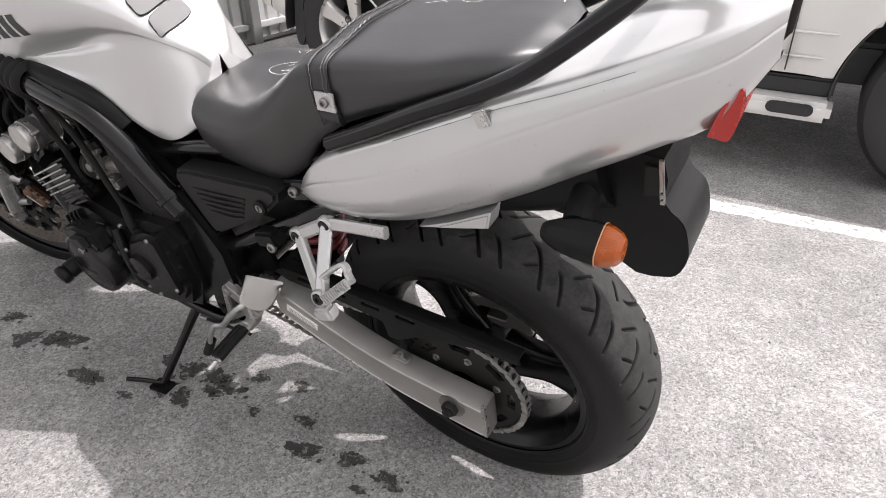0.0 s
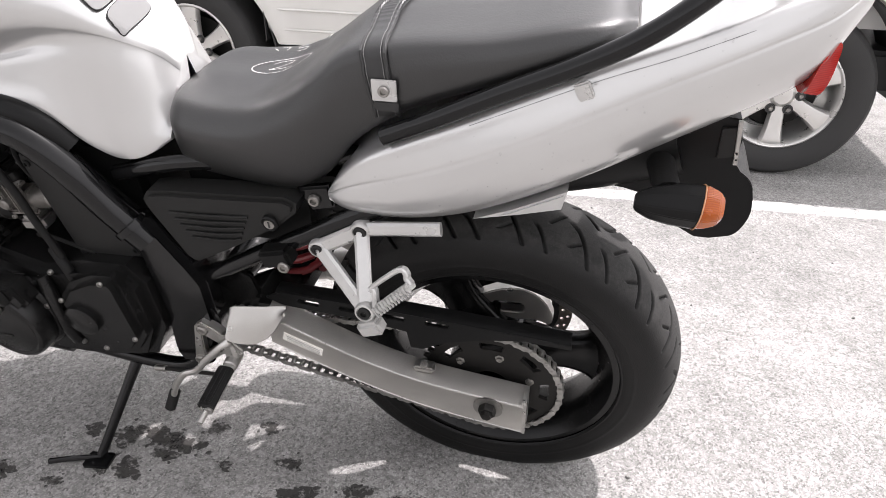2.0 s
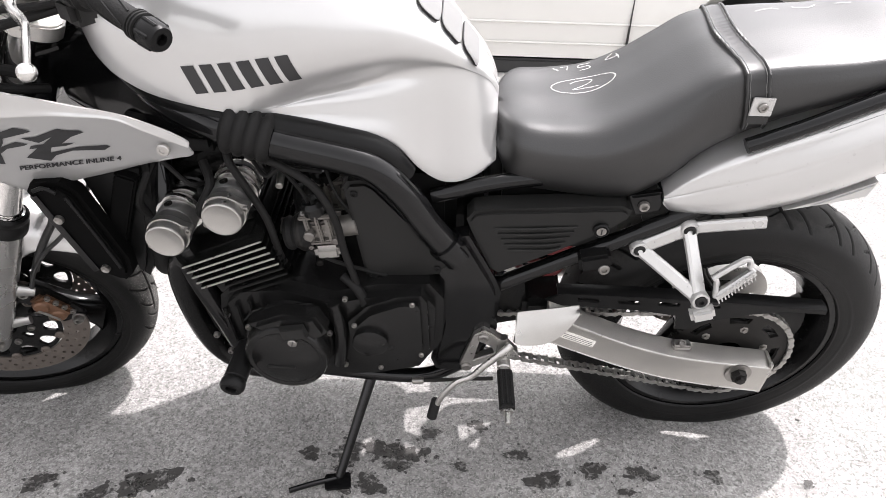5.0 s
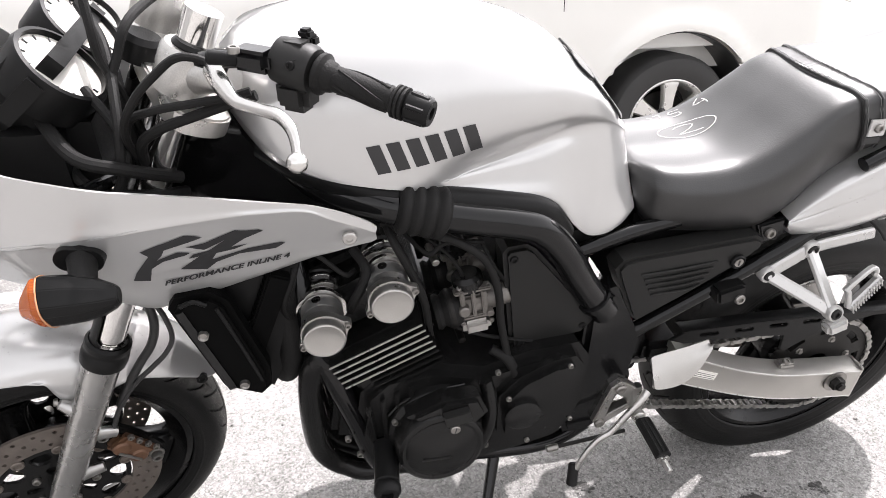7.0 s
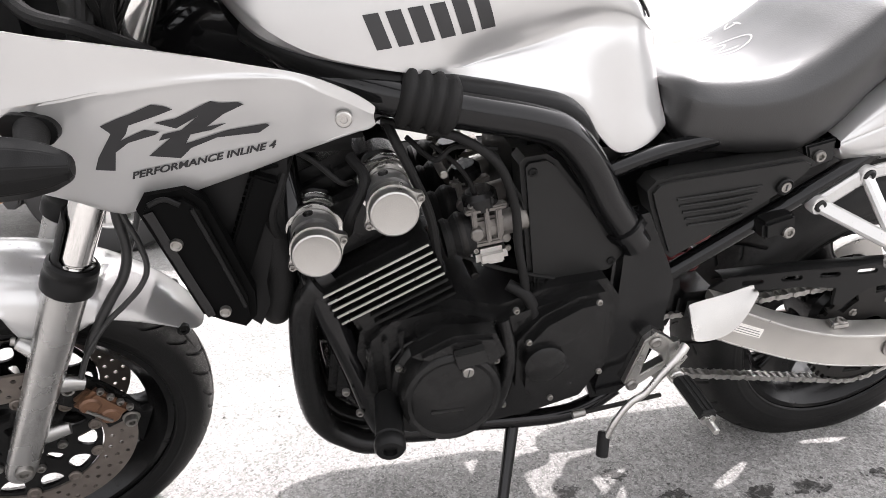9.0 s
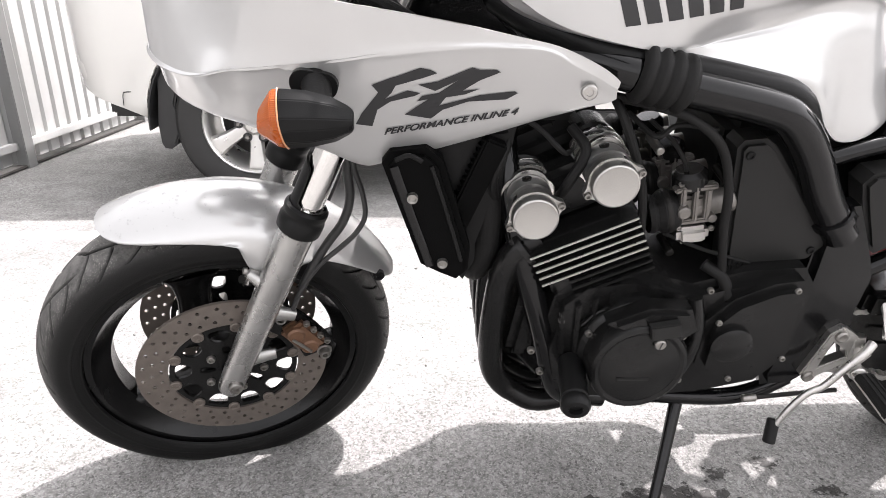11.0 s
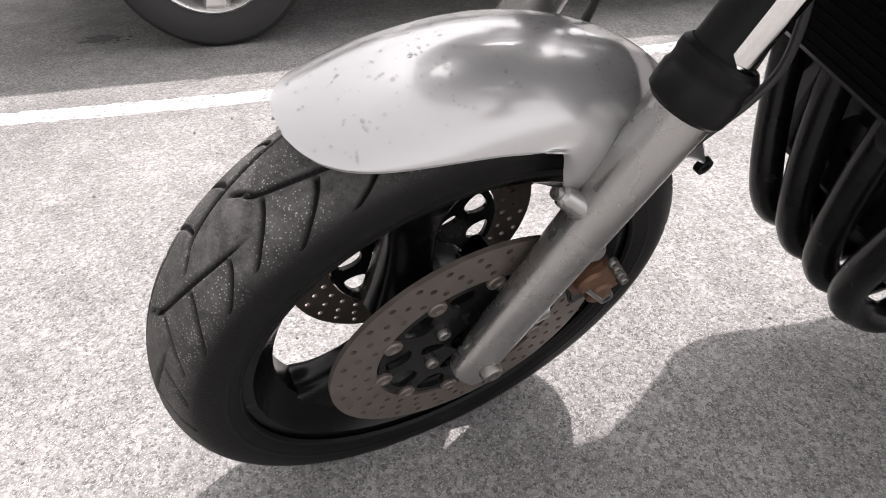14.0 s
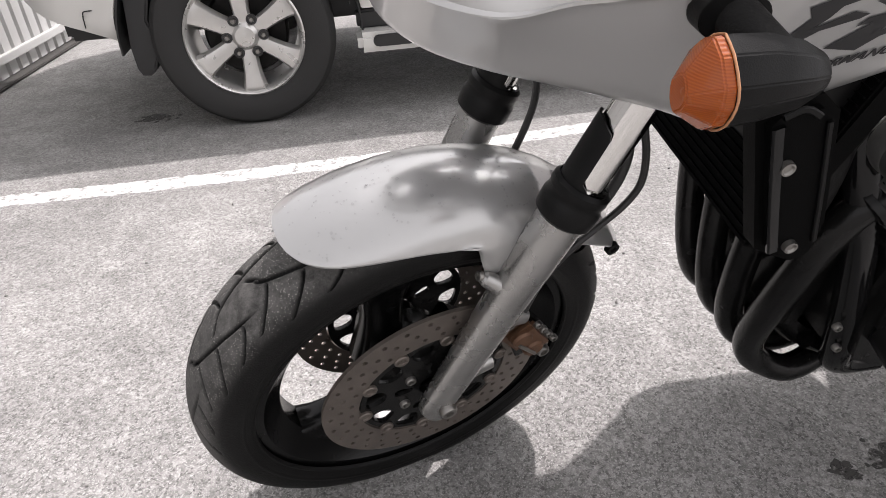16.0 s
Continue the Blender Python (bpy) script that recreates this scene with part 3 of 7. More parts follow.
# wheels
REAR = Vector((0, 0, R_REAR))
rear_wheel = part("rear_wheel", rim(REAR, 0.208, 0.066), WHEEL_BLACK, bike, "black cast three-spoke wheel")
part("tyre", settle(tyre(REAR, R_REAR, 0.076, 0.214, 0.066, 1500, REAR_TREAD)), REAR_RUBBER, rear_wheel, "worn black tyre with hooked tread grooves", angle=85)
for k in range(3):
    part("spoke", spoke(REAR, 0.208, 0.065, radians(2 + 120 * k), 0.0, 1.35), WHEEL_BLACK, rear_wheel)
part("hub", wheel_hub(REAR, 0.065, 0.07), BLACK_ENGINE, rear_wheel)
web = plate([(-.034, .418), (.006, .440), (.045, .444), (.075, .425), (.092, .392), (.088, .372), (.06, .378), (.03, .372), (-.02, .385), (-.04, .397)], [slot(-.002, .399, .034, .401, .011)], -.004, .018, bevel=.005, smooth=3)
part("hub_web", web, ALLOY, rear_wheel, "bright cast web with an oval hole")
# added dark plate stands in for the shade inside the oval hole
part("hole_backing", plate([(-.03, .41), (.006, .432), (.045, .436), (.07, .42), (.084, .392), (.06, .384), (-.02, .39)], [], .022, .03, bevel=.002), BLACK_ENGINE, rear_wheel)
part("brake_disc", disc(REAR, 0.092, 0.124, 0.088, 0.005, (0.096, 0.107, 0.117), 30), STEEL, rear_wheel, "drilled steel brake disc")
part("disc_carrier", spider(REAR, 0.088, 0.1, 0.045, 6, 0.006), BLACK_ENGINE, rear_wheel)

front_wheel = part("front_wheel", steer(rim(FRONT, 0.208, 0.044)), WHEEL_BLACK, bike, "black cast three-spoke wheel")
part("tyre", settle(steer(tyre(FRONT, R_FRONT, 0.058, 0.214, 0.045, 2500, FRONT_TREAD))), FRONT_RUBBER, front_wheel, "worn dusty tyre with sweeping tread grooves", angle=85)
for k in range(3):
    part("spoke", steer(spoke(FRONT, 0.208, 0.05, radians(96 + 120 * k), .034)), WHEEL_BLACK, front_wheel)
part("hub", steer(wheel_hub(FRONT, 0.05, 0.055)), BLACK_ENGINE, front_wheel)
HUB = FRONT + Vector((0.010, 0, 0.006))
for sd in (-1, 1):
    part("brake_disc", steer(disc(HUB, sd * 0.066, 0.149, 0.102, 0.005, (0.112, 0.126, 0.139), 30)), STEEL, front_wheel, "drilled brake disc with brown surface rust")
    part("disc_carrier", steer(spider(HUB, sd * 0.064, 0.1, 0.048, 10, 0.006, radians(80))), BLACK_ENGINE, front_wheel)
    for k in range(10):
        a = radians(80 + 36 * k)
        p = HUB + Vector((0.096 * math.cos(a), sd * 0.068, 0.096 * math.sin(a)))
        part("disc_button", steer(lathe([(0.0005, 0.0012), (0.0052, 0.0012), (0.006, 0.0034), (0.0085, 0.0034), (0.0095, 0.002), (0.0095, -0.006)], 18, p, (0, sd, 0))), STEEL, front_wheel, "flat steel disc button")
    for k in range(5):
        a = radians(62 + 72 * k)
        p = HUB + Vector((0.046 * math.cos(a), sd * 0.067, 0.046 * math.sin(a)))
        part("disc_bolt", steer(screw(None, p, (0, sd, 0), 0.007, 0.006)), BOLT, front_wheel)


# ---- fork ----
UP = AXIS
FWD = Vector((-math.cos(RAKE), 0, math.sin(RAKE)))
for sd in (-1, 1):
    base = FRONT + Vector((0.006, sd * 0.0905, 0.006))
    leg = part("fork_leg", steer(tube([base - UP * 0.022, base - UP * 0.016, base + UP * 0.03, base + UP * 0.1, base + UP * 0.28, base + UP * 0.335], [0.0155, 0.0195, 0.0213, 0.0225, 0.0255, 0.0265], 24, 3)), FORK_GREY, bike, "grey painted lower fork leg")
    part("stanchion", steer(rod(base + UP * 0.32, base + UP * 0.84, 0.0205, 24)), CHROME, leg, "polished chrome fork tube")
    part("fork_seal", steer(lathe([(0.0268, 0.312), (0.0312, 0.316), (0.0318, 0.322), (0.0318, 0.334), (0.0300, 0.337), (0.0300, 0.344), (0.0310, 0.346), (0.0306, 0.353), (0.027, 0.357), (0.0215, 0.352)], 24, base, UP)), BLACK_PLASTIC, leg)
    part("seal_clip", steer(lathe([(.0212, .3535), (.0245, .3545), (.0245, .3575), (.0212, .3585)], 30, base, UP)), CHROME, leg, "bright wire clip on the seal")
    # slotted guard in front of the tube
    rows = []
    for h, w in ((0.335, 1.3), (0.358, 1.25), (0.364, .95), (0.40, .92), (0.418, .9), (0.425, .8)):
        rows.append([base + UP * (h - .008 * max(0, 7 - i) / 7 * max(0, (h - .36) / .065)) + FWD * (0.0255 * math.cos(a)) + Vector((0, 0.0255 * math.sin(a), 0)) for i, a in enumerate(sd * -.28 + np.linspace(-w, w, 17))])
    g = bmesh.new()
    grid_faces(g, rows)
    thicken(g, 0.003)
    part("fork_guard", steer(g), BLACK_PLASTIC, leg)
    part("axle_bolt", steer(screw(None, base + Vector((0.004, sd * 0.018, 0.006)), (0, sd, 0), 0.0115, 0.010)), BOLT, leg)
    part("fender_mount", steer(rod(base + UP * 0.208 + FWD * 0.012, base + UP * 0.214 + FWD * 0.040 + Vector((0, sd * -.012, 0)), 0.0125, 16, r2=0.0088, bevel=0.003)), FORK_GREY, leg)
    part("fender_bolt", steer(screw(None, base + UP * 0.2145 + FWD * 0.041 + Vector((0, sd * -.0125, 0)), FWD, 0.006, 0.005)), BOLT, leg)
    part("leg_lug", steer(tube([base + UP * .05 - FWD * .01, base + UP * .062 - FWD * .032, base + UP * .07 - FWD * .048], [.014, .012, .01], 14, 4, flat=.7)), FORK_GREY, leg)
    part("leg_lug", steer(tube([base + UP * .152 - FWD * .01, base + UP * .155 - FWD * .034, base + UP * .155 - FWD * .05], [.015, .012, .01], 14, 4, flat=.7)), FORK_GREY, leg)
    # caliper behind the leg
    spot = HUB + Vector((0.112, sd * 0.078, 0.066))
    lean = Matrix.Rotation(radians(-32), 4, "Y")
    cal = box((0, 0, 0), (0.04, 0.03, 0.066), 0.008)
    box((0.008, sd * 0.014, 0.0), (0.038, 0.014, 0.064), 0.005, bm=cal)
    for dz in (-0.018, 0.018):
        rod((0.002, sd * 0.012, dz), (0.002, sd * 0.024, dz), 0.0145, 18, cal, bevel=0.003)
    cal.transform(Matrix.Translation(spot) @ lean)
    caliper = part("brake_caliper", steer(cal), CALIPER, bike, "bronze brown brake caliper, dusty")
    back = plate([(-.03, -.05), (.012, -.062), (.026, -.05), (.03, .0), (.026, .05), (.012, .062), (-.034, .05), (-.02, 0)], [], min(0, sd * .008), max(0, sd * .008), bevel=.002, smooth=2)
    back.transform(Matrix.Translation(spot - Vector((0, sd * .006, 0))) @ lean)
    part("caliper_bracket", steer(back), BLACK_ENGINE, caliper, "black caliper bracket")
    for q in range(4):
        p = spot + lean.to_3x3() @ Vector((0.029, sd * .018, -0.027 + 0.018 * q))
        part("caliper_stud", steer(screw(None, p, (0, sd, 0), 0.0052, 0.006)), BOLT, caliper)
    part("pad_pin", steer(rod(spot + Vector((-.014, sd * 0.024, 0.012)), spot + Vector((0.012, sd * 0.024, -0.022)), 0.0026, 8)), BOLT, caliper)
    for q in (-1, 1):
        p = spot + lean.to_3x3() @ Vector((0.004, sd * .004, 0.057 * q))
        part("caliper_bolt", steer(screw(None, p, (0, sd, 0), 0.0095, 0.013)), BOLT, caliper)
        part("bolt_washer", steer(lathe([(.0125, 0), (.0125, .002), (.009, .003)], 18, p, (0, sd, 0))), BOLT, caliper)


def fender():
    """Front mudguard: a rounded tongue over the tyre that drops to the fork legs."""
    rows = [(24, .005, 0), (23.8, .018, 0), (23.2, .03, 0), (21.6, .044, 0), (18.5, .056, 0), (14, .064, 0), (8, .0695, 0), (0, .0735, 0), (-6, .0755, 0), (-10, .076, .2692),
            (-12, .076, .264), (-14, .076, .246), (-17, .076, .226), (-21, .076, .214), (-26, .076, .214), (-30, .076, .228), (-34, .076, .256), (-38, .0755, 0),
            (-46, .071, 0), (-55, .063, 0), (-62, .052, 0), (-65.5, .035, 0), (-66.5, .008, 0)]

    def crown(y):
        q = min(1, abs(y) / .076)
        return .318 - .045 * (1 - math.sqrt(max(0, 1 - q * q * .92))) / (1 - math.sqrt(.08))

    st = []
    for ang, w, r_edge in rows:
        d = Vector((-math.sin(radians(ang)), 0, math.cos(radians(ang))))
        r0 = crown(w)
        low = r_edge or r0 - .003
        row = [FRONT + d * (low + (r0 - low) * q) + Vector((0, -w - .004 * math.sin(q * math.pi) * bool(r_edge), 0)) for q in (0, .33, .66)]
        for q in (1, .93, .82, .66, .45, .22, 0):
            row.append(FRONT + d * crown(w * q) + Vector((0, -w * q, 0)))
        st.append(row)
    bm = loft(st, 4, 2, mirror=True)
    return thicken(bm, .003)


front_fender = part("front_fender", steer(fender()), SILVER, bike, "silver front fender with water drops", angle=50)
for sd in (-1, 1):
    a = radians(-60)
    p = FRONT + Vector((-math.sin(a) * 0.296, sd * 0.053, math.cos(a) * 0.296))
    part("fender_bolt", steer(lathe([(0.004, 0.004), (0.005, 0.007), (0.009, 0.007), (0.0095, 0)], 14, p, (0, sd, 0), cap=True)), BLACK_PLASTIC, front_fender)


# ---- tank ----
def tank():
    #        x      bottom  wb    crease  wc    bulge  wm   shoulder ws    top
    table = [(-1.043, .915, .060, .935, .072, .953, .067, .966, .056, .972),
             (-1.020, .886, .092, .915, .108, .954, .101, .982, .082, .993),
             (-.990, .862, .128, .890, .140, .945, .128, .988, .098, 1.005),
             (-.950, .847, .145, .866, .156, .934, .143, .990, .108, 1.014),
             (-.900, .834, .152, .850, .163, .927, .151, .990, .118, 1.02),
             (-.820, .818, .151, .834, .162, .912, .158, .985, .125, 1.02),
             (-.775, .808, .147, .832, .143, .895, .157, .982, .126, 1.017),
             (-.735, .796, .142, .838, .127, .898, .151, .980, .123, 1.012),
             (-.670, .781, .138, .850, .113, .903, .139, .970, .114, 1.0),
             (-.615, .768, .135, .863, .103, .902, .121, .950, .103, .978),
             (-.580, .727, .128, .866, .095, .894, .106, .930, .092, .952),
             (-.550, .700, .118, .864, .086, .882, .092, .908, .082, .925),
             (-.525, .695, .114, .858, .077, .868, .079, .885, .071, .898),
             (-.505, .699, .110, .848, .066, .854, .066, .866, .058, .875),
             (-.487, .706, .103, .834, .053, .839, .052, .848, .046, .853),
             (-.474, .713, .095, .815, .038, .820, .037, .829, .032, .832),
             (-.465, .718, .088, .795, .026, .799, .025, .808, .021, .811)]
    st = []
    for x, zb, wb, zc, wc, zm, wm, zs, ws, zt in table:
        st.append([(x, -0.02, zb + 0.01), (x, -wb * 0.86, zb + 0.002), (x, -wb, zb + 0.007), (x, -(wb * 0.66 + wc * 0.34), zb * 0.6 + zc * 0.4), (x, -(wb * 0.25 + wc * 0.75), zb * 0.2 + zc * 0.8), (x, -wc, zc), (x, -wm, zm), (x, -ws, zs), (x, -ws * 0.5, zt - 0.004), (x, 0, zt)])
    return loft(st, 5, 4, mirror=True, cap=True)


fuel_tank = part("fuel_tank", tank(), SILVER, bike, "silver painted fuel tank with knee recesses", angle=40)


# ---- seat ----
def seat():
    #        x      low z   low y  mid z  mid y   shoulder z y   centre z
    table = [(-.464, .730, .078, .760, .055, .775, .035, .779),
             (-.452, .706, .094, .756, .092, .780, .064, .784),
             (-.430, .686, .106, .750, .117, .784, .088, .786),
             (-.38, .680, .112, .745, .128, .784, .096, .786),
             (-.32, .678, .118, .750, .135, .792, .100, .795),
             (-.265, .681, .121, .766, .137, .818, .102, .824),
             (-.215, .712, .118, .79, .134, .852, .106, .861),
             (-.17, .765, .118, .825, .126, .882, .106, .889),
             (-.10, .812, .118, .855, .122, .896, .104, .903),
             (.0, .850, .114, .878, .118, .906, .100, .914),
             (.07, .878, .108, .897, .112, .920, .094, .928),
             (.12, .898, .095, .910, .098, .925, .08, .932),
             (.150, .908, .06, .912, .066, .918, .05, .92)]
    st = []
    for x, zl, yl, zm, ym, zs, ys, zc in table:
        st.append([(x, -yl * 0.75, zl + 0.002), (x, -yl, zl + 0.008), (x, -ym, zm), (x, -(ym * 0.7 + ys * 0.3), zm * 0.35 + zs * 0.65), (x, -ys, zs + 0.002), (x, -ys * 0.5, zc - 0.002), (x, 0, zc)])
    return loft(st, 5, 4, mirror=True)


bike_seat = part("seat", seat(), VINYL, bike, "black vinyl two-up seat with chalk marks", angle=60)


# ---- tail ----
def tail():
    #        x      low z  low y  bulge z  y     top z  top y
    table = [(-.213, .684, .128, .690, .132, .697, .127),
             (-.195, .664, .116, .690, .142, .722, .132),
             (-.16, .656, .110, .695, .150, .755, .138),
             (-.10, .655, .105, .708, .154, .787, .136),
             (-.03, .670, .102, .732, .152, .818, .130),
             (.05, .705, .098, .768, .146, .856, .122),
             (.13, .748, .092, .812, .136, .893, .114),
             (.21, .797, .084, .856, .122, .925, .104),
             (.28, .838, .074, .893, .105, .952, .09),
             (.335, .872, .058, .92, .082, .972, .072),
             (.372, .93, .03, .955, .045, .985, .04)]
    st = []
    for x, zl, yl, zm, ym, zt, yt in table:
        st.append([(x, -yl * 0.6, zl + 0.004), (x, -yl, zl), (x, -(yl * 0.35 + ym * 0.65), zl * 0.62 + zm * 0.38), (x, -ym, zm), (x, -(ym - .001), zm + .37 * (zt - zm)), (x, -(ym - .003), zm + .49 * (zt - zm)), (x, -(ym * .8 + yt * .2), zm + .565 * (zt - zm)), (x, -(ym * .38 + yt * .62) - .001, zm + .80 * (zt - zm)), (x, -yt, zt), (x, -yt * 0.8, zt + 0.004), (x, -yt * 0.4, zt + 0.01), (x, 0, zt + 0.012)])
    return loft(st, 5, 4, mirror=True)


tail_cowl = part("tail_cowl", tail(), SILVER, bike, "silver tail fairing with water drops", angle=45)


def bars(name, specs, mat, parent, label="", seg=14, smooth=5):
    """One part of several welded bars: (points, radius) each."""
    bm = bmesh.new()
    for pts, r in specs:
        tube(pts, r, seg, smooth, bm)
    return part(name, bm, mat, parent, label)


def both(points):
    return [points, [(x, -y, z) for x, y, z in points]]


# ---- frame ----
main_line = [(-1.03, -.035, .9), (-.985, -.075, .862), (-.93, -.12, .822), (-.85, -.152, .802), (-.76, -.160, .782), (-.68, -.160, .763), (-.64, -.158, .745), (-.60, -.155, .700), (-.56, -.152, .635), (-.515, -.150, .575)]
frame_tube = bars("frame_tube", [(p, 0.0235) for p in both(main_line)], BLACK_PAINT, bike, "glossy black steel frame tube")
part("head_pipe", rod(PIVOT + UP * 0.58, PIVOT + UP * 0.76, 0.034, 24, bevel=0.004), BLACK_PAINT, frame_tube)
for sd in (-1, 1):
    y0, y1 = (-.158, -.112) if sd < 0 else (.112, .158)
    part("pivot_plate", plate([(-.545, .61), (-.50, .62), (-.455, .535), (-.440, .500), (-.444, .40), (-.468, .325), (-.50, .295), (-.545, .29), (-.555, .32), (-.54, .42), (-.542, .53)], [], y0, y1, bevel=0.01), BLACK_PAINT, frame_tube)
part("frame_clamp", lathe([(.024, -.006), (.028, -.005), (.028, .005), (.024, .006)], 24, (-.535, -.151, .602), (.045, 0, -.06)), BLACK_PAINT, frame_tube)
part("lower_rail", tube([(-.50, -.14, .30), (-.545, -.14, .268), (-.60, -.14, .255), (-.70, -.14, .262), (-.82, -.13, .268), (-.9, -.12, .30)], 0.014, 14, 5), BLACK_PAINT, frame_tube)
part("lower_rail", tube([(-.50, .14, .30), (-.545, .14, .268), (-.60, .14, .255), (-.70, .14, .262), (-.82, .13, .268), (-.9, .12, .30)], 0.014, 14, 5), BLACK_PAINT, frame_tube)
boot = [(.0255, -.002)]
for k in range(4):
    o = k * .0165
    boot += [(.030, o + .001), (.0345, o + .004), (.0355, o + .008), (.0345, o + .012), (.030, o + .0155)]
boot += [(.0255, .068)]
part("rubber_boot", lathe(boot, 32, (-.842, -.155, .803), (.97, -.06, -.23)), RUBBER, bike, "ribbed black rubber frame boot", angle=70)
head = loft([[(x, -.02, lo), (x, -w, lo + .01), (x, -w * 1.04, lo * .5 + hi * .5), (x, -w, hi - .008), (x, -.02, hi)] for x, w, lo, hi in ((-1.115, .045, .765, .865), (-1.075, .055, .745, .89), (-1.03, .065, .735, .9), (-.97, .085, .735, .868), (-.90, .11, .74, .84), (-.84, .12, .76, .815))], 4, 3, mirror=True)
# added dark tubes block the bright gap between tank and frame tube
for line in both([(-1.0, -.08, .868), (-.95, -.118, .845), (-.88, -.140, .823), (-.80, -.146, .806), (-.70, -.144, .785), (-.635, -.140, .765), (-.60, -.132, .72)]):
    part("tank_gap_filler", tube(line, .02, 14, 5), BLACK_PLASTIC, frame_tube)
head_gusset = part("head_gusset", head, BLACK_PAINT, frame_tube, "black welded head plate", angle=50)
part("gusset_bolt", screw(None, (-1.053, -.02, .885), (-.2, -.3, 1), .009, .008), BOLT, head_gusset)
subframe = None
for line, r in [(q, .0125) for q in both([(-.56, -.112, .668), (-.45, -.108, .697), (-.30, -.098, .715), (-.15, -.09, .74), (.05, -.08, .80)])] + [(q, .0135) for q in both([(-.452, -.128, .495), (-.36, -.130, .552), (-.26, -.132, .613), (-.17, -.128, .665), (.0, -.10, .745)])]:
    rail = part("subframe_rail", tube(line, r, 16, 5), BLACK_PAINT, bike, "black rear subframe tube")
    subframe = subframe or rail
part("coil_bracket", box((-.30, -.15, .585), (.05, .03, .03), .005, (0, -15, 0)), BLACK_PLASTIC, subframe)
part("bracket_screw", screw(None, (-.286, -.164, .577), (0, -1, .1), .009, .006), BOLT, subframe)
part("subframe_bolt", screw(None, (-.238, -.124, .675), (0, -1, 0), .009, .008), BOLT, subframe)
part("frame_bracket", plate([(-.262, .69), (-.215, .70), (-.21, .665), (-.245, .655)], [], -.126, -.112, bevel=.003), BLACK_PAINT, subframe)

# ---- side cover and airbox ----
side_cover = part("side_cover", plate([(-.505, .648), (-.494, .663), (-.47, .668), (-.275, .684), (-.258, .676), (-.262, .66), (-.292, .633), (-.37, .583), (-.448, .538), (-.462, .548), (-.497, .626)], [], -.147, -.10, bevel=.006), GREY_PLASTIC, bike, "dark grey plastic side cover with a key lock")
for k in range(5):
    z = .640 - k * .0105
    x0 = -.462 + k * .006
    part("louvre", tube([(x0, -.148, z - .004), (x0 + .06, -.1495, z), (-.335 - k * .005, -.148, z + .006)], .0018, 8, 3), GREY_PLASTIC, side_cover)
lock = part("key_lock", lathe([(.0125, 0), (.0125, .004), (.0105, .006), (.009, .0045), (.0005, .0045)], 20, (-.300, -.148, .643), (0, -1, 0)), BLACK_PLASTIC, side_cover)
part("lock_face", lathe([(.0075, 0), (.0075, .006), (.0005, .0062)], 16, (-.300, -.148, .643), (0, -1, 0)), BOLT, side_cover)
part("key_slot", box((-.300, -.1545, .643), (.002, .001, .009)), DECAL, side_cover)
airbox = part("airbox_cover", plate([(-.690, .702), (-.683, .712), (-.655, .715), (-.64, .705), (-.53, .572), (-.525, .556), (-.545, .532), (-.652, .512), (-.664, .518)], [], -.150, -.10, bevel=.008), GREY_PLASTIC, bike, "matt dark grey air box side panel")
for x, z in ((-.674, .694), (-.548, .55), (-.65, .53)):
    part("panel_screw", screw(None, (x, -.150, z), (0, -1, 0), .006, .003), BLACK_PLASTIC, airbox)
# made-up block that stops bright ground from showing through below the head
part("head_gap_filler", box((-.955, 0, .745), (.15, .2, .06), .015), BLACK_PLASTIC, bike)
part("airbox", box((-.60, 0, .63), (.16, .2, .18), .02), BLACK_PLASTIC, bike)
part("battery_box", box((-.36, 0, .62), (.22, .18, .16), .02), BLACK_PLASTIC, bike)
part("inner_guard", box((-.25, 0, .65), (.2, .15, .1), .02), BLACK_PLASTIC, bike)

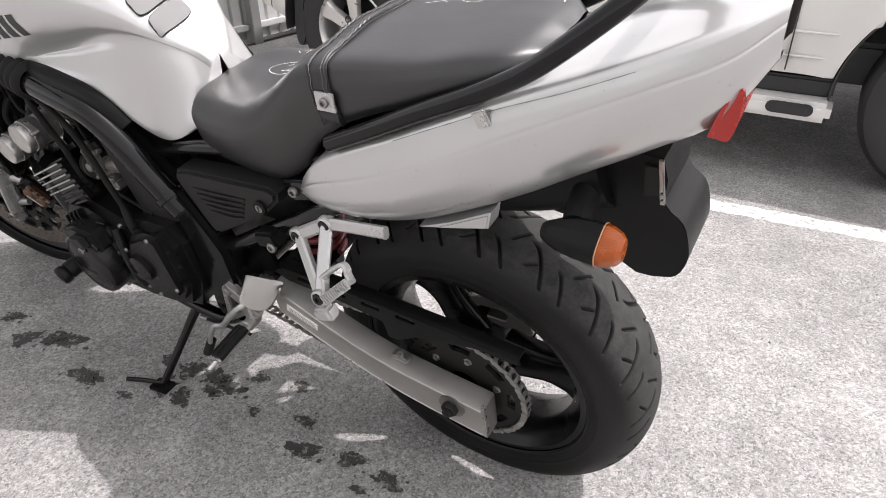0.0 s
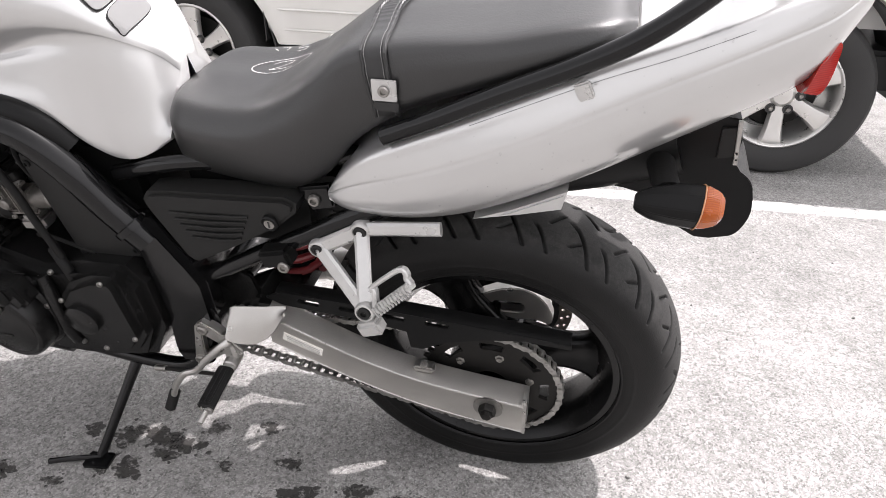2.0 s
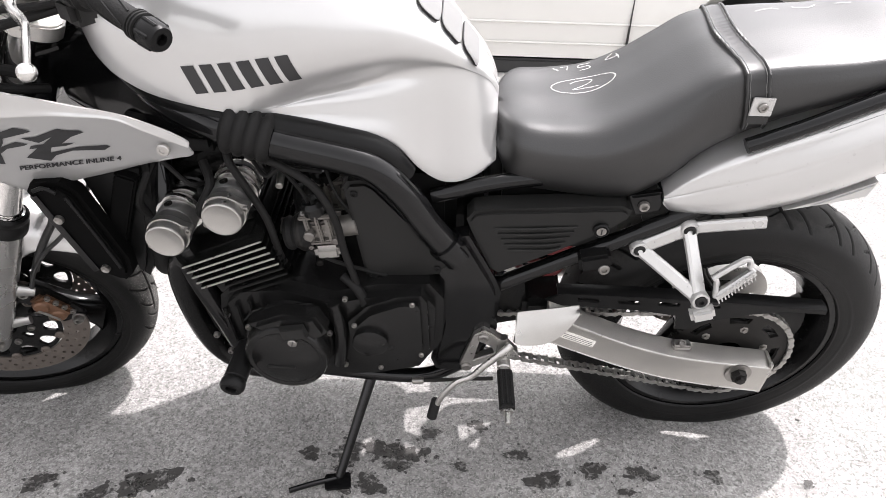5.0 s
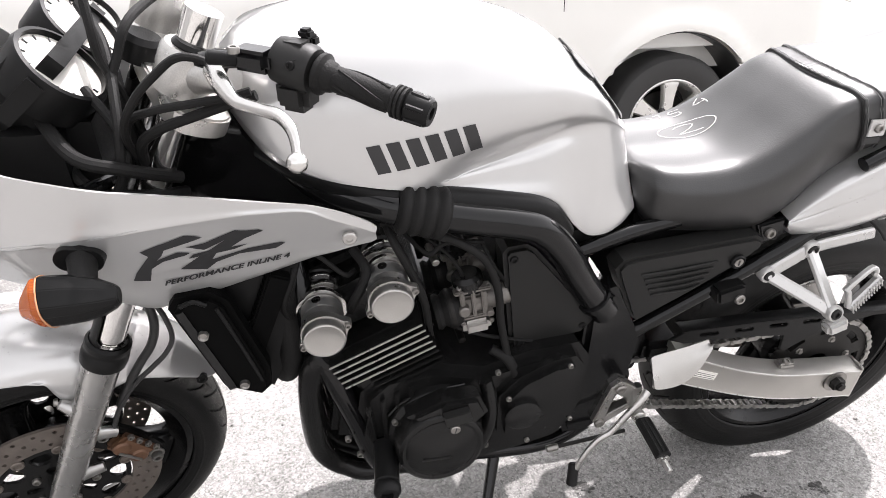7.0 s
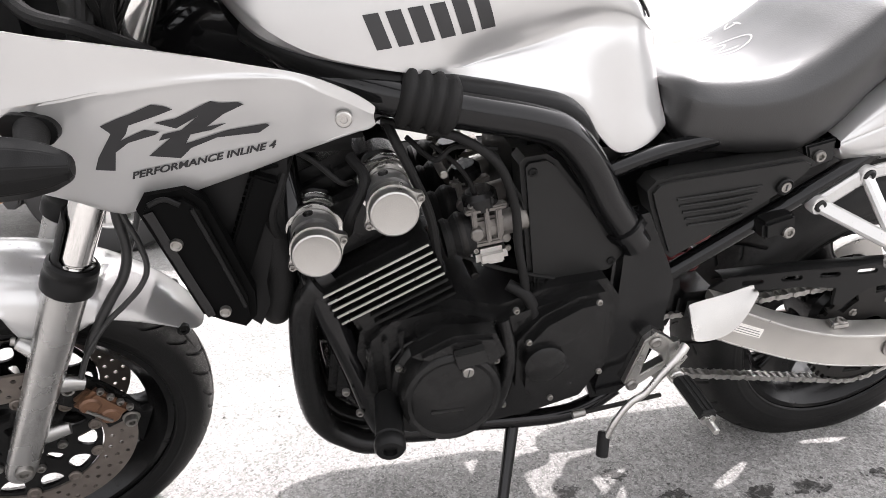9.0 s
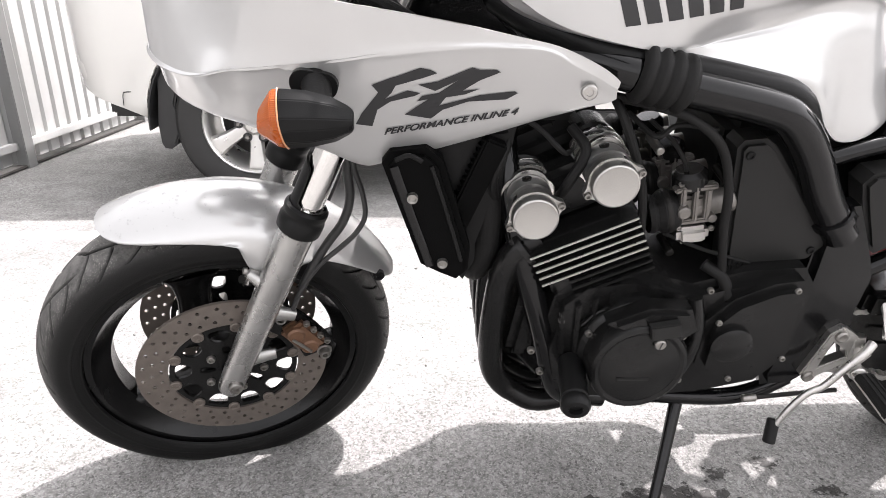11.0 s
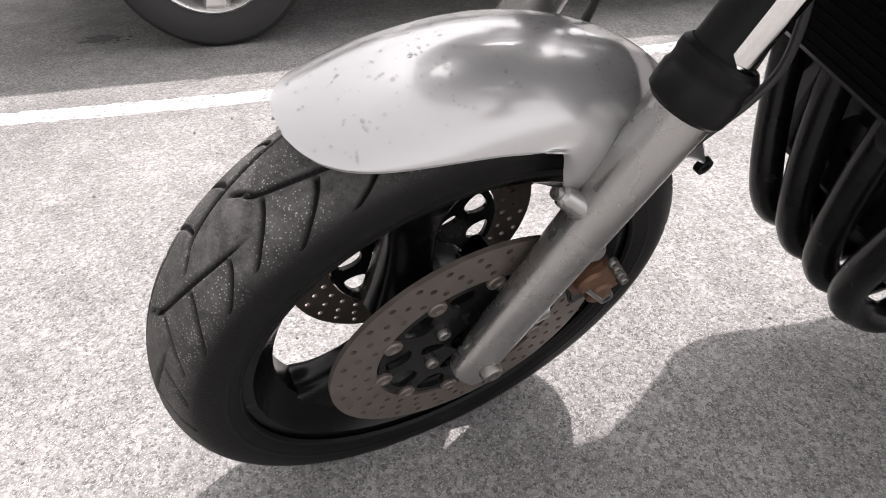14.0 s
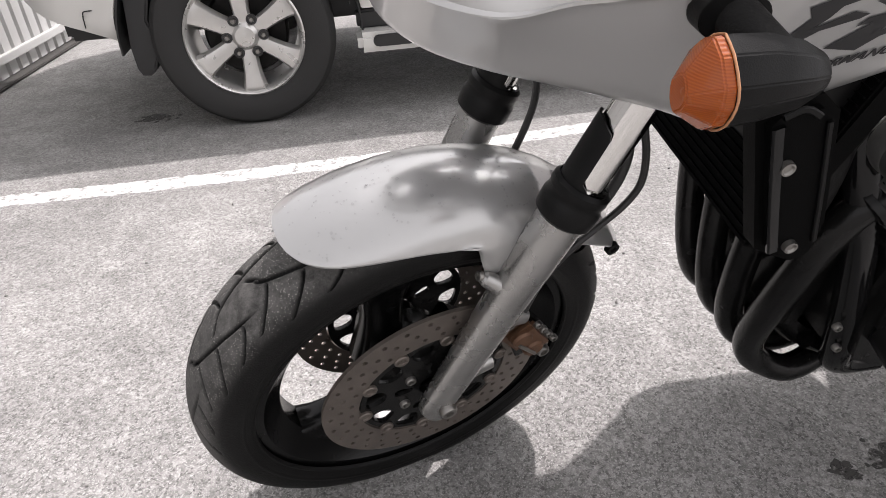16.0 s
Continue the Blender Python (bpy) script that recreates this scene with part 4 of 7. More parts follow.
# ---- carburettors ----
for k, y in enumerate((-.135, -.048, .048, .135)):
    cx, cz = -.728, .613
    carb = part("carburettor", rod((cx - .05, y, cz - .012), (cx + .055, y, cz + .012), .017, 18, bevel=.002), CARB, bike, "dull cast alloy carburettor")
    part("carburettor_body", box((cx, y, cz), (.046, .03, .044), .004, (0, -8, 0)), CARB, carb)
    for dx, h, w in ((-.017, .05, .007), (.0, .056, .006), (.016, .048, .008)):
        part("rib", box((cx + dx - .003, y - .018, cz + .014), (w, .012, h), .002, (0, -8, 0)), CARB, carb)
    part("flange", box((cx - .002, y - .017, cz - .012), (.052, .012, .007), .002, (0, -8, 0)), CARB, carb)
    part("flange", box((cx - .006, y - .014, cz + .036), (.056, .016, .007), .002, (0, -8, 0)), CARB, carb)
    part("boss", rod((cx - .018, y - .015, cz + .004), (cx - .018, y - .03, cz + .004), .009, 14, bevel=.002), CARB, carb)
    part("boss", rod((cx + .022, y - .012, cz - .005), (cx + .022, y - .027, cz - .005), .006, 12, bevel=.001), CARB, carb)
    part("diaphragm_cover", rod((cx - .006, y, cz + .028), (cx - .013, y, cz + .056), .023, 20, bevel=.006), BLACK_ENGINE, carb)
    bowl = part("float_bowl", box((cx + .006, y - .004, cz - .036), (.044, .036, .026), .007, (0, -8, 0)), CAST, carb, "cast float bowl")
    for dx in (-.018, .026):
        part("float_bowl_screw", screw(None, (cx + dx, y - .02, cz - .022), (0, -1, 0), .004, .004), BOLT, carb)
        part("cover_screw", screw(None, (cx + dx - .008, y - .016, cz + .04), (0, -.6, 1), .004, .003), BOLT, carb)
    part("intake_rubber", lathe([(.026, 0), (.028, .006), (.024, .012), (.03, .02), (.03, .03), (.026, .04)], 20, (-.786, y, .60), (.96, 0, .2)), RUBBER, carb)
    part("intake_clamp", lathe([(.0305, .022), (.0312, .023), (.0312, .028), (.0305, .029)], 20, (-.786, y, .60), (.96, 0, .2)), SPROCKET, carb)

# ---- engine ----
FIN = Vector((.907, 0, .421))
CYL = Vector((-.421, 0, .907))
case = part("crankcase", plate([(-.905, .49), (-.87, .525), (-.80, .535), (-.715, .51), (-.64, .53), (-.56, .535), (-.535, .50), (-.535, .40), (-.575, .325), (-.65, .305), (-.72, .295), (-.84, .295), (-.905, .33), (-.92, .40)], [], -.185, .185, bevel=.014), BLACK_ENGINE, bike, "black painted engine crankcase, lightly oiled")
ROT = -math.degrees(math.atan2(.421, .907))
cyl_mid = Vector((-.872, 0, .535))
part("cylinder_block", box(cyl_mid + CYL * .005 + FIN * .012, (.125, .34, .11), .008, (0, ROT, 0)), BLACK_ENGINE, bike)
for k in range(8):
    c = cyl_mid + CYL * (-.0293 + k * .0121) + FIN * (.016 if k > 2 else .034)
    fin = part("cooling_fin", box(c, (.15 if k > 2 else .112, .368, .0042), .0012, (0, ROT, 0)), BLACK_ENGINE, bike)
    if k > 2:
        edge = box(c + Vector((0, -.1845, 0)), (.148, .0025, .003), .0006, (0, ROT, 0))
        part("machined_edge", edge, CAST, fin, "bright machined fin edge")
head_mid = cyl_mid + CYL * .098
part("cylinder_head", box(head_mid, (.15, .27, .07), .012, (0, ROT, 0)), BLACK_ENGINE, bike)
part("cam_cover", box(head_mid + CYL * .05, (.14, .16, .045), .016, (0, ROT, 0)), BLACK_ENGINE, bike)
for sd in (-1, 1):
    for cx, cz in ((-.950, .632), (-.857, .678)):
        c = Vector((cx, 0, cz))
        pod = part("cam_housing", lathe([(.030, .03), (.030, .07), (.0325, .073), (.0325, .079), (.028, .082), (.028, .096), (.0315, .098), (.0315, .104), (.028, .106), (.028, .12)], 32, c, (0, sd, 0), cap=True), BLACK_ENGINE, bike)

        def scallop(r0, y0, y1, turn):
            ring = []
            for i in range(60):
                a = 2 * math.pi * i / 60
                rr = r0 + .0045 * abs(math.cos(2 * (a + turn))) ** .6
                ring.append((cx + rr * math.cos(a), cz + rr * math.sin(a)))
            return plate(ring, [], sd * y0, sd * y1, bevel=.0012)

        part("cap_drum", lathe([(.0275, .118), (.0295, .120), (.0295, .128), (.028, .130), (.028, .138), (.0298, .140), (.0298, .160), (.0288, .162), (.0298, .164), (.0298, .182)], 40, c, (0, sd, 0)), DRUM, pod, "grey cast alloy drum")
        part("cap_collar", scallop(.0310, .095, .1, .3), CHROME, pod, "polished scalloped collar")
        part("cap_collar", scallop(.0312, .112, .118, .6), POLISHED, pod, "polished scalloped collar")
        part("cap_collar", scallop(.0316, .130, .138, .0), POLISHED, pod, "polished scalloped collar")
        part("collar_plug", lathe([(.006, 0), (.0065, .003), (.0005, .003)], 14, c + Vector((-.006, sd * .15, .028)), (-.2, 0, 1)), BLACK_ENGINE, pod)
        ears = []
        for i in range(60):
            a = 2 * math.pi * i / 60
            g = max(math.exp(-((a - .35) / .22) ** 2), math.exp(-((a - 3.72) / .22) ** 2))
            ears.append((cx + (.0315 + .009 * g) * math.cos(a), cz + (.0315 + .009 * g) * math.sin(a)))
        part("cap_flange", plate(ears, [], sd * .178, sd * .189, bevel=.0015), CAST, pod, "cast alloy flange with two ears")
        part("end_cap", lathe([(.0296, .188), (.0296, .2), (.0285, .2035), (.0265, .2045), (.0255, .2040), (.0005, .2045)], 48, c, (0, sd, 0)), ALLOY, pod, "brushed round end cap")
        for a in (.35, 3.72):
            part("cap_bolt", screw(None, c + Vector((.0352 * math.cos(a), sd * .189, .0352 * math.sin(a))), (0, sd, 0), .0048, .005), BOLT, pod)

cover_mesh = lathe([(.077, .17), (.077, .195), (.075, .2), (.0695, .204), (.069, .232), (.066, .239), (.061, .2415), (.056, .2395), (.052, .2415), (.02, .2445), (.0005, .245)], 64, (-.792, 0, .414), (0, -1, 0))
for v in cover_mesh.verts:
    v.co.z = .414 + (v.co.z - .414) * 1.1
cover = part("generator_cover", cover_mesh, BLACK_ENGINE, bike, "round black generator cover")
part("cover_tag", plate([(-.792, .494), (-.754, .501), (-.748, .479), (-.787, .471)], [], -.249, -.236, bevel=.0015), GREY_PLASTIC, cover, "small dark grey tag")
part("cover_lip", plate([(-.845, .487), (-.79, .512), (-.735, .51), (-.72, .475), (-.74, .455), (-.80, .46)], [], -.236, -.20, bevel=.006), BLACK_ENGINE, cover)
part("case_ridge", tube([(-.866, -.19, .453), (-.845, -.191, .478), (-.807, -.191, .490), (-.748, -.191, .497)], .003, 8, 5), BLACK_PAINT, cover)
part("cover_plug", lathe([(.0078, 0), (.0078, .005), (.0065, .0065), (.0005, .0065)], 18, (-.774, -.2425, .464), (0, -1, 0)), BOLT, cover)
part("plug_slot", box((-.774, -.2492, .464), (.0016, .001, .012), 0, (0, 12, 0)), DECAL, cover)
part("cover_lettering_bar", box((-.80, -.2447, .40), (.045, .002, .005), .0005), GREY_PLASTIC, cover)
for a in (20, 75, 155, 290):
    part("cover_bolt", screw(None, (-.792 + .073 * math.cos(radians(a)), -.2, .414 + .080 * math.sin(radians(a))), (0, -1, 0), .0052, .006), BOLT, cover)
spc = part("sprocket_cover", plate([(-.692, .462), (-.66, .50), (-.61, .525), (-.572, .53), (-.562, .515), (-.556, .40), (-.585, .358), (-.66, .352), (-.69, .38)], [], -.206, -.14, bevel=.012), BLACK_ENGINE, bike, "black sprocket cover with rounded edges")
part("shaft_boss", lathe([(.03, 0), (.03, .01), (.024, .014), (.0005, .015)], 24, (-.655, -.204, .43), (0, -1, 0)), BLACK_ENGINE, spc)
for x, z in ((-.68, .468), (-.585, .522), (-.57, .40), (-.64, .362)):
    part("cover_bolt", screw(None, (x, -.206, z), (0, -1, 0), .0045, .004), BOLT, spc)
for x, y, z in ((-.695, -.186, .51), (-.715, -.188, .40), (-.705, -.188, .345), (-.895, -.186, .46), (-.60, -.187, .52)):
    part("case_bolt", screw(None, (x, y, z), (0, -1, 0), .0046, .006), BOLT, case)
part("water_pipe", tube([(-.715, -.19, .50), (-.705, -.2, .45), (-.708, -.2, .40), (-.715, -.19, .35)], .011, 12, 5), BLACK_ENGINE, case)
part("coolant_hose", tube([(-.86, -.13, .765), (-.808, -.16, .762), (-.768, -.168, .75), (-.725, -.17, .716), (-.701, -.17, .658), (-.692, -.17, .597), (-.677, -.17, .53)], .006, 12, 6), RUBBER, bike, "thin black rubber hose")
part("fuel_hose", tube([(-.855, -.13, .765), (-.847, -.155, .747), (-.828, -.16, .705), (-.807, -.16, .648), (-.797, -.16, .577), (-.79, -.15, .54)], .006, 10, 6), RUBBER, bike)
part("plug_lead", tube([(-.90, -.12, .72), (-.885, -.15, .70), (-.905, -.16, .66), (-.91, -.13, .62)], .007, 10, 6), RUBBER, bike)
part("plug_lead", tube([(-.97, -.10, .73), (-.985, -.14, .70), (-1.0, -.15, .66), (-.99, -.13, .61)], .007, 10, 6), RUBBER, bike)
# invented fittings that supply small glints; every other one is bright zinc
for k, (x, z) in enumerate(((-.70, .62), (-.66, .565), (-.745, .545), (-.80, .60), (-.69, .655), (-.79, .70))):
    part("glint_fitting", rod((x, -.10, z), (x + .004, -.128 - .006 * (k % 3), z - .006), .006, 10, bevel=.0015), BOLT if k % 2 else SPROCKET, bike)
for pts, rr in (([(-.80, -.12, .73), (-.765, -.135, .70), (-.745, -.14, .66), (-.75, -.13, .60)], .003), ([(-.72, -.12, .72), (-.70, -.14, .68), (-.665, -.14, .62), (-.655, -.14, .555)], .0028), ([(-.76, -.14, .575), (-.72, -.15, .56), (-.68, -.15, .545), (-.63, -.15, .53)], .0032), ([(-.83, -.12, .74), (-.80, -.15, .72), (-.775, -.15, .735), (-.72, -.14, .725)], .0035), ([(-.90, -.13, .69), (-.915, -.15, .70), (-.95, -.14, .73), (-1.0, -.12, .75)], .0035)):
    part("wiring", tube(pts, rr, 8, 6), RUBBER, bike, "thin black wiring")
part("breather_pipe", tube([(-.70, -.16, .535), (-.675, -.175, .52), (-.662, -.18, .485)], .0085, 12, 5), RUBBER, case)
for k in range(4):
    part("case_rib", plate([(-.90 + k * .022, .475 + k * .011), (-.893 + k * .022, .479 + k * .011), (-.886 + k * .02, .40), (-.894 + k * .02, .40)], [], -.194, -.184, bevel=.002), BLACK_ENGINE, case)
slider = part("crash_slider", rod((-.872, -.185, .384), (-.880, -.258, .376), .0195, 24, bevel=.004), BLACK_PLASTIC, bike, "black plastic crash bobbin")
part("slider_end", lathe([(.0195, 0), (.021, .003), (.021, .013), (.0175, .018), (.010, .018), (.009, .012), (.0005, .012)], 24, (-.880, -.258, .376), (-.1, -1, -.12)), BLACK_PLASTIC, slider)

part("oil_pan", loft([[(x, -w, z + .05), (x, -w * .9, z + .008), (x, -w * .6, z), (x, 0, z)] for x, w, z in ((-.93, .09, .285), (-.88, .115, .252), (-.78, .12, .24), (-.68, .115, .245), (-.60, .10, .27))], 4, 3, mirror=True), BLACK_ENGINE, case)
for sd in (-1, 1):
    part("down_tube", tube([(-.985, sd * .075, .72), (-.975, sd * .12, .64), (-.950, sd * .152, .54), (-.914, sd * .158, .42), (-.892, sd * .158, .335), (-.868, sd * .15, .285), (-.80, sd * .14, .262)], .0185, 16, 5), BLACK_PAINT, bike, "black frame down tube")

for x, z in ((-.930, .393), (-.913, .351)):
    part("case_bolt", screw(None, (x, -.172, z), (0, -1, 0), .0055, .007), BOLT, case)
part("oil_filter", lathe([(.005, 0), (.036, .002), (.038, .008), (.038, .07), (.034, .075)], 32, (-.965, -.01, .40), (1, 0, .1)), BLACK_ENGINE, case)
# made-up block that darkens the gaps between the exhaust pipes
part("pipe_gap_filler", box((-.925, -.005, .42), (.04, .23, .19), .012, (0, 8, 0)), BLACK_ENGINE, case)

# ---- exhaust ----
for y, knee in ((-.15, -.108), (-.05, -.058), (.05, -.002), (.14, .06)):
    run = [(-.93, 0, .575), (-.960, 0, .553), (-.976, .1, .51), (-.982, .35, .44), (-.983, .65, .37), (-.979, .9, .315), (-.966, 1, .275), (-.938, 1.02, .244), (-.88, .95, .224)]
    pipe = part("exhaust_pipe", tube([(x, y + (knee - y) * f, z) for x, f, z in run] + [(-.74, knee * .5, .226)], .0193, 18, 6), BLACK_ENGINE, bike, "matt black exhaust header pipe")
    part("exhaust_flange", lathe([(.022, 0), (.032, .002), (.032, .01), (.022, .012)], 20, (-.943, y, .562), (-.75, 0, -.66)), BLACK_ENGINE, pipe)
part("exhaust_collector", tube([(-.76, .0, .238), (-.66, .02, .24), (-.55, .07, .25), (-.45, .11, .28)], [.05, .045, .034, .03], 20, 5, flat=.7), BLACK_ENGINE, bike)
part("muffler", tube([(-.42, .15, .275), (-.36, .17, .285), (-.10, .19, .315), (.08, .20, .34), (.11, .20, .345)], [.03, .044, .046, .046, .034], 28, 5), ALLOY, bike, "satin metal silencer")

# ---- radiator ----
part("radiator_hose", tube([(-1.0, -.10, .70), (-1.003, -.122, .665), (-1.0, -.128, .60), (-1.002, -.125, .54), (-1.012, -.11, .50), (-1.015, -.08, .485)], .02, 16, 5), RUBBER, bike, "black rubber radiator hose")
part("fan_shroud", plate([(-1.085, .72), (-1.06, .60), (-1.045, .51), (-1.032, .497), (-1.018, .526), (-.998, .598), (-.984, .669), (-.972, .735)], [], -.148, .148, bevel=.01), BLACK_PLASTIC, bike, "black plastic fan shroud behind the radiator")
rad_m = pose(-1.036, 0, .625, 0, 22, 0)
core = box((0, 0, 0), (.03, .33, .20), .003)
core.transform(rad_m)
radiator = part("radiator", core, RADIATOR, bike, "black radiator")
for k in range(24):
    f = box((-.016, 0, -.094 + k * .0082), (.004, .32, .0014))
    f.transform(rad_m)
    part("radiator_fin", f, RADIATOR, radiator)
for sd in (-1, 1):
    y0, y1 = (-.191, -.155) if sd < 0 else (.155, .191)
    sh = part("radiator_shroud", plate([(-1.138, .700), (-1.128, .715), (-1.085, .72), (-1.065, .703), (-1.028, .578), (-1.030, .545), (-1.045, .530), (-1.068, .541), (-1.092, .555)], [], y0, y1, bevel=.008), RADIATOR, bike, "black plastic radiator side shroud")
    part("shroud_front", loft([[(-1.137, sd * .178, .70), (-1.132, sd * .165, .70), (-1.11, sd * .135, .70)], [(-1.115, sd * .178, .63), (-1.11, sd * .165, .63), (-1.09, sd * .135, .63)], [(-1.092, sd * .178, .56), (-1.088, sd * .165, .56), (-1.068, sd * .135, .56)]], 3, 3, thick=.003), RADIATOR, sh)
    face = sd * .1925
    part("shroud_rib", strip([(-1.124, face, .70), (-1.103, face, .63), (-1.080, face, .558)], (0, sd, 0), .011, .006, 3), BLACK_PAINT, sh, "glossy raised edge")
    part("shroud_rib", strip([(-1.079, face, .70), (-1.058, face, .63), (-1.040, face, .565)], (0, sd, 0), .005, .004, 3), BLACK_PLASTIC, sh)
    part("shroud_rib", strip([(-1.122, face, .708), (-1.105, face, .714), (-1.09, face, .706)], (0, sd, 0), .006, .004, 3), BLACK_PLASTIC, sh)
    for x, z in ((-1.102, .658), (-1.064, .562)):
        part("shroud_bolt", lathe([(.0035, .004), (.005, .006), (.0065, .006), (.007, 0)], 16, (x, sd * .191, z), (0, sd, 0), cap=True), BOLT, sh)

# ---- fairing ----
def fairing():
    #        x       y      low   crease z, dy   top   dy
    table = [(-.874, -.2045, .788, .799, .0, .807, .0),
             (-.882, -.205, .784, .803, .0, .814, .0),
             (-.897, -.207, .782, .812, .0, .824, .0),
             (-.925, -.209, .776, .826, .001, .838, .0),
             (-.955, -.211, .768, .842, .002, .849, .001),
             (-1.00, -.213, .755, .847, .004, .859, -.001),
             (-1.05, -.214, .741, .846, .003, .870, -.003),
             (-1.135, -.214, .717, .838, .003, .885, -.004),
             (-1.165, -.212, .713, .833, .003, .889, -.004),
             (-1.21, -.205, .727, .826, .003, .896, -.002),
             (-1.27, -.188, .740, .816, .004, .902, .006),
             (-1.30, -.177, .745, .812, .006, .916, .016),
             (-1.345, -.155, .750, .803, .014, .98, .045),
             (-1.39, -.118, .755, .806, .014, 1.06, .03),
             (-1.42, -.065, .76, .81, .01, 1.09, .012),
             (-1.43, 0.0, .762, .812, .0, 1.1, .0)]
    st = []
    for x, y, zl, zc, dc, zt, dt in table:
        inn = .004 if x > -.93 else (.012 if x > -1.2 else .02)
        back = .01 if x < -1.33 else 0
        lean = .38 * (zc - zl) * min(1, max(0, (-y - .02) / .1))
        zl -= .5 * lean
        st.append([(x + back, y + inn + lean, zl + .003), (x, y + inn * .3 + lean, zl), (x - .001, y + .001 + lean * .6, zl * .6 + zc * .4), (x - .002, y - dc * .85 + lean * .07, zc * .93 + zl * .07), (x - .002, y - dc, zc), (x - .001, y - dc * .3 + dt * .25, zc * .7 + zt * .3), (x + back, y + dt, zt)])
    bm = loft(st, 5, 4, mirror=True)
    return thicken(bm, .003)


half_fairing = part("half_fairing", fairing(), SILVER, bike, "silver half fairing with dark graphics", angle=45)
for sd in (-1, 1):
    part("fairing_screw", lathe([(.0005, .002), (.0035, .002), (.004, .0032), (.0075, .0032), (.0088, .002), (.009, -.002)], 20, (-.908, sd * .2085, .797), (0, sd, 0)), ALLOY, half_fairing, "chromed round-headed screw")


def signal(c, sd, front, name):
    """A faceted turn signal: dark housing, amber lens with a bright rim. The lens looks towards -x when front."""
    s = -1 if front else 1
    c = Vector(c)
    grow = .0312 if front else .0288
    # cross-section, outward and up, as shares of the half height
    ring = [(.0, 1.0), (.42, .78), (.80, .30), (.84, -.12), (.62, -.62), (.18, -1.0), (-.16, -.97), (-.62, -.58), (-.86, -.02), (-.80, .36), (-.40, .80)]

    def skin(rows, cap=True):
        bm = bmesh.new()
        grid_faces(bm, [[c + Vector((s * (o + t * b), sd * (a * r + dy) * grow, (b * r + dz) * grow)) for a, b in ring] for o, r, dy, dz, t in rows], True, cap)
        edges = [e for e in bm.edges if len(e.link_faces) == 2]
        bmesh.ops.bevel(bm, geom=edges, offset=.0011, segments=2, affect="EDGES", clamp_overlap=True)
        return bm

    base = part(name, skin([(-.050, .34, .02, -.05, .0), (-.046, .48, .02, -.05, .0), (-.030, .76, .02, -.02, .001), (-.006, .95, 0, 0, .002), (.016, 1.0, 0, 0, .003), (.021, 1.0, 0, 0, .003)]), BLACK_PLASTIC, bike, "black faceted turn signal with amber lens", angle=18)
    nose = [(.0214, .99, 0, 0, .003), (.029, .97, 0, 0, .002), (.040, .62, .04, -.05, .0), (.0465, .40, .06, -.1, -.001)] if front else [(.0214, .99, 0, 0, .003), (.030, .96, 0, 0, .001), (.041, .78, .0, 0, .0), (.047, .5, 0, 0, .0)]
    part("lens", skin(nose), ORANGE, base, "ribbed amber lens", angle=18)
    part("lens_rim", tube([c + Vector((s * (.0212 + .003 * b), sd * a * 1.005 * grow, b * 1.005 * grow)) for a, b in ring + ring[:1]], .0009, 8, 2, cap=False), LENS_RIM, base)
    return base


for sd in (-1, 1):
    sg = signal((-1.211, sd * .255, .785), sd, True, "front_turn_signal")
    part("stalk", tube([(-1.205, sd * .20, .806), (-1.20, sd * .225, .802), (-1.195, sd * .25, .796)], [.018, .015, .014], 16, 3), RUBBER, sg)
    part("stalk_base", plate(slot(-1.216, .808, -1.194, .804, .0145, 12), [], sd * .198, sd * .216, bevel=.004), BLACK_PLASTIC, sg)
    sg = signal((.225, sd * .132, .740), sd, False, "rear_turn_signal")
    part("stalk", tube([(.20, sd * .05, .755), (.205, sd * .09, .753), (.21, sd * .12, .748)], [.018, .016, .016], 16, 3), RUBBER, sg)

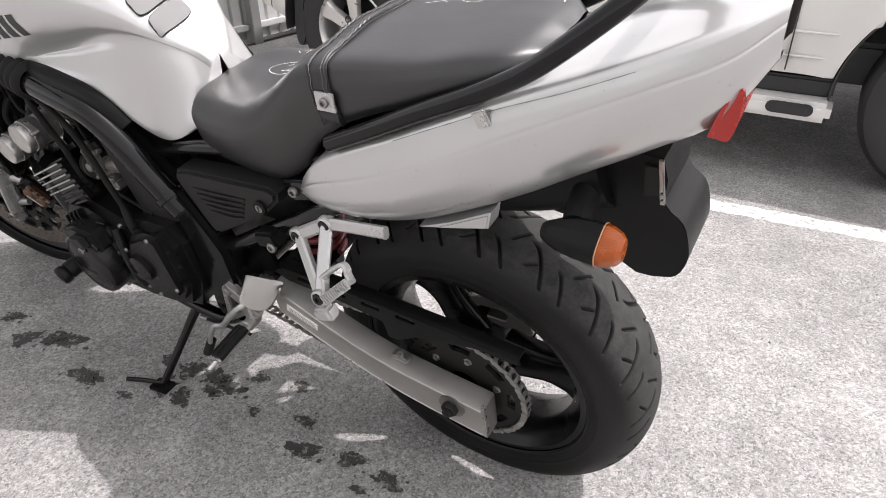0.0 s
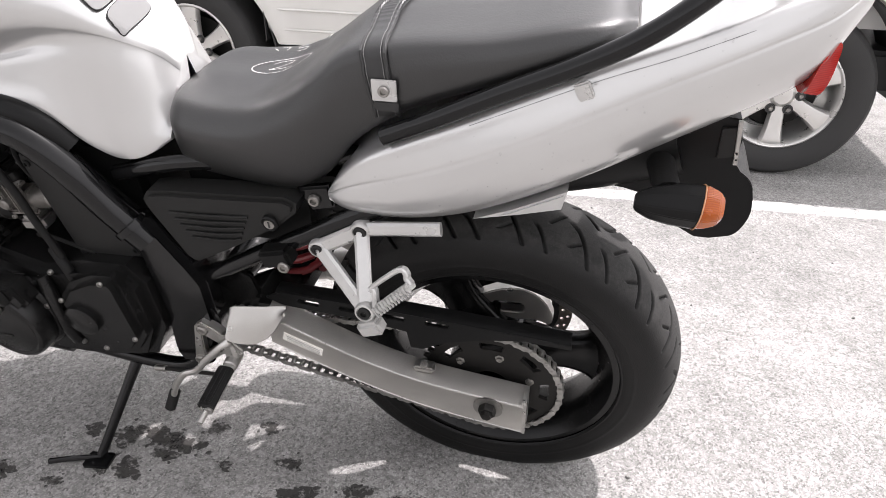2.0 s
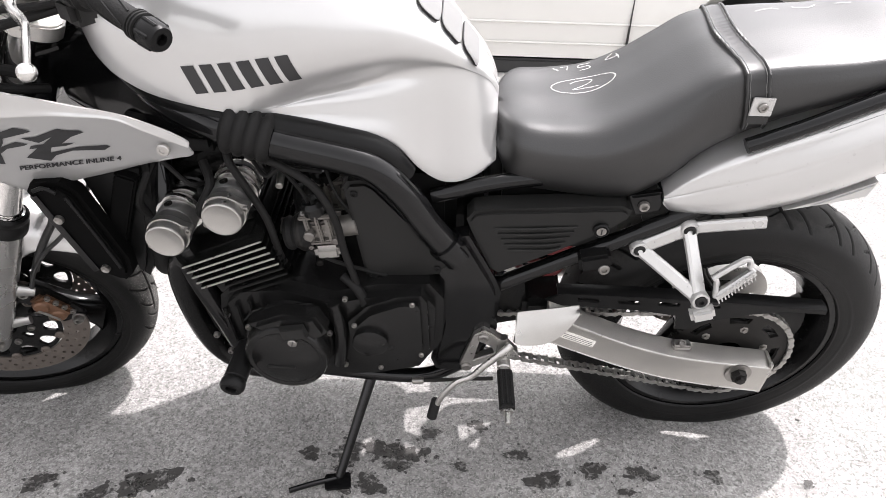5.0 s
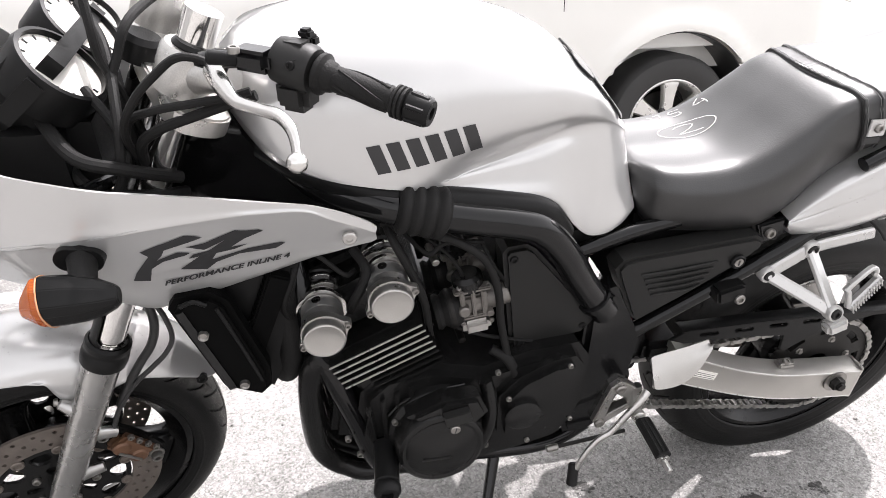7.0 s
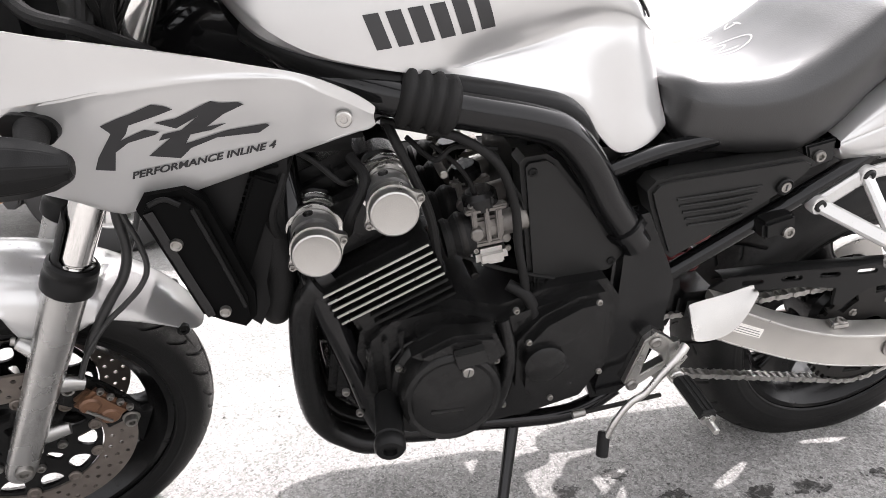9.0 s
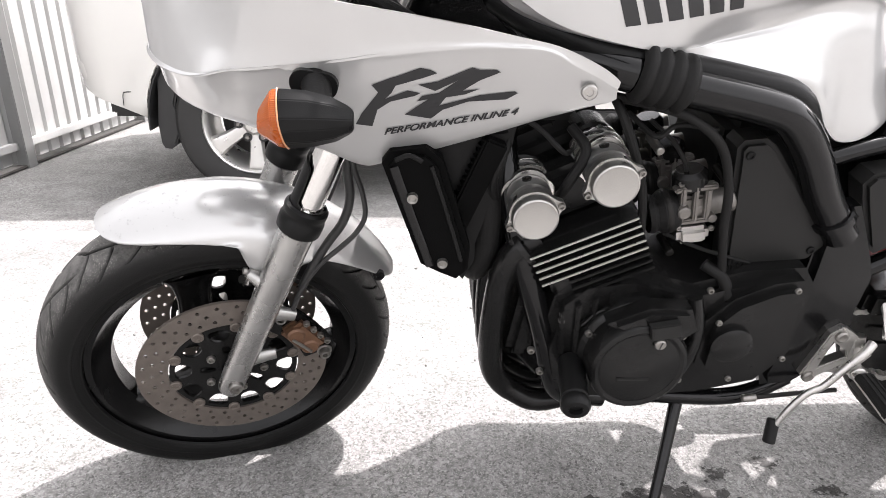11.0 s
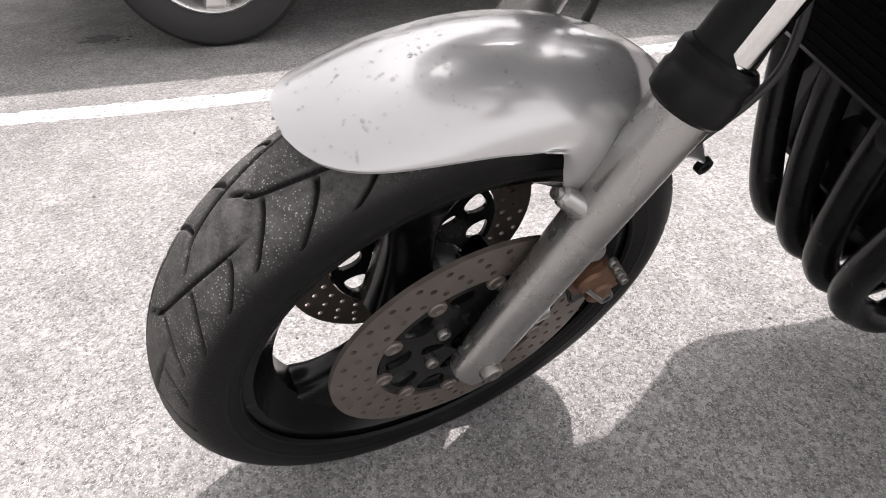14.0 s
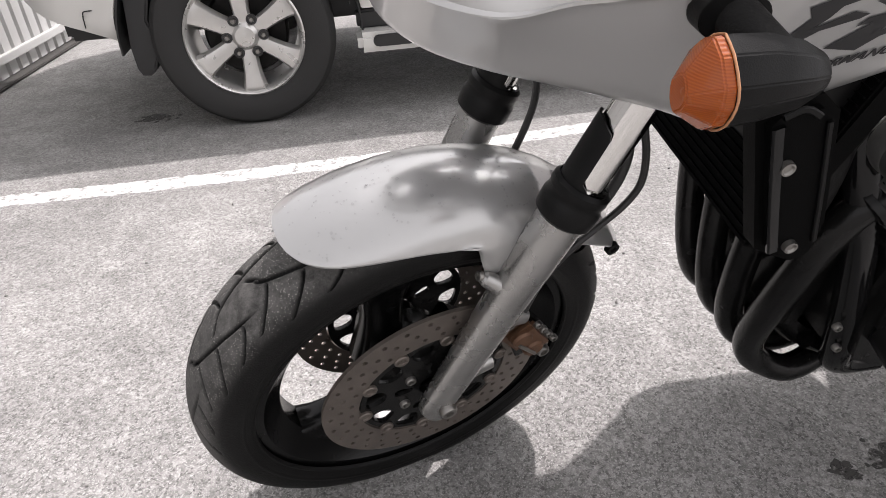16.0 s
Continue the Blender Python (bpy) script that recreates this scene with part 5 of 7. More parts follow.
# ---- handlebar ----
for sd in (-1, 1):
    if sd < 0:
        pts = [(-1.07, -.12, .985), (-1.03, -.16, 1.005), (-.975, -.195, 1.013), (-.925, -.232, 1.009), (-.875, -.266, .999), (-.835, -.293, .990)]
    else:
        pts = [(-1.12, .075, 1.0), (-1.125, .13, 1.015), (-1.11, .19, 1.025), (-1.07, .26, 1.02), (-1.03, .33, 1.015), (-1.0, .385, 1.005)]
    bar = part("handlebar", tube(pts, .0105, 14, 6), BLACK_PAINT, bike, "black handlebar")
    a, b = Vector(pts[3]), Vector(pts[-1])
    d = (b - a).normalized()
    ln = (b - a).length - .018
    prof = [(.0195, -.003), (.021, -.001), (.021, .003), (.0165, .006), (.0145, .014)]
    for k in range(10):
        o = .016 + (ln - .03) * k / 10
        prof += [(.0128, o), (.0132, o + .003), (.0128, o + .006)]
    for k in range(3):
        o = ln - .012 + k * .0045
        prof += [(.0145, o), (.0165, o + .0008), (.0165, o + .0028), (.0145, o + .0036)]
    grip = part("grip", lathe(prof, 24, a, d, cap=True), RUBBER, bar, "worn ribbed rubber grip")
    for k in range(5):
        e = d.orthogonal().normalized()
        g = d.cross(e)
        ridge = [a + d * (.02 + .055 * u) + (e * math.cos(k * 1.26 + u * 1.2) + g * math.sin(k * 1.26 + u * 1.2)) * .0132 for u in (0, .25, .5, .75, 1)]
        part("grip_ridge", tube(ridge, .0012, 6, 3), RUBBER, grip)
    end = bmesh.new()
    lathe([(.0135, 0), (.0152, .003), (.0148, .022), (.0125, .026), (.0062, .026), (.0055, .018), (.0005, .018)], 24, a + d * (ln + .001), d, end)
    bar_end = part("bar_end", end, BLACK_PLASTIC, bar)
    for k in range(6):
        e = d.orthogonal().normalized()
        g = d.cross(e)
        n = e * math.cos(k * 1.047) + g * math.sin(k * 1.047)
        part("flute", rod(a + d * (ln + .004) + n * .0145, a + d * (ln + .023) + n * .0138, .0026, 8, bevel=.0008), BLACK_PLASTIC, bar_end)
    sw = a - d * .026
    yaw = -34 if sd < 0 else 40
    sb = bmesh.new()
    box(sw + Vector((0, 0, .0)), (.044, .04, .05), .012, (0, 0, yaw), sb)
    box(sw + Vector((-.004, 0, -.028)), (.038, .034, .034), .008, (0, 0, yaw), sb)
    lathe([(.016, -.024), (.023, -.022), (.0245, -.006), (.0245, .014), (.022, .019), (.016, .02)], 22, sw, d, sb, cap=True)
    switch = part("switch_housing", sb, GREY_PLASTIC, bar, "dark grey handlebar switch box", angle=45)
    part("switch_button", box(sw + Vector((.014, .022 * sd * -1, .018)), (.016, .014, .012), .003, (0, 0, yaw)), BLACK_PLASTIC, switch)
    part("switch_button", box(sw + Vector((.01, .012 * sd * -1, .028)), (.014, .014, .01), .003, (0, 0, yaw)), BLACK_PLASTIC, switch)
    part("seam_screw", screw(None, sw + Vector((-.008, sd * .022, .008)), (-.3, sd, .1), .0045, .003), BLACK_PLASTIC, switch)
    perch = sw - d * .036
    part("lever_perch", box(perch + Vector((-.012, sd * .012, .0)), (.045, .03, .022), .006, (0, 0, yaw)), BLACK_PAINT, bar)
    part("perch_bolt", screw(None, perch + Vector((-.03, sd * .025, .011)), (0, 0, 1), .006, .006), BOLT, bar)
    part("cable_adjuster", rod(perch + Vector((-.028, sd * .012, .0)), perch + Vector((-.058, sd * .012, .004)), .0075, 12, bevel=.002), BLACK_PLASTIC, bar)
    if sd < 0:
        lv = [(-1.033, -.19, 1.006), (-1.023, -.215, .998), (-1.010, -.238, .989), (-.988, -.262, .989), (-.969, -.288, .992), (-.959, -.310, .988), (-.956, -.322, .978), (-.956, -.329, .969)]
        wd = [.013, .0125, .0085, .0075, .0075, .007, .0065, .006]
    else:
        lv = [(-1.13, .20, 1.01), (-1.125, .26, 1.005), (-1.10, .31, 1.0), (-1.07, .36, .998), (-1.05, .39, .99)]
        wd = [.011, .0085, .0075, .007, .0065]
    lever = part("clutch_lever" if sd < 0 else "brake_lever", tube(lv, [q * .86 for q in wd], 16, 6, flat=.62), POLISHED, bar, "polished alloy lever")
    ball = bmesh.new()
    bmesh.ops.create_uvsphere(ball, u_segments=20, v_segments=12, radius=.0098, matrix=Matrix.Translation(Vector(lv[-1]) + Vector((0, sd * .003, -.004))))
    part("lever_ball", ball, POLISHED, lever)

# yokes and cockpit
for h, t in ((.735, .024), (.59, .026)):
    yk = plate([(-.03, -.135), (.012, -.142), (.036, -.12), (.03, -.06), (.045, 0), (.03, .06), (.036, .12), (.012, .142), (-.03, .135), (-.045, .06), (-.05, 0), (-.045, -.06)], [], -t / 2, t / 2, bevel=.005, smooth=3)
    yk.transform(Matrix.Translation(FRONT + UP * h + FWD * -.02) @ Matrix.Rotation(RAKE, 4, "Y") @ Matrix.Rotation(radians(90), 4, "X"))
    part("fork_yoke", steer(yk), CAST if h > .7 else BLACK_PAINT, bike, "cast fork yoke")
for sd in (-1, 1):
    b0 = FRONT + Vector((0, sd * .097, 0))
    clamp = part("bar_clamp", steer(lathe([(.026, .752), (.032, .755), (.033, .775), (.0325, .80), (.029, .806), (.0225, .806)], 28, b0, UP)), CAST, bike, "cast alloy handlebar clamp")
    part("clamp_arm", steer(tube([b0 + UP * .775, b0 + UP * .782 + Vector((.02, sd * .03, 0)), b0 + UP * .785 + Vector((.04, sd * .05, 0))], [.024, .021, .016], 16, 4)), CAST, clamp)
    part("fork_cap", steer(lathe([(.0225, .79), (.0225, .808), (.019, .812), (.012, .812), (.011, .80), (.0005, .80)], 24, b0, UP)), BLACK_PLASTIC, bike)
part("stem_nut", steer(lathe([(.034, .745), (.034, .752), (.026, .755), (.019, .756), (.019, .768), (.013, .772), (.0005, .772)], 28, FRONT + FWD * -.04, UP)), CHROME, bike, "steering stem nut in a pale ring")
part("ignition_switch", steer(lathe([(.024, .74), (.025, .765), (.02, .772), (.0005, .772)], 24, FRONT + FWD * .03, UP)), BLACK_PLASTIC, bike)
dash = part("instrument_cluster", box((-1.245, .01, .955), (.07, .27, .11), .025, (0, 50, 0)), BLACK_PLASTIC, bike, "black instrument cluster with pale dials")
DIAL = Vector((.72, -.12, .68)).normalized()
for y, h in ((-.068, .972), (.045, .985), (.125, .98)):
    c = Vector((-1.212, y, h))
    r = .048 if y < .1 else .03
    gauge = part("gauge", lathe([(r * 1.12, -.04), (r * 1.15, 0), (r * 1.1, .008), (r, .009), (r * .98, .002)], 36, c, DIAL), BLACK_PLASTIC, dash)
    part("dial_face", lathe([(r, .001), (r * .6, .002), (.0005, .0022)], 36, c, DIAL), LABEL, gauge, "pale dial face")
    for k in range(11):
        ang = radians(-40 + 26 * k)
        e = DIAL.orthogonal().normalized()
        g = DIAL.cross(e)
        n = e * math.cos(ang) + g * math.sin(ang)
        part("dial_tick", rod(c + DIAL * .0025 + n * r * .8, c + DIAL * .0025 + n * r * .93, .001, 6), DECAL, gauge)
part("headlamp_housing", box((-1.27, 0, .87), (.16, .24, .15), .03), BLACK_PLASTIC, bike)
part("fairing_stay", tube([(-1.10, -.05, .86), (-1.16, -.12, .86), (-1.2, -.17, .865)], .008, 10, 4), BLACK_PAINT, bike)
for pts, r in (([(-1.030, -.185, 1.006), (-1.048, -.185, 1.015), (-1.067, -.185, 1.015), (-1.088, -.185, 1.0), (-1.115, -.18, .973), (-1.138, -.16, .93), (-1.14, -.12, .87)], .0045),
               ([(-1.0, -.17, .972), (-1.026, -.17, .966), (-1.064, -.17, .961), (-1.102, -.168, .955), (-1.135, -.15, .935), (-1.155, -.11, .87)], .0048),
               ([(-.995, -.165, .965), (-1.02, -.162, .957), (-1.064, -.16, .943), (-1.105, -.158, .928), (-1.13, -.14, .90), (-1.135, -.1, .83)], .0062),
               ([(-1.10, .06, 1.03), (-1.13, -.05, 1.02), (-1.147, -.075, .985), (-1.156, -.085, .955), (-1.15, -.08, .88)], .0055),
               ([(-1.17, -.06, 1.06), (-1.166, -.078, 1.02), (-1.164, -.082, .985), (-1.152, -.082, .95), (-1.14, -.07, .88)], .0055),
               ([(-1.19, -.08, .95), (-1.15, -.13, .91), (-1.16, -.15, .86), (-1.2, -.14, .82)], .006), ([(-1.2, .02, 1.02), (-1.165, -.05, .99), (-1.15, -.13, .93), (-1.155, -.15, .88)], .006), ([(-1.25, -.08, .93), (-1.2, -.15, .90), (-1.15, -.16, .885), (-1.1, -.12, .85)], .008), ([(-1.25, -.05, .87), (-1.2, -.13, .85), (-1.14, -.14, .84), (-1.1, -.1, .82)], .007)):
    part("control_cable", tube(pts, r, 10, 7), RUBBER, bike, "black control cable")
part("brake_hose", tube([(-1.15, -.06, .78), (-1.168, -.08, .72), (-1.182, -.088, .66), (-1.172, -.088, .61), (-1.170, -.087, .572), (-1.184, -.086, .543), (-1.208, -.086, .518), (-1.24, -.09, .49), (-1.27, -.095, .45), (-1.288, -.10, .41)], .004, 10, 7), BRAID, bike, "thin black brake hose")
part("brake_hose", tube([(-1.135, -.05, .78), (-1.165, -.07, .72), (-1.19, -.08, .66), (-1.190, -.082, .60), (-1.202, -.083, .56), (-1.226, -.084, .525), (-1.255, -.088, .48), (-1.27, -.09, .45)], .0068, 12, 7), BRAID, bike, "black sleeved brake hose")
part("brake_hose", tube([(-1.13, .05, .78), (-1.17, .10, .70), (-1.215, .125, .62), (-1.225, .12, .55), (-1.25, .11, .49), (-1.28, .10, .44)], .005, 10, 7), BRAID, bike, "black brake hose")

# ---- tail ----
for sd in (-1, 1):
    part("grab_rail", tube([(-.125, sd * .136, .792), (-.06, sd * .134, .822), (.02, sd * .128, .86), (.09, sd * .122, .891), (.15, sd * .116, .922), (.195, sd * .11, .955), (.245, sd * .085, .995), (.27, sd * .04, 1.015), (.275, 0, 1.018)], .0115, 14, 6), BLACK_PAINT, bike, "black passenger grab rail")
    part("rail_clip", box((.104, sd * .128, .868), (.018, .006, .022), .002, (0, -25, 0)), BRACKET, bike)
light = part("tail_light", loft([[(x, y * w, z) for x, w, z in ((.325, .8, .857), (.328, 1, .866), (.334, .95, .89), (.340, .88, .904), (.346, .82, .913), (.351, .82, .912), (.352, .84, .900), (.351, .85, .874), (.346, .85, .858), (.336, .8, .855), (.325, .8, .857))] for y in (-.082, -.06, -.02, .02, .06, .082)], 3, 3, cap=True), RED, bike, "red tail light lens", angle=50)
for sd in (-1, 1):
    part("under_tail_panel", plate([(-.02, .668), (.03, .69), (.098, .728), (.092, .70), (.04, .684)], [], min(sd * .118, sd * .085), max(sd * .118, sd * .085), bevel=.003), SILVER if sd < 0 else BLACK_PLASTIC, bike)
MUD = [(.13, .715), (.15, .70), (.184, .694), (.225, .66), (.266, .633), (.30, .638), (.314, .645), (.322, .662), (.325, .684), (.318, .718), (.308, .733), (.289, .752), (.283, .81), (.20, .80)]
mud = part("rear_mudguard", plate(MUD, [], -.05, .05, bevel=.012, smooth=2), BLACK_PLASTIC, bike, "black plastic rear mudguard")
part("plate_bracket", plate([(.264, .80), (.280, .80), (.285, .762), (.266, .757)], [], -.054, -.049, bevel=.001), GREY_PLASTIC, mud, "thin dark grey bracket")
part("bracket_edge", plate([(.279, .81), (.284, .81), (.291, .752), (.286, .752)], [circle(.2865, .768, .0015, 8), circle(.2877, .759, .0015, 8)], -.056, -.05, bevel=.001), ALLOY, mud)
part("bracket_bolt", screw(None, (.152, -.049, .712), (0, -1, 0), .008, .006), BOLT, mud)
part("inner_fender", tube([(-.22, 0, .62), (-.12, 0, .665), (.0, 0, .70), (.12, 0, .735), (.22, 0, .77)], .06, 16, 5, flat=1.2), BLACK_PLASTIC, bike)

# ---- swingarm, chain, sprocket ----
def arm(sd):
    table = [(-.352, .383, .449), (-.335, .375, .444), (-.31, .363, .433), (-.25, .337, .405), (-.19, .313, .380), (-.117, .290, .358), (-.04, .275, .346), (.03, .266, .339), (.068, .262, .335)]
    st = []
    for x, zb, zc in table:
        st.append([(x, sd * .110, zb + .010), (x, sd * .113, zb + .002), (x, sd * .146, zb), (x, sd * .1505, zb + .001), (x, sd * .1525, zb + .004), (x, sd * .1515, zb + .0075), (x, sd * .1515, zc - .0085), (x, sd * .1525, zc - .005), (x, sd * .1505, zc - .001), (x, sd * .146, zc), (x, sd * .117, zc + .004), (x, sd * .112, zc + .003), (x, sd * .110, zc - .005)])
    bm = bmesh.new()
    rows = [[c for c in row] for row in np.array([catmull(np.array(col), 4) for col in np.array(st).transpose(1, 0, 2)]).transpose(1, 0, 2)]
    grid_faces(bm, rows, True, True)
    return bm


swing = part("swingarm", arm(-1), SWING, bike, "satin alloy swingarm", angle=28)
part("swingarm_side", arm(1), SWING, swing, angle=28)
part("swingarm_pivot", rod((-.47, -.15, .415), (-.47, .15, .415), .03, 24), BLACK_ENGINE, swing)
# added dark plate blocks the bright gap between frame and heel plate
part("pivot_gap_filler", plate([(-.50, .47), (-.44, .50), (-.395, .475), (-.385, .42), (-.40, .375), (-.45, .36), (-.49, .38)], [], -.098, -.088, bevel=.003), BLACK_ENGINE, swing)
part("swingarm_brace", box((-.36, 0, .42), (.07, .23, .05), .01), BLACK_ENGINE, swing)
part("adjuster_end", plate([(.066, .341), (.073, .339), (.073, .258), (.066, .26)], [], -.1515, -.112, bevel=.002), CAST, swing)
part("swingarm_seam", tube([(-.335, -.152, .379), (-.31, -.152, .367), (-.25, -.152, .341), (-.19, -.152, .317), (-.117, -.152, .294), (-.04, -.152, .279), (.03, -.152, .270), (.066, -.152, .266)], .0013, 6, 5), CAST, swing)
part("swingarm_edge", tube([(-.345, -.1515, .4445), (-.31, -.1515, .4305), (-.25, -.1515, .4025), (-.19, -.1515, .3775), (-.117, -.1515, .3555), (-.04, -.1515, .3435), (.03, -.1515, .3365), (.066, -.1515, .3325)], .0016, 8, 5), CAST, swing)
part("axle_washer", lathe([(.024, 0), (.024, .003), (.0005, .0032)], 28, (.012, -.1525, .318), (0, -1, 0)), BOLT, swing)
part("axle_nut", lathe([(.0145, 0), (.0145, .010), (.013, .012), (.009, .012), (.0085, .018), (.0005, .0185)], 6, (.012, -.1555, .318), (0, -1, 0)), SPROCKET, swing, "rusty hexagonal axle nut")
part("warning_label", plate([(-.325, .416), (-.262, .389), (-.266, .373), (-.330, .399)], [], -.1528, -.151), LABEL, swing, "pale warning sticker")
for k in range(3):
    part("label_bar", plate([(-.322, .4095 - k * .0045), (-.268, .3863 - k * .0045), (-.268, .385 - k * .0045), (-.322, .4082 - k * .0045)], [], -.1532, -.1526), GREY_PAINT, swing)
part("guard_tab", box((-.098, -.128, .362), (.034, .02, .012), .003), ALLOY, swing)
part("guard_bolt", screw(None, (-.098, -.130, .367), (0, -.3, 1), .007, .006), BOLT, swing)

slots = [slot(-.30 + .07 * k, .466 - .001 * k, -.27 + .07 * k, .465 - .001 * k, .004) for k in range(4)]
guard = part("chain_guard", plate([(-.36, .462), (-.33, .480), (-.20, .478), (-.02, .472), (.128, .464), (.13, .453), (.06, .456), (.0, .445), (-.06, .425), (-.10, .40), (-.12, .40), (-.125, .435), (-.20, .445), (-.33, .450)], slots, -.126, -.120, bevel=.001), BLACK_PLASTIC, bike, "black slotted chain guard")
part("guard_top", loft([[(x, -.126, z), (x, -.115, z + .003), (x, -.10, z + .001)] for x, z in ((-.34, .478), (-.2, .478), (-.02, .472), (.128, .464))], 3, 2, thick=.003), BLACK_PLASTIC, guard)

SPR = (0.006, 0, .313)
spro_holes = []
for k in range(8):
    a = 2 * math.pi * k / 8
    spro_holes.append([(SPR[0] + rr * math.cos(a + w), SPR[2] + rr * math.sin(a + w)) for rr, w in ((.083, -.2), (.083, 0), (.083, .2), (.098, .22), (.098, 0), (.098, -.22))])
teeth = []
for k in range(44):
    for da, rr in ((0, .112), (.25, .112), (.42, .121), (.58, .121), (.75, .112)):
        a = 2 * math.pi * (k + da) / 44
        teeth.append((SPR[0] + rr * math.cos(a), SPR[2] + rr * math.sin(a)))
sprocket = part("rear_sprocket", plate(teeth, spro_holes + [circle(SPR[0], SPR[2], .03, 20)], -.101, -.094), SPROCKET, bike, "grimy steel sprocket")
part("sprocket_carrier", lathe([(.03, -.093), (.072, -.093), (.078, -.085), (.078, -.06), (.06, -.05)], 40, SPR, (0, 1, 0)), BLACK_ENGINE, sprocket)
for k in range(6):
    a = 2 * math.pi * (k + .3) / 6
    part("sprocket_nut", lathe([(.008, 0), (.008, .008), (.005, .009), (.005, .012), (.0005, .012)], 6, (SPR[0] + .068 * math.cos(a), -.094, SPR[2] + .068 * math.sin(a)), (0, -1, 0)), BOLT, sprocket)


def chain():
    """All links of the drive chain along its loop."""
    pitch = .0159
    r1, r2 = .1165, .045
    c1, c2 = Vector((SPR[0], -.0975, SPR[2])), Vector((-.53, -.0975, .35))
    d = c2 - c1
    base = math.atan2(d.z, d.x)
    off = math.acos((r1 - r2) / d.length)
    loop = []
    a0, a1 = base + off, base - off + 2 * math.pi
    for i in range(81):
        a = a0 + (a1 - a0) * i / 80
        loop.append(c1 + Vector((math.cos(a) * r1, 0, math.sin(a) * r1)))
    lo = c1 + Vector((math.cos(a1) * r1, 0, math.sin(a1) * r1))
    hi = c2 + Vector((math.cos(base - off) * r2, 0, math.sin(base - off) * r2))
    for i in range(1, 40):
        t = i / 40
        loop.append(lo.lerp(hi, t) + Vector((0, 0, -.003 * 4 * t * (1 - t))))
    for i in range(31):
        a = base - off + 2 * off * i / 30
        loop.append(c2 + Vector((math.cos(a) * r2, 0, math.sin(a) * r2)))
    loop.append(loop[0])
    cum = [0]
    for p, q in zip(loop, loop[1:]):
        cum.append(cum[-1] + (q - p).length)
    n = int(cum[-1] / pitch) // 2 * 2
    pins = []
    for k in range(n + 1):
        s = cum[-1] * k / n
        i = max(j for j in range(len(cum)) if cum[j] <= s + 1e-9)
        i = min(i, len(loop) - 2)
        f = (s - cum[i]) / (cum[i + 1] - cum[i])
        pins.append(loop[i].lerp(loop[i + 1], f))
    bm = bmesh.new()
    for k in range(n):
        p, q = pins[k], pins[k + 1]
        u = (q - p).normalized()
        w = Vector((-u.z, 0, u.x))
        wide = .0068 if k % 2 else .0047
        for s in (-1, 1):
            ring = []
            for t, h in ((-.0035, .003), (0, .0058), (.35, .0042), (.65, .0042), (1, .0058), (1.0035, .003)):
                base_p = p.lerp(q, min(1, max(0, t))) + u * (-.005 if t < 0 else (.005 if t > 1 else 0))
                ring.append((base_p, h))
            outer = [b + w * h for b, h in ring] + [b - w * h for b, h in reversed(ring)]
            lo_v = [bm.verts.new(v + Vector((0, s * wide, 0))) for v in outer]
            hi_v = [bm.verts.new(v + Vector((0, s * (wide + .0018), 0))) for v in outer]
            bm.faces.new(lo_v)
            bm.faces.new(hi_v)
            for i in range(len(outer)):
                j = (i + 1) % len(outer)
                bm.faces.new((lo_v[i], lo_v[j], hi_v[j], hi_v[i]))
        rod(p + Vector((0, -.0095, 0)), p + Vector((0, .0095, 0)), .0025, 8, bm)
        rod(p + Vector((0, -.0045, 0)), p + Vector((0, .0045, 0)), .005, 8, bm)
    return bm


drive_chain = part("drive_chain", chain(), CHAIN, bike, "dull steel roller drive chain", smooth=False)
tagged(drive_chain, kind="stuff")
shock = part("shock_absorber", rod((-.36, 0, .40), (-.33, 0, .62), .022, 18), BLACK_ENGINE, bike)
coil = [(-.36 + .03 * t + .042 * math.cos(t * 38), .042 * math.sin(t * 38), .42 + .18 * t) for t in [i / 90 for i in range(91)]]
part("spring", tube(coil, .0075, 10, 1), SPRING_RED, shock, "red coil spring")
part("rear_caliper", box((.06, .075, .42), (.09, .05, .05), .012, (0, 30, 0)), BLACK_ENGINE, bike)

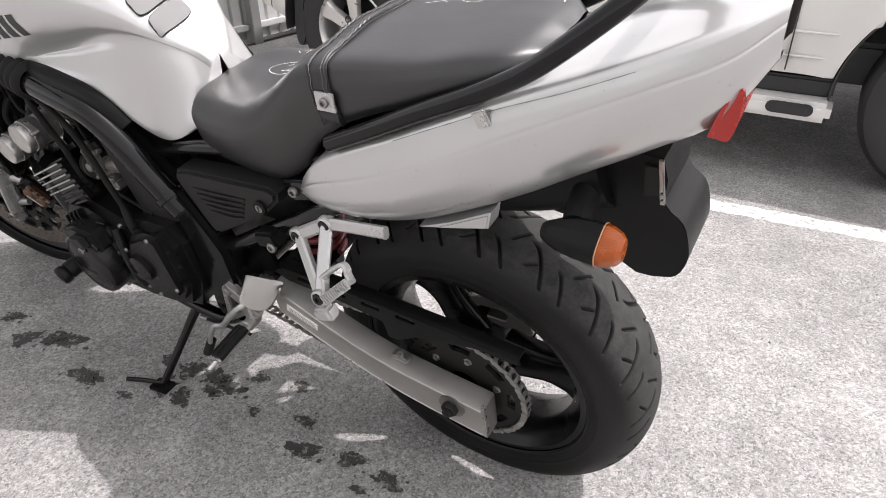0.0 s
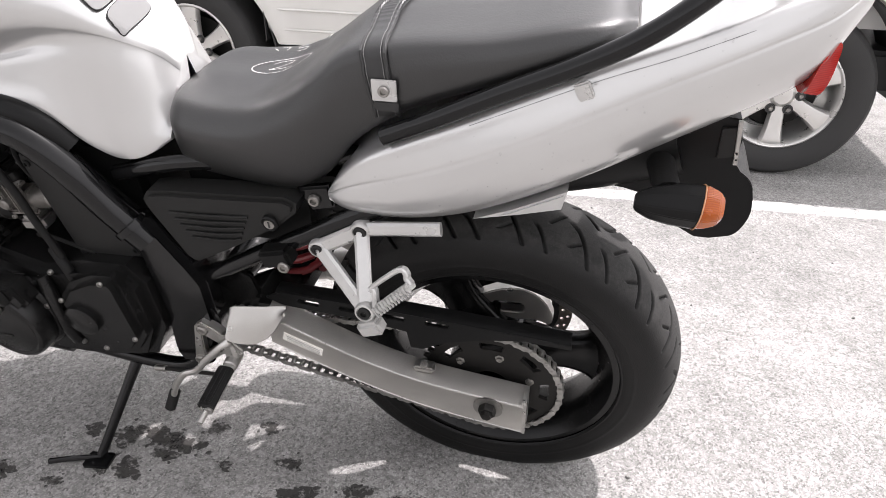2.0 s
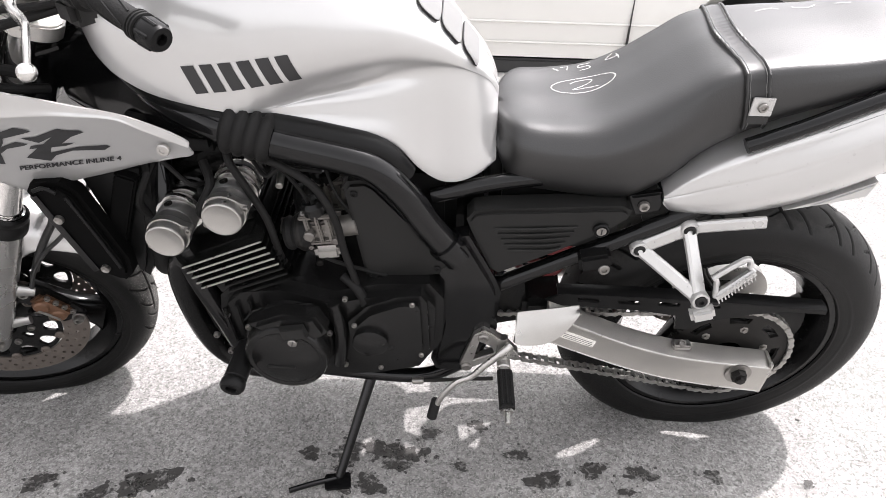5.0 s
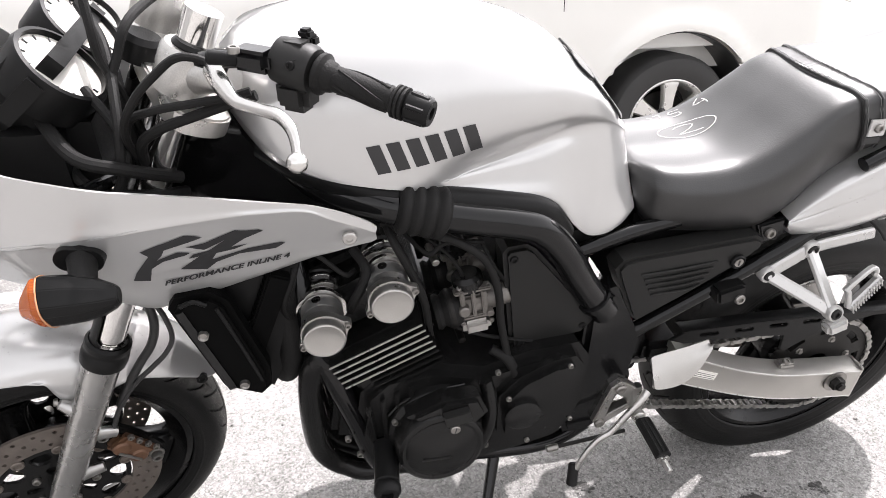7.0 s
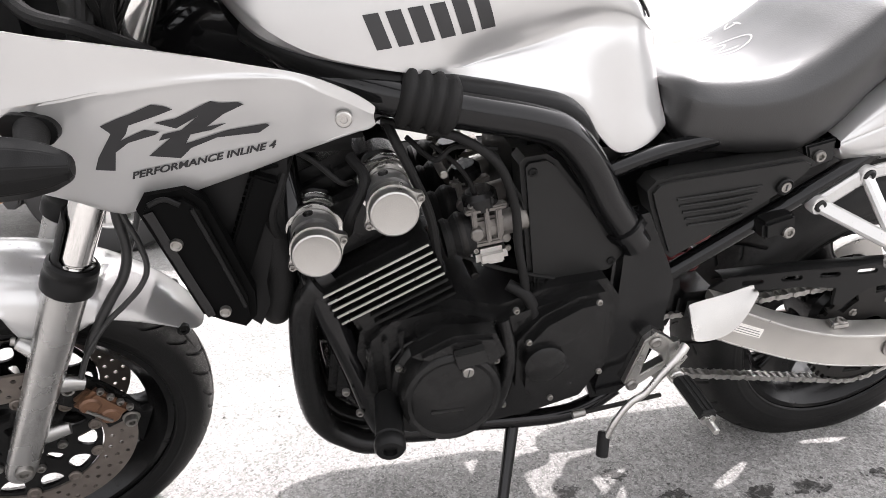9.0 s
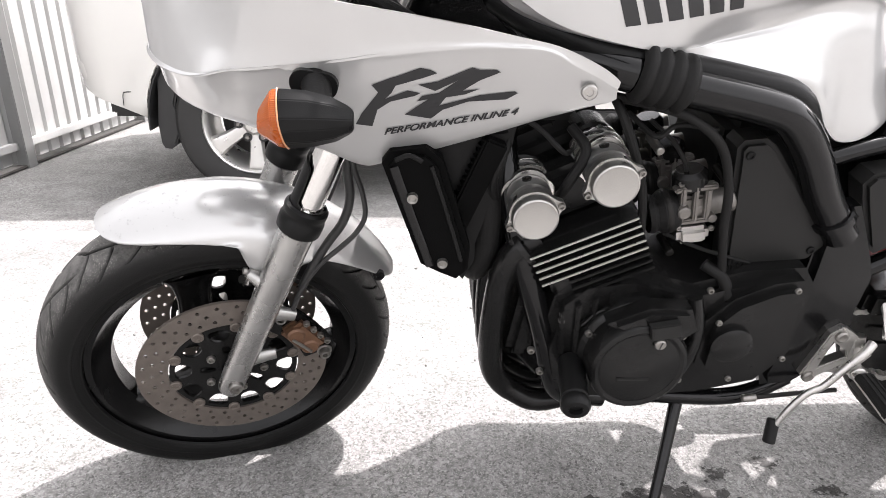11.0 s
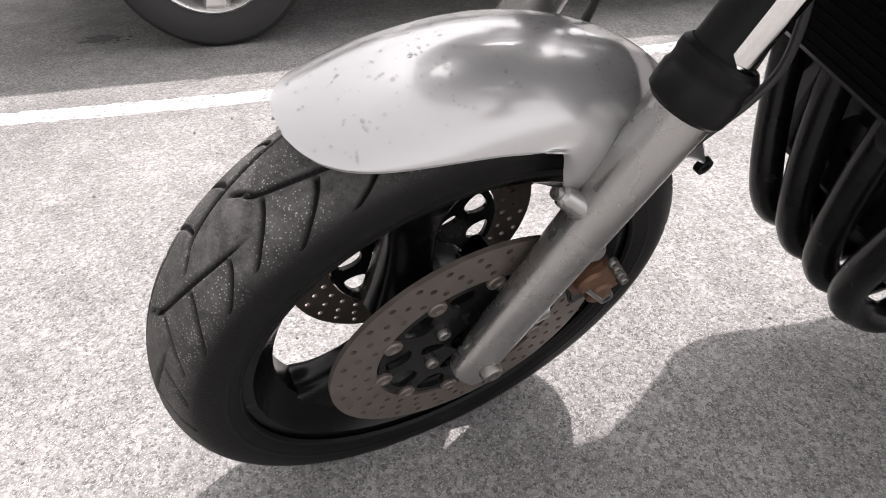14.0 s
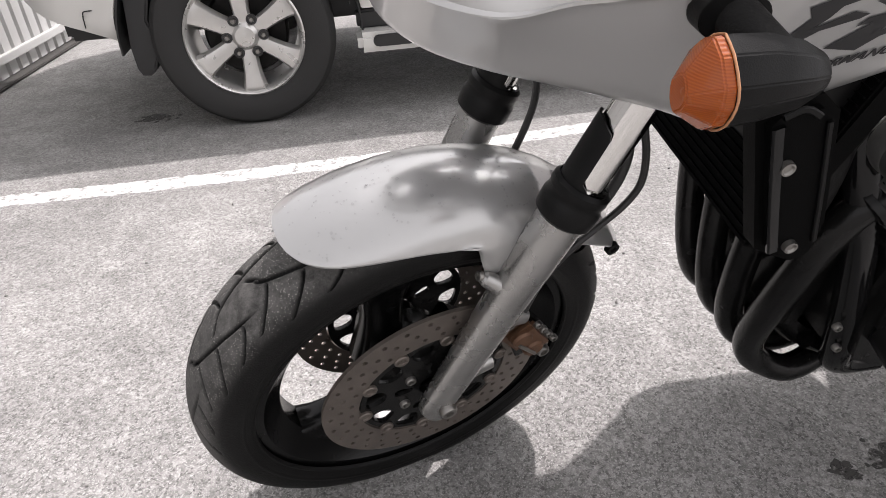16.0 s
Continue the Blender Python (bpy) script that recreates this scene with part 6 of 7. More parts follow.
# ---- pegs, stand, levers ----
for sd in (-1, 1):
    A, B, C, D = Vector((-.234, sd * .146, .608)), Vector((-.167, sd * .144, .649)), Vector((-.146, sd * .214, .568)), Vector((-.056, sd * .143, .666))
    n = Vector((0, sd, .25))
    hang = part("footrest_bracket", strip([A, A.lerp(B, .5), B], n, .022, .014), BRACKET, bike, "silver cast passenger footrest bracket")
    part("arm", strip([A, A.lerp(C, .5), C], (-.3, sd, .5), .0215, .012), BRACKET, hang)
    part("arm", strip([B, B.lerp(C, .5), C], (.3, sd, .5), .0205, .012), BRACKET, hang)
    part("arm", strip([B, B.lerp(D, .3) + Vector((0, 0, .001)), D], n, .019, .012), BRACKET, hang)
    for q in (A, B, C):
        out = Vector((0, sd, .2 if q.z < .6 else 0)).normalized()
        part("boss", lathe([(.014, -.008), (.0145, .005), (.013, .008), (.0105, .0085), (.010, .006), (.0005, .006)], 22, q, out), BRACKET, hang)
        part("bracket_bolt", lathe([(.0092, .004), (.009, .009), (.0075, .0105), (.0042, .0105), (.0038, .007), (.0005, .007)], 16, q, out), GREY_PLASTIC, hang)
    low = C + Vector((.008, sd * .006, -.022))
    part("peg_block", box(low, (.036, .024, .024), .005, (0, -22, 0)), BRACKET, hang)
    p, q = Vector((-.128, sd * .220, .580)), Vector((-.080, sd * .208, .624))
    peg = part("footpeg", strip([p, p.lerp(q, .5), q], (-.2, sd, .3), .012, .016, 2), BRACKET, hang, "folded ribbed alloy footpeg")
    for k in range(12):
        m = p.lerp(q, (k + .5) / 12)
        part("peg_rib", box(m + Vector((0, sd * .008, .0)), (.0022, .004, .017), .0006, (0, -30, 0)), BRACKET, peg)
    a2, b2, c2, d2 = Vector((-.133, sd * .208, .610)), Vector((-.097, sd * .202, .641)), Vector((-.087, sd * .204, .630)), Vector((-.126, sd * .214, .598))
    part("peg_loop", strip([p, d2.lerp(a2, .6), a2, b2, b2.lerp(c2, .5) + Vector((.005, 0, .001)), c2, q], (-.2, sd, .3), .007, .012, 4), BRACKET, hang)

rider = bmesh.new()
plate([(-.480, .412), (-.464, .425), (-.446, .414), (-.42, .392), (-.40, .368), (-.41, .352), (-.44, .352), (-.485, .318), (-.502, .33)], [[(-.470, .396), (-.446, .380), (-.442, .366), (-.478, .345)]], -.170, -.152, rider, bevel=.002)
rider_bracket = part("rider_footrest_bracket", rider, CAST, bike, "triangular cast footrest bracket")
for x, z in ((-.464, .409), (-.490, .329)):
    part("bracket_bolt", lathe([(.010, 0), (.010, .004), (.007, .006), (.0005, .005)], 14, (x, -.170, z), (0, -1, 0)), BOLT, rider_bracket)
heel = loft([[(x, -.17 - .6 * (.475 - z0) * .5 + 0, z0), (x, -.166 - .3 * (.475 - z0) * .4, z0 * .5 + z1 * .5), (x, -.158, z1 - .004), (x, -.155, z1)] for x, z0, z1 in ((-.411, .420, .452), (-.408, .415, .459), (-.39, .413, .464), (-.365, .416, .469), (-.345, .425, .473), (-.327, .442, .478), (-.314, .462, .481), (-.307, .475, .482))], 3, 3)
part("heel_plate", thicken(heel, .004), ALLOY, rider_bracket, "satin alloy heel guard", angle=50)
p0, p1 = Vector((-.424, -.166, .346)), Vector((-.421, -.270, .339))
part("peg_hanger", strip([(-.432, -.162, .402), (-.428, -.166, .375), (-.424, -.168, .346)], (0, -1, 0), .024, .016, 3), CAST, rider_bracket)
part("peg_hinge", rod(p0 - (p1 - p0) * .1, p0 + (p1 - p0) * .2, .0125, 14, bevel=.002), CAST, rider_bracket)
d = (p1 - p0).normalized()
peg = part("rider_peg", strip([p0, p0.lerp(p1, .5), p1 + d * .004], (0, -.05, 1), .022, .014, 2), CAST, rider_bracket, "cast alloy footpeg")
side = Vector((0, -.05, 1)).normalized()
side = (side - d * side.dot(d)).normalized()
part("rubber_pad", strip([p0 + d * .03 + side * .006, p0.lerp(p1, .6) + side * .007, p1 + side * .006], side, .027, .016, 2), RUBBER, rider_bracket, "black ribbed rubber footpeg pad")
wide = d.cross(side)
for k in (-1, 0, 1):
    part("pad_rib", strip([p0 + d * .034 + side * .015 + wide * k * .008, p1 - d * .004 + side * .015 + wide * k * .008], side, .0035, .003, 1), RUBBER, rider_bracket)
part("peg_feeler", rod(p1 + d * .004, p1 + d * .026, .0055, 10, bevel=.001), CAST, rider_bracket)
shift = part("shift_lever", tube([(-.415, -.176, .398), (-.430, -.186, .388), (-.458, -.194, .362), (-.482, -.199, .334), (-.506, -.203, .323), (-.528, -.208, .294), (-.542, -.212, .262)], [.0085, .0078, .0068, .0062, .006, .0058, .0055], 14, 6, flat=.8), CAST, bike, "cast gear shift lever")
part("shift_rubber", rod((-.541, -.203, .270), (-.550, -.224, .238), .0095, 14, bevel=.002), RUBBER, shift)
rod_part = part("shift_rod", tube([(-.44, -.178, .305), (-.502, -.18, .301), (-.57, -.18, .293)], .0036, 8, 2), SPROCKET, shift)
part("rod_joint", rod((-.566, -.18, .2935), (-.588, -.18, .291), .0062, 12, bevel=.0015), BOLT, rod_part)

top_p = Vector((-.665, -.13, .258))
foot_p = BIKE_INV @ Vector((-.733, -.262, .018))
stand = part("side_stand", tube([top_p, top_p.lerp(foot_p, .35), top_p.lerp(foot_p, .7), foot_p], [.0115, .0098, .009, .009], 14, 3), BLACK_PAINT, bike, "black steel side stand, folded out")
prong = BIKE_INV @ Vector((-.825, -.296, .011))
part("stand_prong", tube([foot_p + Vector((0, 0, -.006)), foot_p.lerp(prong, .5), prong], .0055, 10, 3), BLACK_PAINT, stand)
ft = box((-.736, -.268, .009), (.05, .036, .012), .003, (0, 0, 10))
ft.transform(BIKE_INV)
part("stand_foot", ft, BLACK_PAINT, stand)
part("stand_bracket", plate([(-.70, .28), (-.64, .28), (-.645, .25), (-.68, .245)], [], -.145, -.118, bevel=.003), BLACK_PAINT, stand)


# ---- parked vehicle ----
def suv():
    car = thing("suv", "parked pearl white four-wheel drive with silver alloy wheels", "car", pose(.006, 1.84, -.072, 0, 0, 1.1))
    wheels_x = (-1.825, .83)
    R = .34
    prof = [(.33, .12), (.36, .08), (.40, .05), (.47, .03), (.62, .008), (.80, .0), (.98, .004), (1.08, .03), (1.14, .05)]

    def side(z):
        for (z0, y0), (z1, y1) in zip(prof, prof[1:]):
            if z <= z1:
                return y0 + (y1 - y0) * max(0, z - z0) / (z1 - z0)
        return prof[-1][1]

    def low(x):
        if x < -2.19:
            return .325 + .175 * min(1, (-2.19 - x) / .4)
        if x > 1.3:
            return .36
        return .40

    bm = bmesh.new()
    xs = np.linspace(-2.62, 1.80, 111)
    zn = 26
    grid = []
    for x in xs:
        row = []
        for j in range(zn):
            z = low(x) + (1.14 - low(x)) * j / (zn - 1)
            px, pz = x, z
            for wx in wheels_x:
                d = math.hypot(px - wx, pz - .335)
                if .38 < d < .45:
                    k = .45 / d
                    px, pz = wx + (px - wx) * k, .335 + (pz - .335) * k
            end = max(0, (-2.42 - px) / .2, (px - 1.55) / .25)
            y = side(pz) + .22 * end ** 2
            for wx in wheels_x:
                d = math.hypot(px - wx, pz - .335)
                y -= .022 * max(0, 1 - abs(d - .475) / .07)
            row.append(bm.verts.new((px, y, pz)))
        grid.append(row)
    for i in range(len(xs) - 1):
        for j in range(zn - 1):
            q = (grid[i][j], grid[i + 1][j], grid[i + 1][j + 1], grid[i][j + 1])
            c = sum((v.co for v in q), Vector()) / 4
            if any(math.hypot(c.x - wx, c.z - .335) < .447 for wx in wheels_x):
                continue
            bm.faces.new(q)
    bmesh.ops.delete(bm, geom=[v for v in bm.verts if not v.link_faces], context="VERTS")
    thicken(bm, .012)
    body = part("body_side", bm, CAR_PAINT, car, "pearl white body side", angle=40)
    up = bmesh.new()
    box((-.45, .95, .86), (4.2, 1.7, .56), .12, bm=up)
    part("body", up, CAR_PAINT, body)
    hood = loft([[(x, .06, z - .02), (x, .3, z + .01), (x, .95, z + .03), (x, 1.6, z + .01), (x, 1.84, z - .02)] for x, z in ((.50, 1.14), (.9, 1.12), (1.4, 1.06), (1.72, .98), (1.80, .90))], 3, 2)
    part("bonnet", hood, CAR_PAINT, body)
    cab = loft([[(-2.45, y0, 1.13), (-2.40, y1, 1.62), (-2.2, y1, 1.80), (-.2, y1, 1.82), (.15, y1, 1.66), (.62, y0, 1.13)] for y0, y1 in ((.08, .32), (.3, .42), (1.6, 1.48), (1.82, 1.58))], 2, 3, cap=True)
    part("cabin", cab, CAR_PAINT, body)
    for x0, x1 in ((-2.2, -1.5), (-1.42, -.72), (-.62, .35)):
        w = bmesh.new()
        vs = [w.verts.new(v) for v in ((x0, .094, 1.18), (x1, .094, 1.18), (x1 - .05, .306, 1.61), (x0 + .04, .306, 1.61))]
        w.faces.new(vs)
        thicken(w, .006)
        part("side_window", w, CAR_GLASS, body)
    for x in (-.705, .22, -1.42):
        part("door_seam", plate([(x - .002, .42), (x + .002, .42), (x + .002, 1.1), (x - .002, 1.1)], [], .002, .035), CAR_TRIM, body)
    for z, y in ((.47, .024), (.56, .012)):
        part("door_crease", tube([(-1.36, y, z), (-.4, y, z), (.38, y, z)], .005, 8, 2), CAR_PAINT, body)
    for x in (-.30, -1.2):
        part("door_handle", tube([(x - .09, -.002, .80), (x - .06, -.022, .80), (x + .06, -.022, .80), (x + .09, -.002, .80)], .012, 10, 4), CAR_PAINT, body)
    board = part("running_board", box((-.50, .03, .285), (1.82, .14, .075), .02), CAR_PAINT, car, "pale running board")
    # black strip stands in for the shadow between the doors and the board
    part("gap_shade", box((-.50, .09, .355), (1.80, .08, .07), .01), CAR_TRIM, board)
    for x in (-1.27, .27):
        part("board_pocket", plate(slot(x - .06, .292, x + .06, .292, .022), [], -.045, -.03, bevel=.004), CAR_TRIM, board)
    part("bumper_seam", tube([(-2.25, .022, .478), (-2.34, .022, .478), (-2.358, .022, .468), (-2.365, .03, .42)], .0022, 6, 3), CAR_TRIM, body)
    part("underside", box((-.5, .9, .42), (4.0, 1.4, .16), .02), CAR_TRIM, car)
    bump = loft([[(-2.40 - dx, y, .455 + .04 * (dx > .1)), (-2.44 - dx, y, .52), (-2.45 - dx, y, .62), (-2.42 - dx, y, .72)] for y, dx in ((.04, .0), (.1, .1), (.3, .17), (.9, .2), (1.6, .15), (1.8, .0))], 3, 3)
    part("rear_bumper", bump, CAR_PAINT, car, "pearl white rear bumper")
    part("tail_lamp", box((-2.475, .035, 1.085), (.15, .1, .21), .02, (0, 0, -14)), RED, car, "red tail lamp")
    for wx in wheels_x:
        arch = bmesh.new()
        grid_faces(arch, [[(wx + .445 * math.cos(a), y, .335 + .445 * math.sin(a)) for a in np.linspace(-.05, math.pi + .05, 40)] for y in (.02, .2, .42)])
        part("arch_liner", thicken(arch, .006), CAR_TRIM, car)
    flap = plate([(-2.232, .42), (-2.244, .33), (-2.24, .25), (-2.228, .225), (-2.20, .222), (-2.178, .237), (-2.15, .30), (-2.135, .335), (-2.16, .42), (-2.13, .52), (-2.07, .62), (-2.10, .69), (-2.18, .62), (-2.22, .53)], [], .055, .2, bevel=.008)
    part("mud_flap", flap, CAR_TRIM, car, "black rubber mud flap")
    for wx in wheels_x:
        for y, s in ((.15, 1), (1.72, -1)):
            c = Vector((wx, y, .335))
            rimr = .222
            ty = lathe([(rimr, -.115), (rimr + .018, -.125), (R - .05, -.135), (R - .022, -.13), (R - .006, -.112), (R, -.09), (R, .09), (R - .006, .112), (R - .022, .13), (rimr + .018, .125), (rimr, .115)], 72, c, (0, 1, 0))
            wheel = part("wheel", lathe([(rimr, -.118), (rimr - .006, -.122), (rimr - .016, -.112), (rimr - .024, -.07), (rimr - .03, .08), (rimr - .01, .11)], 60, c, (0, 1, 0)), CAR_RIM, car, "silver six-spoke alloy wheel")
            part("tyre", ty, CAR_TYRE, wheel, "dusty all-terrain tyre")
            if s < 0:
                continue
            part("brake_drum", lathe([(.0005, -.02), (.15, -.02), (.16, .0), (.16, .05)], 40, c, (0, 1, 0)), SPROCKET, wheel)
            for k in range(6):
                a = 2 * math.pi * (k + .5) / 6
                d, e = Vector((math.cos(a), 0, math.sin(a))), Vector((-math.sin(a), 0, math.cos(a)))
                st = []
                for u, w, o in ((.03, .030, -.092), (.08, .031, -.098), (.14, .036, -.104), (.19, .046, -.11), (.208, .056, -.108)):
                    st.append([c + d * u + e * (-w) + Vector((0, o + .03, 0)), c + d * u + e * (-w * .75) + Vector((0, o, 0)), c + d * u + e * (w * .75) + Vector((0, o, 0)), c + d * u + e * w + Vector((0, o + .03, 0))])
                part("spoke", loft(st, 3, 2, thick=.004), CAR_RIM, wheel, angle=30)
                b = 2 * math.pi * k / 6
                part("wheel_nut", lathe([(.011, 0), (.011, -.012), (.008, -.018), (.0005, -.018)], 6, c + Vector((.068 * math.cos(b), -.094, .068 * math.sin(b))), (0, 1, 0)), BOLT, wheel)
                part("nut_seat", lathe([(.0115, -.004), (.0195, -.004), (.0205, 0), (.0115, .002)], 16, c + Vector((.068 * math.cos(b), -.0985, .068 * math.sin(b))), (0, 1, 0)), CAR_TRIM, wheel)
            part("hub_cap", lathe([(.075, -.085), (.085, -.092), (.05, -.098), (.036, -.112), (.0005, -.115)], 32, c, (0, 1, 0)), CAR_RIM, wheel)
    return car


suv()


# ---- marks on the bodywork ----
from mathutils.bvhtree import BVHTree


def surface(ob):
    bm = bmesh.new()
    bm.from_mesh(ob.data)
    tree = BVHTree.FromBMesh(bm)
    bm.free()
    return tree


TANK, SEAT, FAIRING, TAIL, FENDER = (surface(o) for o in (fuel_tank, bike_seat, half_fairing, tail_cowl, front_fender))


def lay(bm, tree, way, lift):
    """Drops a flat mesh onto a surface along a direction, lifted a little."""
    way = Vector(way).normalized()
    for v in bm.verts:
        hit, nor, _, _ = tree.ray_cast(v.co - way * .4, way)
        if hit is None:
            hit, nor, _, _ = tree.find_nearest(v.co)
        if nor.dot(way) > 0:
            nor = -nor
        v.co = hit + nor * lift
    return bm


def sheet(outline, flat, cuts=2):
    """A filled outline in a plane; flat makes the point from its two numbers."""
    bm = bmesh.new()
    vs = [bm.verts.new(flat(*p)) for p in outline]
    edges = [bm.edges.new((vs[i], vs[(i + 1) % len(vs)])) for i in range(len(vs))]
    bmesh.ops.triangle_fill(bm, use_beauty=True, edges=edges)
    for _ in range(cuts):
        bmesh.ops.subdivide_edges(bm, edges=bm.edges[:], cuts=1, use_grid_fill=True)
    return bm


def stroke(points, width, flat, smooth=6):
    pts = catmull(points, smooth)
    rows = []
    for i, q in enumerate(pts):
        d = pts[min(i + 1, len(pts) - 1)] - pts[max(i - 1, 0)]
        n = np.array([-d[1], d[0]]) / max(1e-9, math.hypot(*d))
        w = width * (.8 + .3 * math.sin(i * 2.3))
        rows.append([flat(*(q - n * w / 2)), flat(*(q + n * w / 2))])
    bm = bmesh.new()
    grid_faces(bm, rows)
    return bm


def on_side(x, z):
    return (x, -.3, z)


def on_top(x, y):
    return (x, y, 1.2)


# tank badge: six plain upright bars
for k in range(6):
    t0, t1 = (k + .1) / 6, (k + .8) / 6
    q = lambda t, h: (-.868 + (-.725 + .868) * t + (-.0135) * h, .855 + (.873 - .855) * t + .036 * h)
    part("badge_bar", lay(sheet([q(t0, 0), q(t1, 0), q(t1, 1), q(t0, 1)], on_side), TANK, (0, 1, 0), .0008), DECAL, fuel_tank, "plain black badge bar")

# fairing graphics: plain slanted shapes
for shape in ([(-1.145, .805), (-1.125, .812), (-1.114, .815), (-1.092, .824), (-1.081, .821), (-1.074, .817), (-1.089, .812), (-1.119, .804), (-1.124, .796), (-1.131, .79), (-1.106, .799), (-1.092, .796), (-1.098, .793), (-1.125, .787), (-1.14, .778), (-1.147, .759), (-1.166, .761), (-1.158, .774), (-1.138, .797)],
              [(-1.095, .805), (-1.074, .808), (-1.037, .824), (-1.028, .821), (-1.011, .821), (-1.006, .818), (-1.028, .809), (-1.046, .798), (-1.027, .8), (-1.043, .794), (-1.064, .791), (-1.071, .782), (-1.027, .793), (-.988, .797), (-.984, .795), (-.996, .788), (-1.039, .786), (-1.067, .777), (-1.08, .767), (-1.11, .772), (-1.084, .789), (-1.096, .787), (-1.09, .793), (-1.072, .796), (-1.052, .809), (-1.076, .798)]):
    shape = [(x, z - .2 * max(0, .815 - z)) for x, z in shape]
    part("graphic", lay(sheet(shape, on_side), FAIRING, (0, 1, 0), .0008), DECAL, half_fairing, "dark slanted graphic")


def lettering(text, start, end, height, tree, parent):
    """Words in the built-in font, laid on the left side of a surface."""
    cu = bpy.data.curves.new("lettering", "FONT")
    cu.body = text
    cu.shear = .5
    cu.offset = .012
    ob = bpy.data.objects.new("lettering", cu)
    me = bpy.data.meshes.new_from_object(ob)
    bpy.data.objects.remove(ob)
    bpy.data.curves.remove(cu)
    bm = bmesh.new()
    bm.from_mesh(me)
    bpy.data.meshes.remove(me)
    x0, x1 = min(v.co.x for v in bm.verts), max(v.co.x for v in bm.verts)
    top = max(v.co.y for v in bm.verts)
    a, b = Vector((start[0], 0, start[1])), Vector((end[0], 0, end[1]))
    d = b - a
    up = Vector((-d.z, 0, d.x)).normalized()
    words = bmesh.new()
    for n in range(4):
        layer = bm.copy()
        for v in layer.verts:
            p = a + d * ((v.co.x - x0) / (x1 - x0)) + up * (v.co.y / top * height) + d.normalized() * (.0005 * (n % 2)) + up * (.0004 * (n // 2))
            v.co = (p.x, -.3, p.z)
        join(words, lay(layer, tree, (0, 1, 0), .0008 + .0001 * n))
    return part("lettering", words, DECAL, parent, "small dark slanted lettering", smooth=False)


lettering("PERFORMANCE INLINE 4", (-1.134, 0.735), (-0.979, 0.7625), .0085, FAIRING, half_fairing)

# three smooth inlays on the rear slope of the tank
for x, hx, w in ((-.572, .0155, .042), (-.541, .0135, .040), (-.513, .0115, .035)):
    ring = [(x + hx * math.copysign(abs(math.cos(a)) ** .45, math.cos(a)), -.030 + w * math.copysign(abs(math.sin(a)) ** .45, math.sin(a))) for a in [2 * math.pi * i / 28 for i in range(28)]]
    pad = lay(sheet(ring, on_top, 3), TANK, (0, 0, -1), .0045)
    inlay = part("tank_inlay", pad, GREY_PAINT, fuel_tank, "smooth grey inlay on the tank")
    edge = [Vector(on_top(*q)) for q in ring + ring[:1]]
    rim_pts = []
    for e in edge:
        hit, nor, _, _ = TANK.ray_cast(e, Vector((0, 0, -1)))
        rim_pts.append(tuple(hit + nor * .003) if hit else tuple(TANK.find_nearest(e)[0]))
    part("inlay_edge", tube(rim_pts, .0013, 6, 1, cap=False), GREY_PLASTIC, fuel_tank)

# seat strap, buckles and chalk
strap_rows = []
for i in range(61):
    th = radians(-104 + 208 * i / 60)
    xm = -.148 + .027 * min(1, abs(th) / 1.75) ** 2
    row = []
    for o in (-.0165, -.0145, -.011, 0, .011, .0145, .0165):
        way = Vector((0, -math.sin(th), -math.cos(th)))
        hit, nor, _, _ = SEAT.ray_cast(Vector((xm + o, 0, .845)) - way * .5, way)
        lift = .0005 if abs(o) > .016 else (.005 if abs(o) > .012 else .0038 + .0012 * math.sin(i * 2.1 + o * 90) * (o == 0))
        row.append(hit - way * lift)
    strap_rows.append(row)
bm = bmesh.new()
grid_faces(bm, strap_rows)
strap = part("seat_strap", bm, VINYL_TRIM, bike_seat, "black stitched passenger strap", angle=60)
for o in (-.0142, .0142):
    rim_line = [tuple(Vector(row[3]) + (Vector(row[4]) - Vector(row[2])) * (o / .022)) for row in strap_rows]
    part("strap_piping", tube(rim_line, .0024, 8, 1), VINYL_TRIM, bike_seat)
for o in (-.0105, .0105):
    pts = []
    for row in strap_rows:
        p = Vector(row[3]) + (Vector(row[4]) - Vector(row[2])) * (o / .022)
        n = SEAT.find_nearest(p)[1]
        pts.append(tuple(p + n * .0012))
    part("stitching", tube(pts, .0005, 6, 1), STITCH, bike_seat, "pale stitching")
for sd in (-1, 1):
    hit, nor, _, _ = SEAT.ray_cast(Vector((-.121, sd * .3, .849)), Vector((0, -sd, 0)))
    m = Matrix.Translation(hit + nor * .006) @ nor.to_track_quat("Y", "Z").to_matrix().to_4x4()
    bk = box((0, 0, 0), (.030, .0035, .026), .0008)
    part("strap_buckle", join(bmesh.new(), bk, m), BRACKET, bike_seat, "square chrome strap plate")
    part("buckle_screw", screw(None, hit + nor * .008, nor, .0068, .0045), BOLT, bike_seat)
    part("strap_end", join(bmesh.new(), box((0, 0, 0), (.031, .003, .012), .001), Matrix.Translation(hit + nor * .004 + Vector((0, 0, -.021))) @ nor.to_track_quat("Y", "Z").to_matrix().to_4x4()), VINYL_TRIM, bike_seat)
ring = [(-.331 + .048 * math.cos(a), .026 + .025 * math.sin(a)) for a in [2 * math.pi * i / 24 - .4 for i in range(26)]]
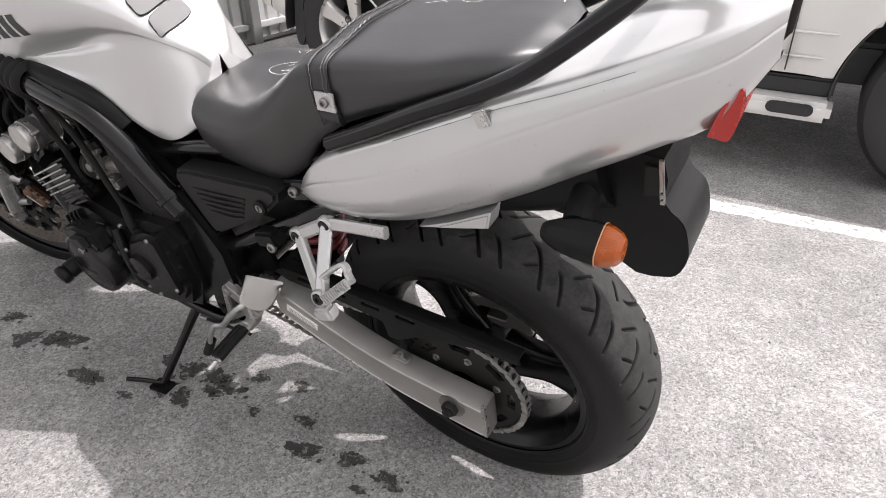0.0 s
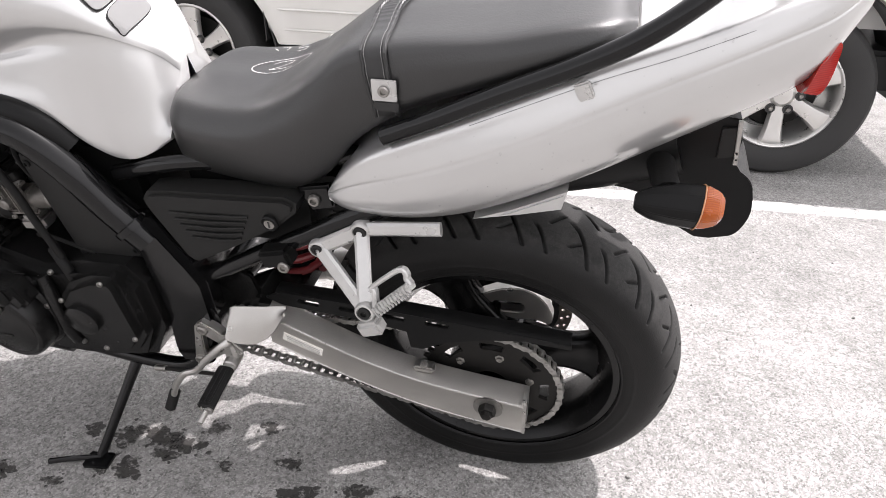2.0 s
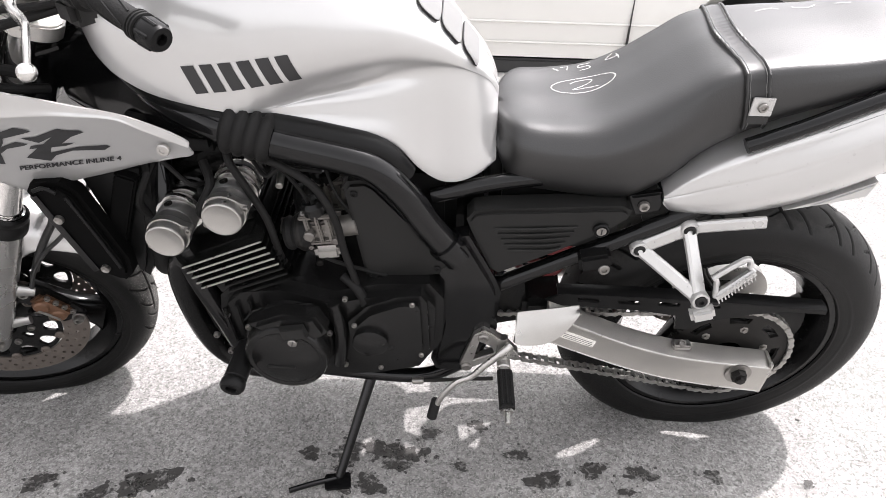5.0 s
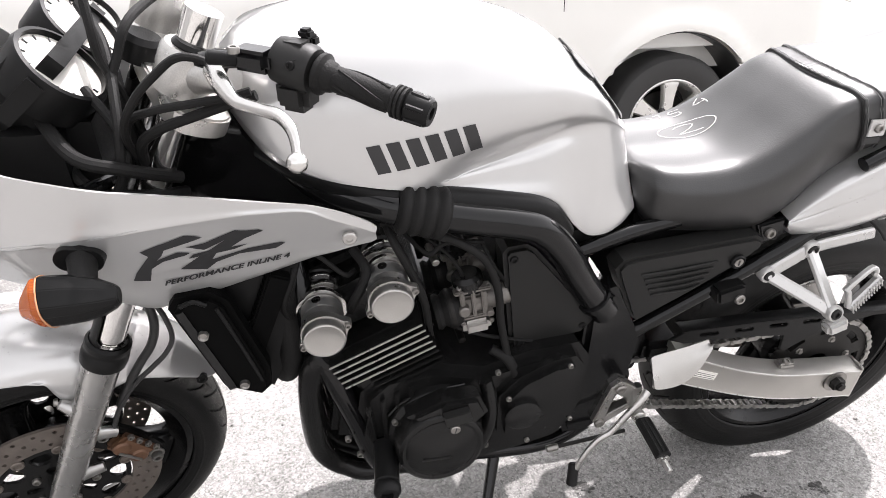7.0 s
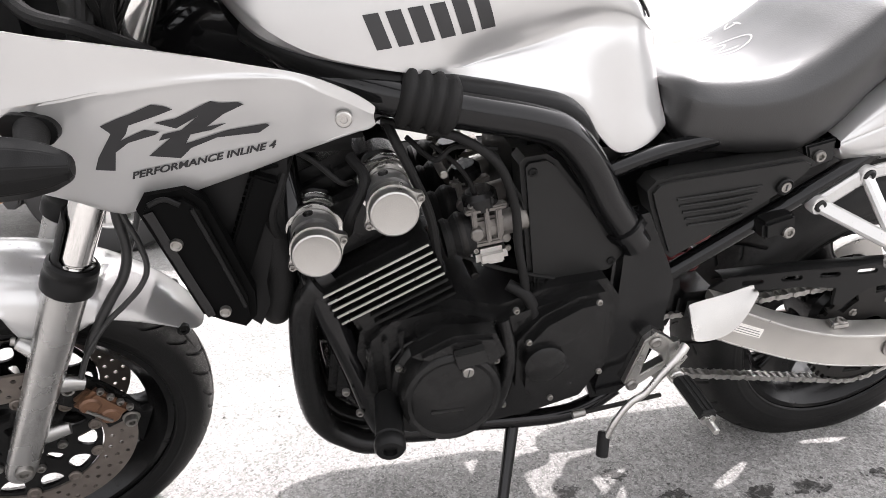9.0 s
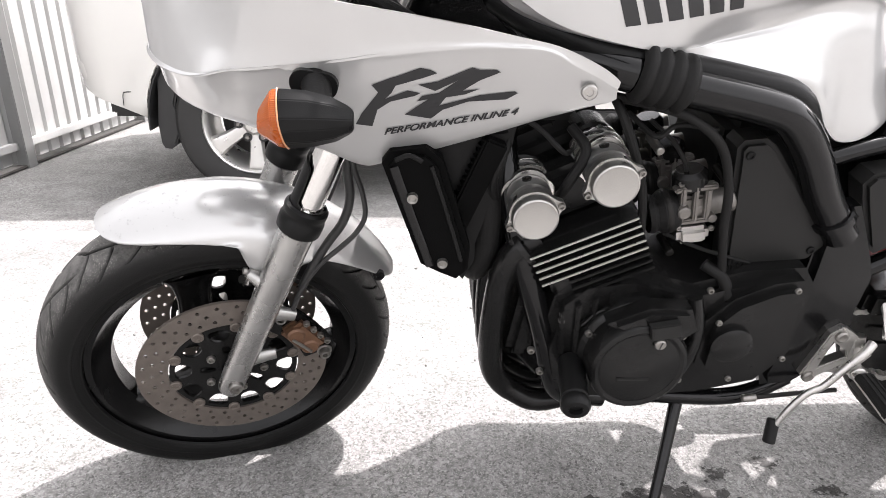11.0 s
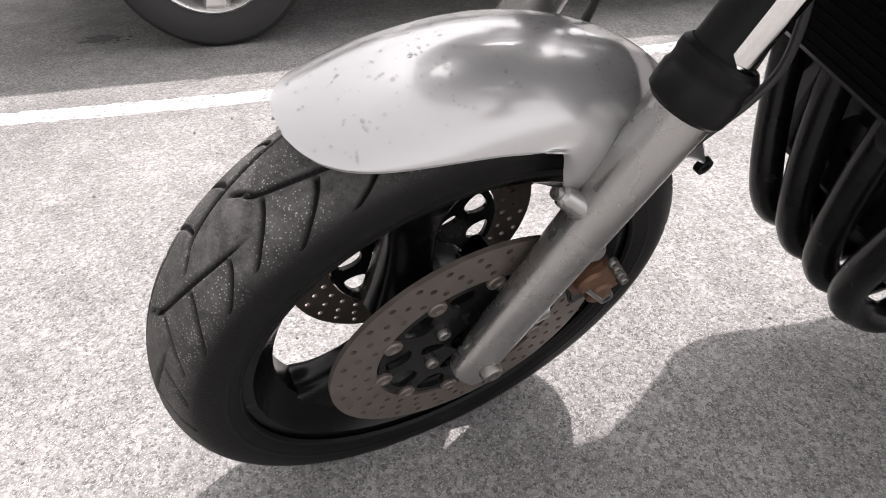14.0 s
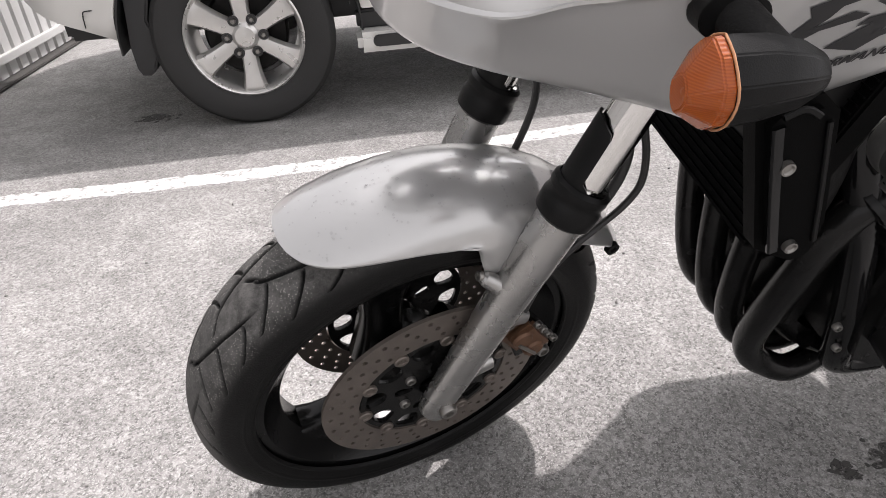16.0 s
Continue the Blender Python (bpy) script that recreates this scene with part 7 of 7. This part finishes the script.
chalk = [ring,
         [(-.349, .036), (-.339, .042), (-.322, .042), (-.315, .035), (-.328, .025), (-.347, .015), (-.330, .015), (-.308, .013)],
         [(-.311, .092), (-.327, .093), (-.330, .085), (-.316, .085), (-.313, .077), (-.329, .075)],
         [(-.277, .096), (-.289, .083), (-.271, .081)], [(-.273, .088), (-.271, .081), (-.271, .072)],
         [(-.359, .090), (-.347, .092), (-.349, .081)], [(-.371, .087), (-.363, .081)],
         [(.10, .075), (.106, .055), (.118, .07), (.124, .05)], [(.03, .072), (.05, .066)], [(-.03, .074), (-.01, .068), (.005, .076)], [(-.085, .066), (-.06, .074), (-.05, .068)]]
for pts in chalk:
    part("chalk_mark", lay(stroke(pts, .0016, on_top), SEAT, (0, 0, -1), .0009), CHALK, bike_seat, "white chalk mark")


# ---- water drops ----
def drops(tree, spots, parent):
    rng = random.Random(11)
    bm = bmesh.new()
    for p, way in spots:
        hit, nor, _, _ = tree.ray_cast(p, way)
        if hit is None:
            continue
        if nor.dot(way) > 0:
            nor = -nor
        r = rng.uniform(.0005, .0014) * (1 if rng.random() < .85 else 1.5)
        lathe([(r, -.0003), (r * .95, r * .22), (r * .7, r * .42), (r * .35, r * .52), (.00005, r * .55)], 10, hit, nor, bm)
    ob = part("water_film", bm, DROPLET, parent, "scattered clear water drops", angle=80)
    tagged(ob, kind="stuff")


rng = random.Random(5)
spots = []
for _ in range(150):
    spots.append((Vector((rng.uniform(-.15, .34), -.4, rng.uniform(.70, .96))), Vector((0, 1, 0))))
for _ in range(60):
    x = rng.uniform(-.18, .25)
    spots.append((Vector((x, -.4, .668 + max(0, x + .1) * .42 + rng.uniform(0, .012))), Vector((0, 1, 0))))
part("panel_gap", lay(stroke([(-.02, .817), (.06, .853), (.124, .881), (.193, .907), (.26, .934)], .0008, on_side), TAIL, (0, 1, 0), .0004), GREY_PAINT, tail_cowl, "thin grey panel gap")
drops(TAIL, spots, tail_cowl)
spots = []
for _ in range(300):
    a = radians(rng.uniform(-45, 22))
    q = TURNED @ (FRONT + Vector((-math.sin(a) * .5, rng.uniform(-.09, .07), math.cos(a) * .5)))
    spots.append((q, ((TURNED @ FRONT) - q).normalized()))
drops(FENDER, spots, front_fender)

# ---- stains on the asphalt ----
def stain(x, y, r, seed, flat=.75):
    rng = random.Random(seed)
    z = ground_z(y) + .0005 + .00012 * (seed % 26)
    bm = bmesh.new()
    ph = [rng.uniform(0, 6.3) for _ in range(6)]
    n = 44
    ring = []
    for k in range(n):
        a = 2 * math.pi * k / n
        w = 1 + .22 * math.sin(2 * a + ph[0]) + .16 * math.sin(3 * a + ph[1]) + .13 * math.sin(5 * a + ph[2]) + .10 * math.sin(9 * a + ph[3]) + .07 * math.sin(14 * a + ph[4])
        ring.append(bm.verts.new((x + r * w * math.cos(a), y + r * flat * w * math.sin(a), z)))
    bm.faces.new(ring)
    for _ in range(rng.randint(2, 6)):
        a, d, q = rng.uniform(0, 6.3), r * rng.uniform(1.2, 1.9), r * rng.uniform(.06, .2)
        c = Vector((x + d * math.cos(a), y + d * flat * math.sin(a), z))
        bm.faces.new([bm.verts.new(c + Vector((q * math.cos(2 * math.pi * k / 9) * rng.uniform(.7, 1.2), q * math.sin(2 * math.pi * k / 9) * rng.uniform(.7, 1.2), 0))) for k in range(9)])
    ob = part("oil_stain", bm, STAIN, smooth=False)
    tagged(ob, "dark wet stain on the asphalt", "stain", "stains under the motorcycle", "structure")


for k, (x, y, r) in enumerate([(-1.195, -.33, .036), (-1.095, -.278, .042), (-1.125, -.296, .03), (-.931, -.338, .036), (-.897, -.329, .018), (-.804, -.196, .022), (-.726, -.193, .034), (-.655, -.178, .036), (-.60, -.186, .032), (-.63, -.215, .026), (-.674, -.27, .03), (-.735, -.275, .024), (-.46, -.1, .019), (-.378, -.18, .022), (-.329, -.243, .032), (-.228, -.21, .027), (-.135, -.216, .028), (-.497, -.216, .015), (-.17, -.262, .015), (.015, -.215, .02), (.201, -.226, .013), (-.79, -.33, .016), (-.56, -.13, .02), (-1.31, -.297, .028), (-1.40, -.33, .016)]):
    stain(x, y, r, k)
stain(-2.28, 2.04, .075, 77, .5)

# small stones lying about
rng = random.Random(21)
bm = bmesh.new()
for _ in range(90):
    x, y, r = rng.uniform(-2.6, .9), rng.uniform(-.5, 1.3), rng.uniform(.002, .005)
    got = bmesh.ops.create_icosphere(bm, subdivisions=1, radius=r, matrix=Matrix.Translation((x, y, ground_z(y) + r * .4)))
    for v in got["verts"]:
        v.co += Vector((rng.uniform(-1, 1), rng.uniform(-1, 1), rng.uniform(-1, 1))) * r * .25
tagged(part("gravel", bm, CONCRETE, smooth=False), "scattered small grit on the asphalt", "gravel", kind="stuff")
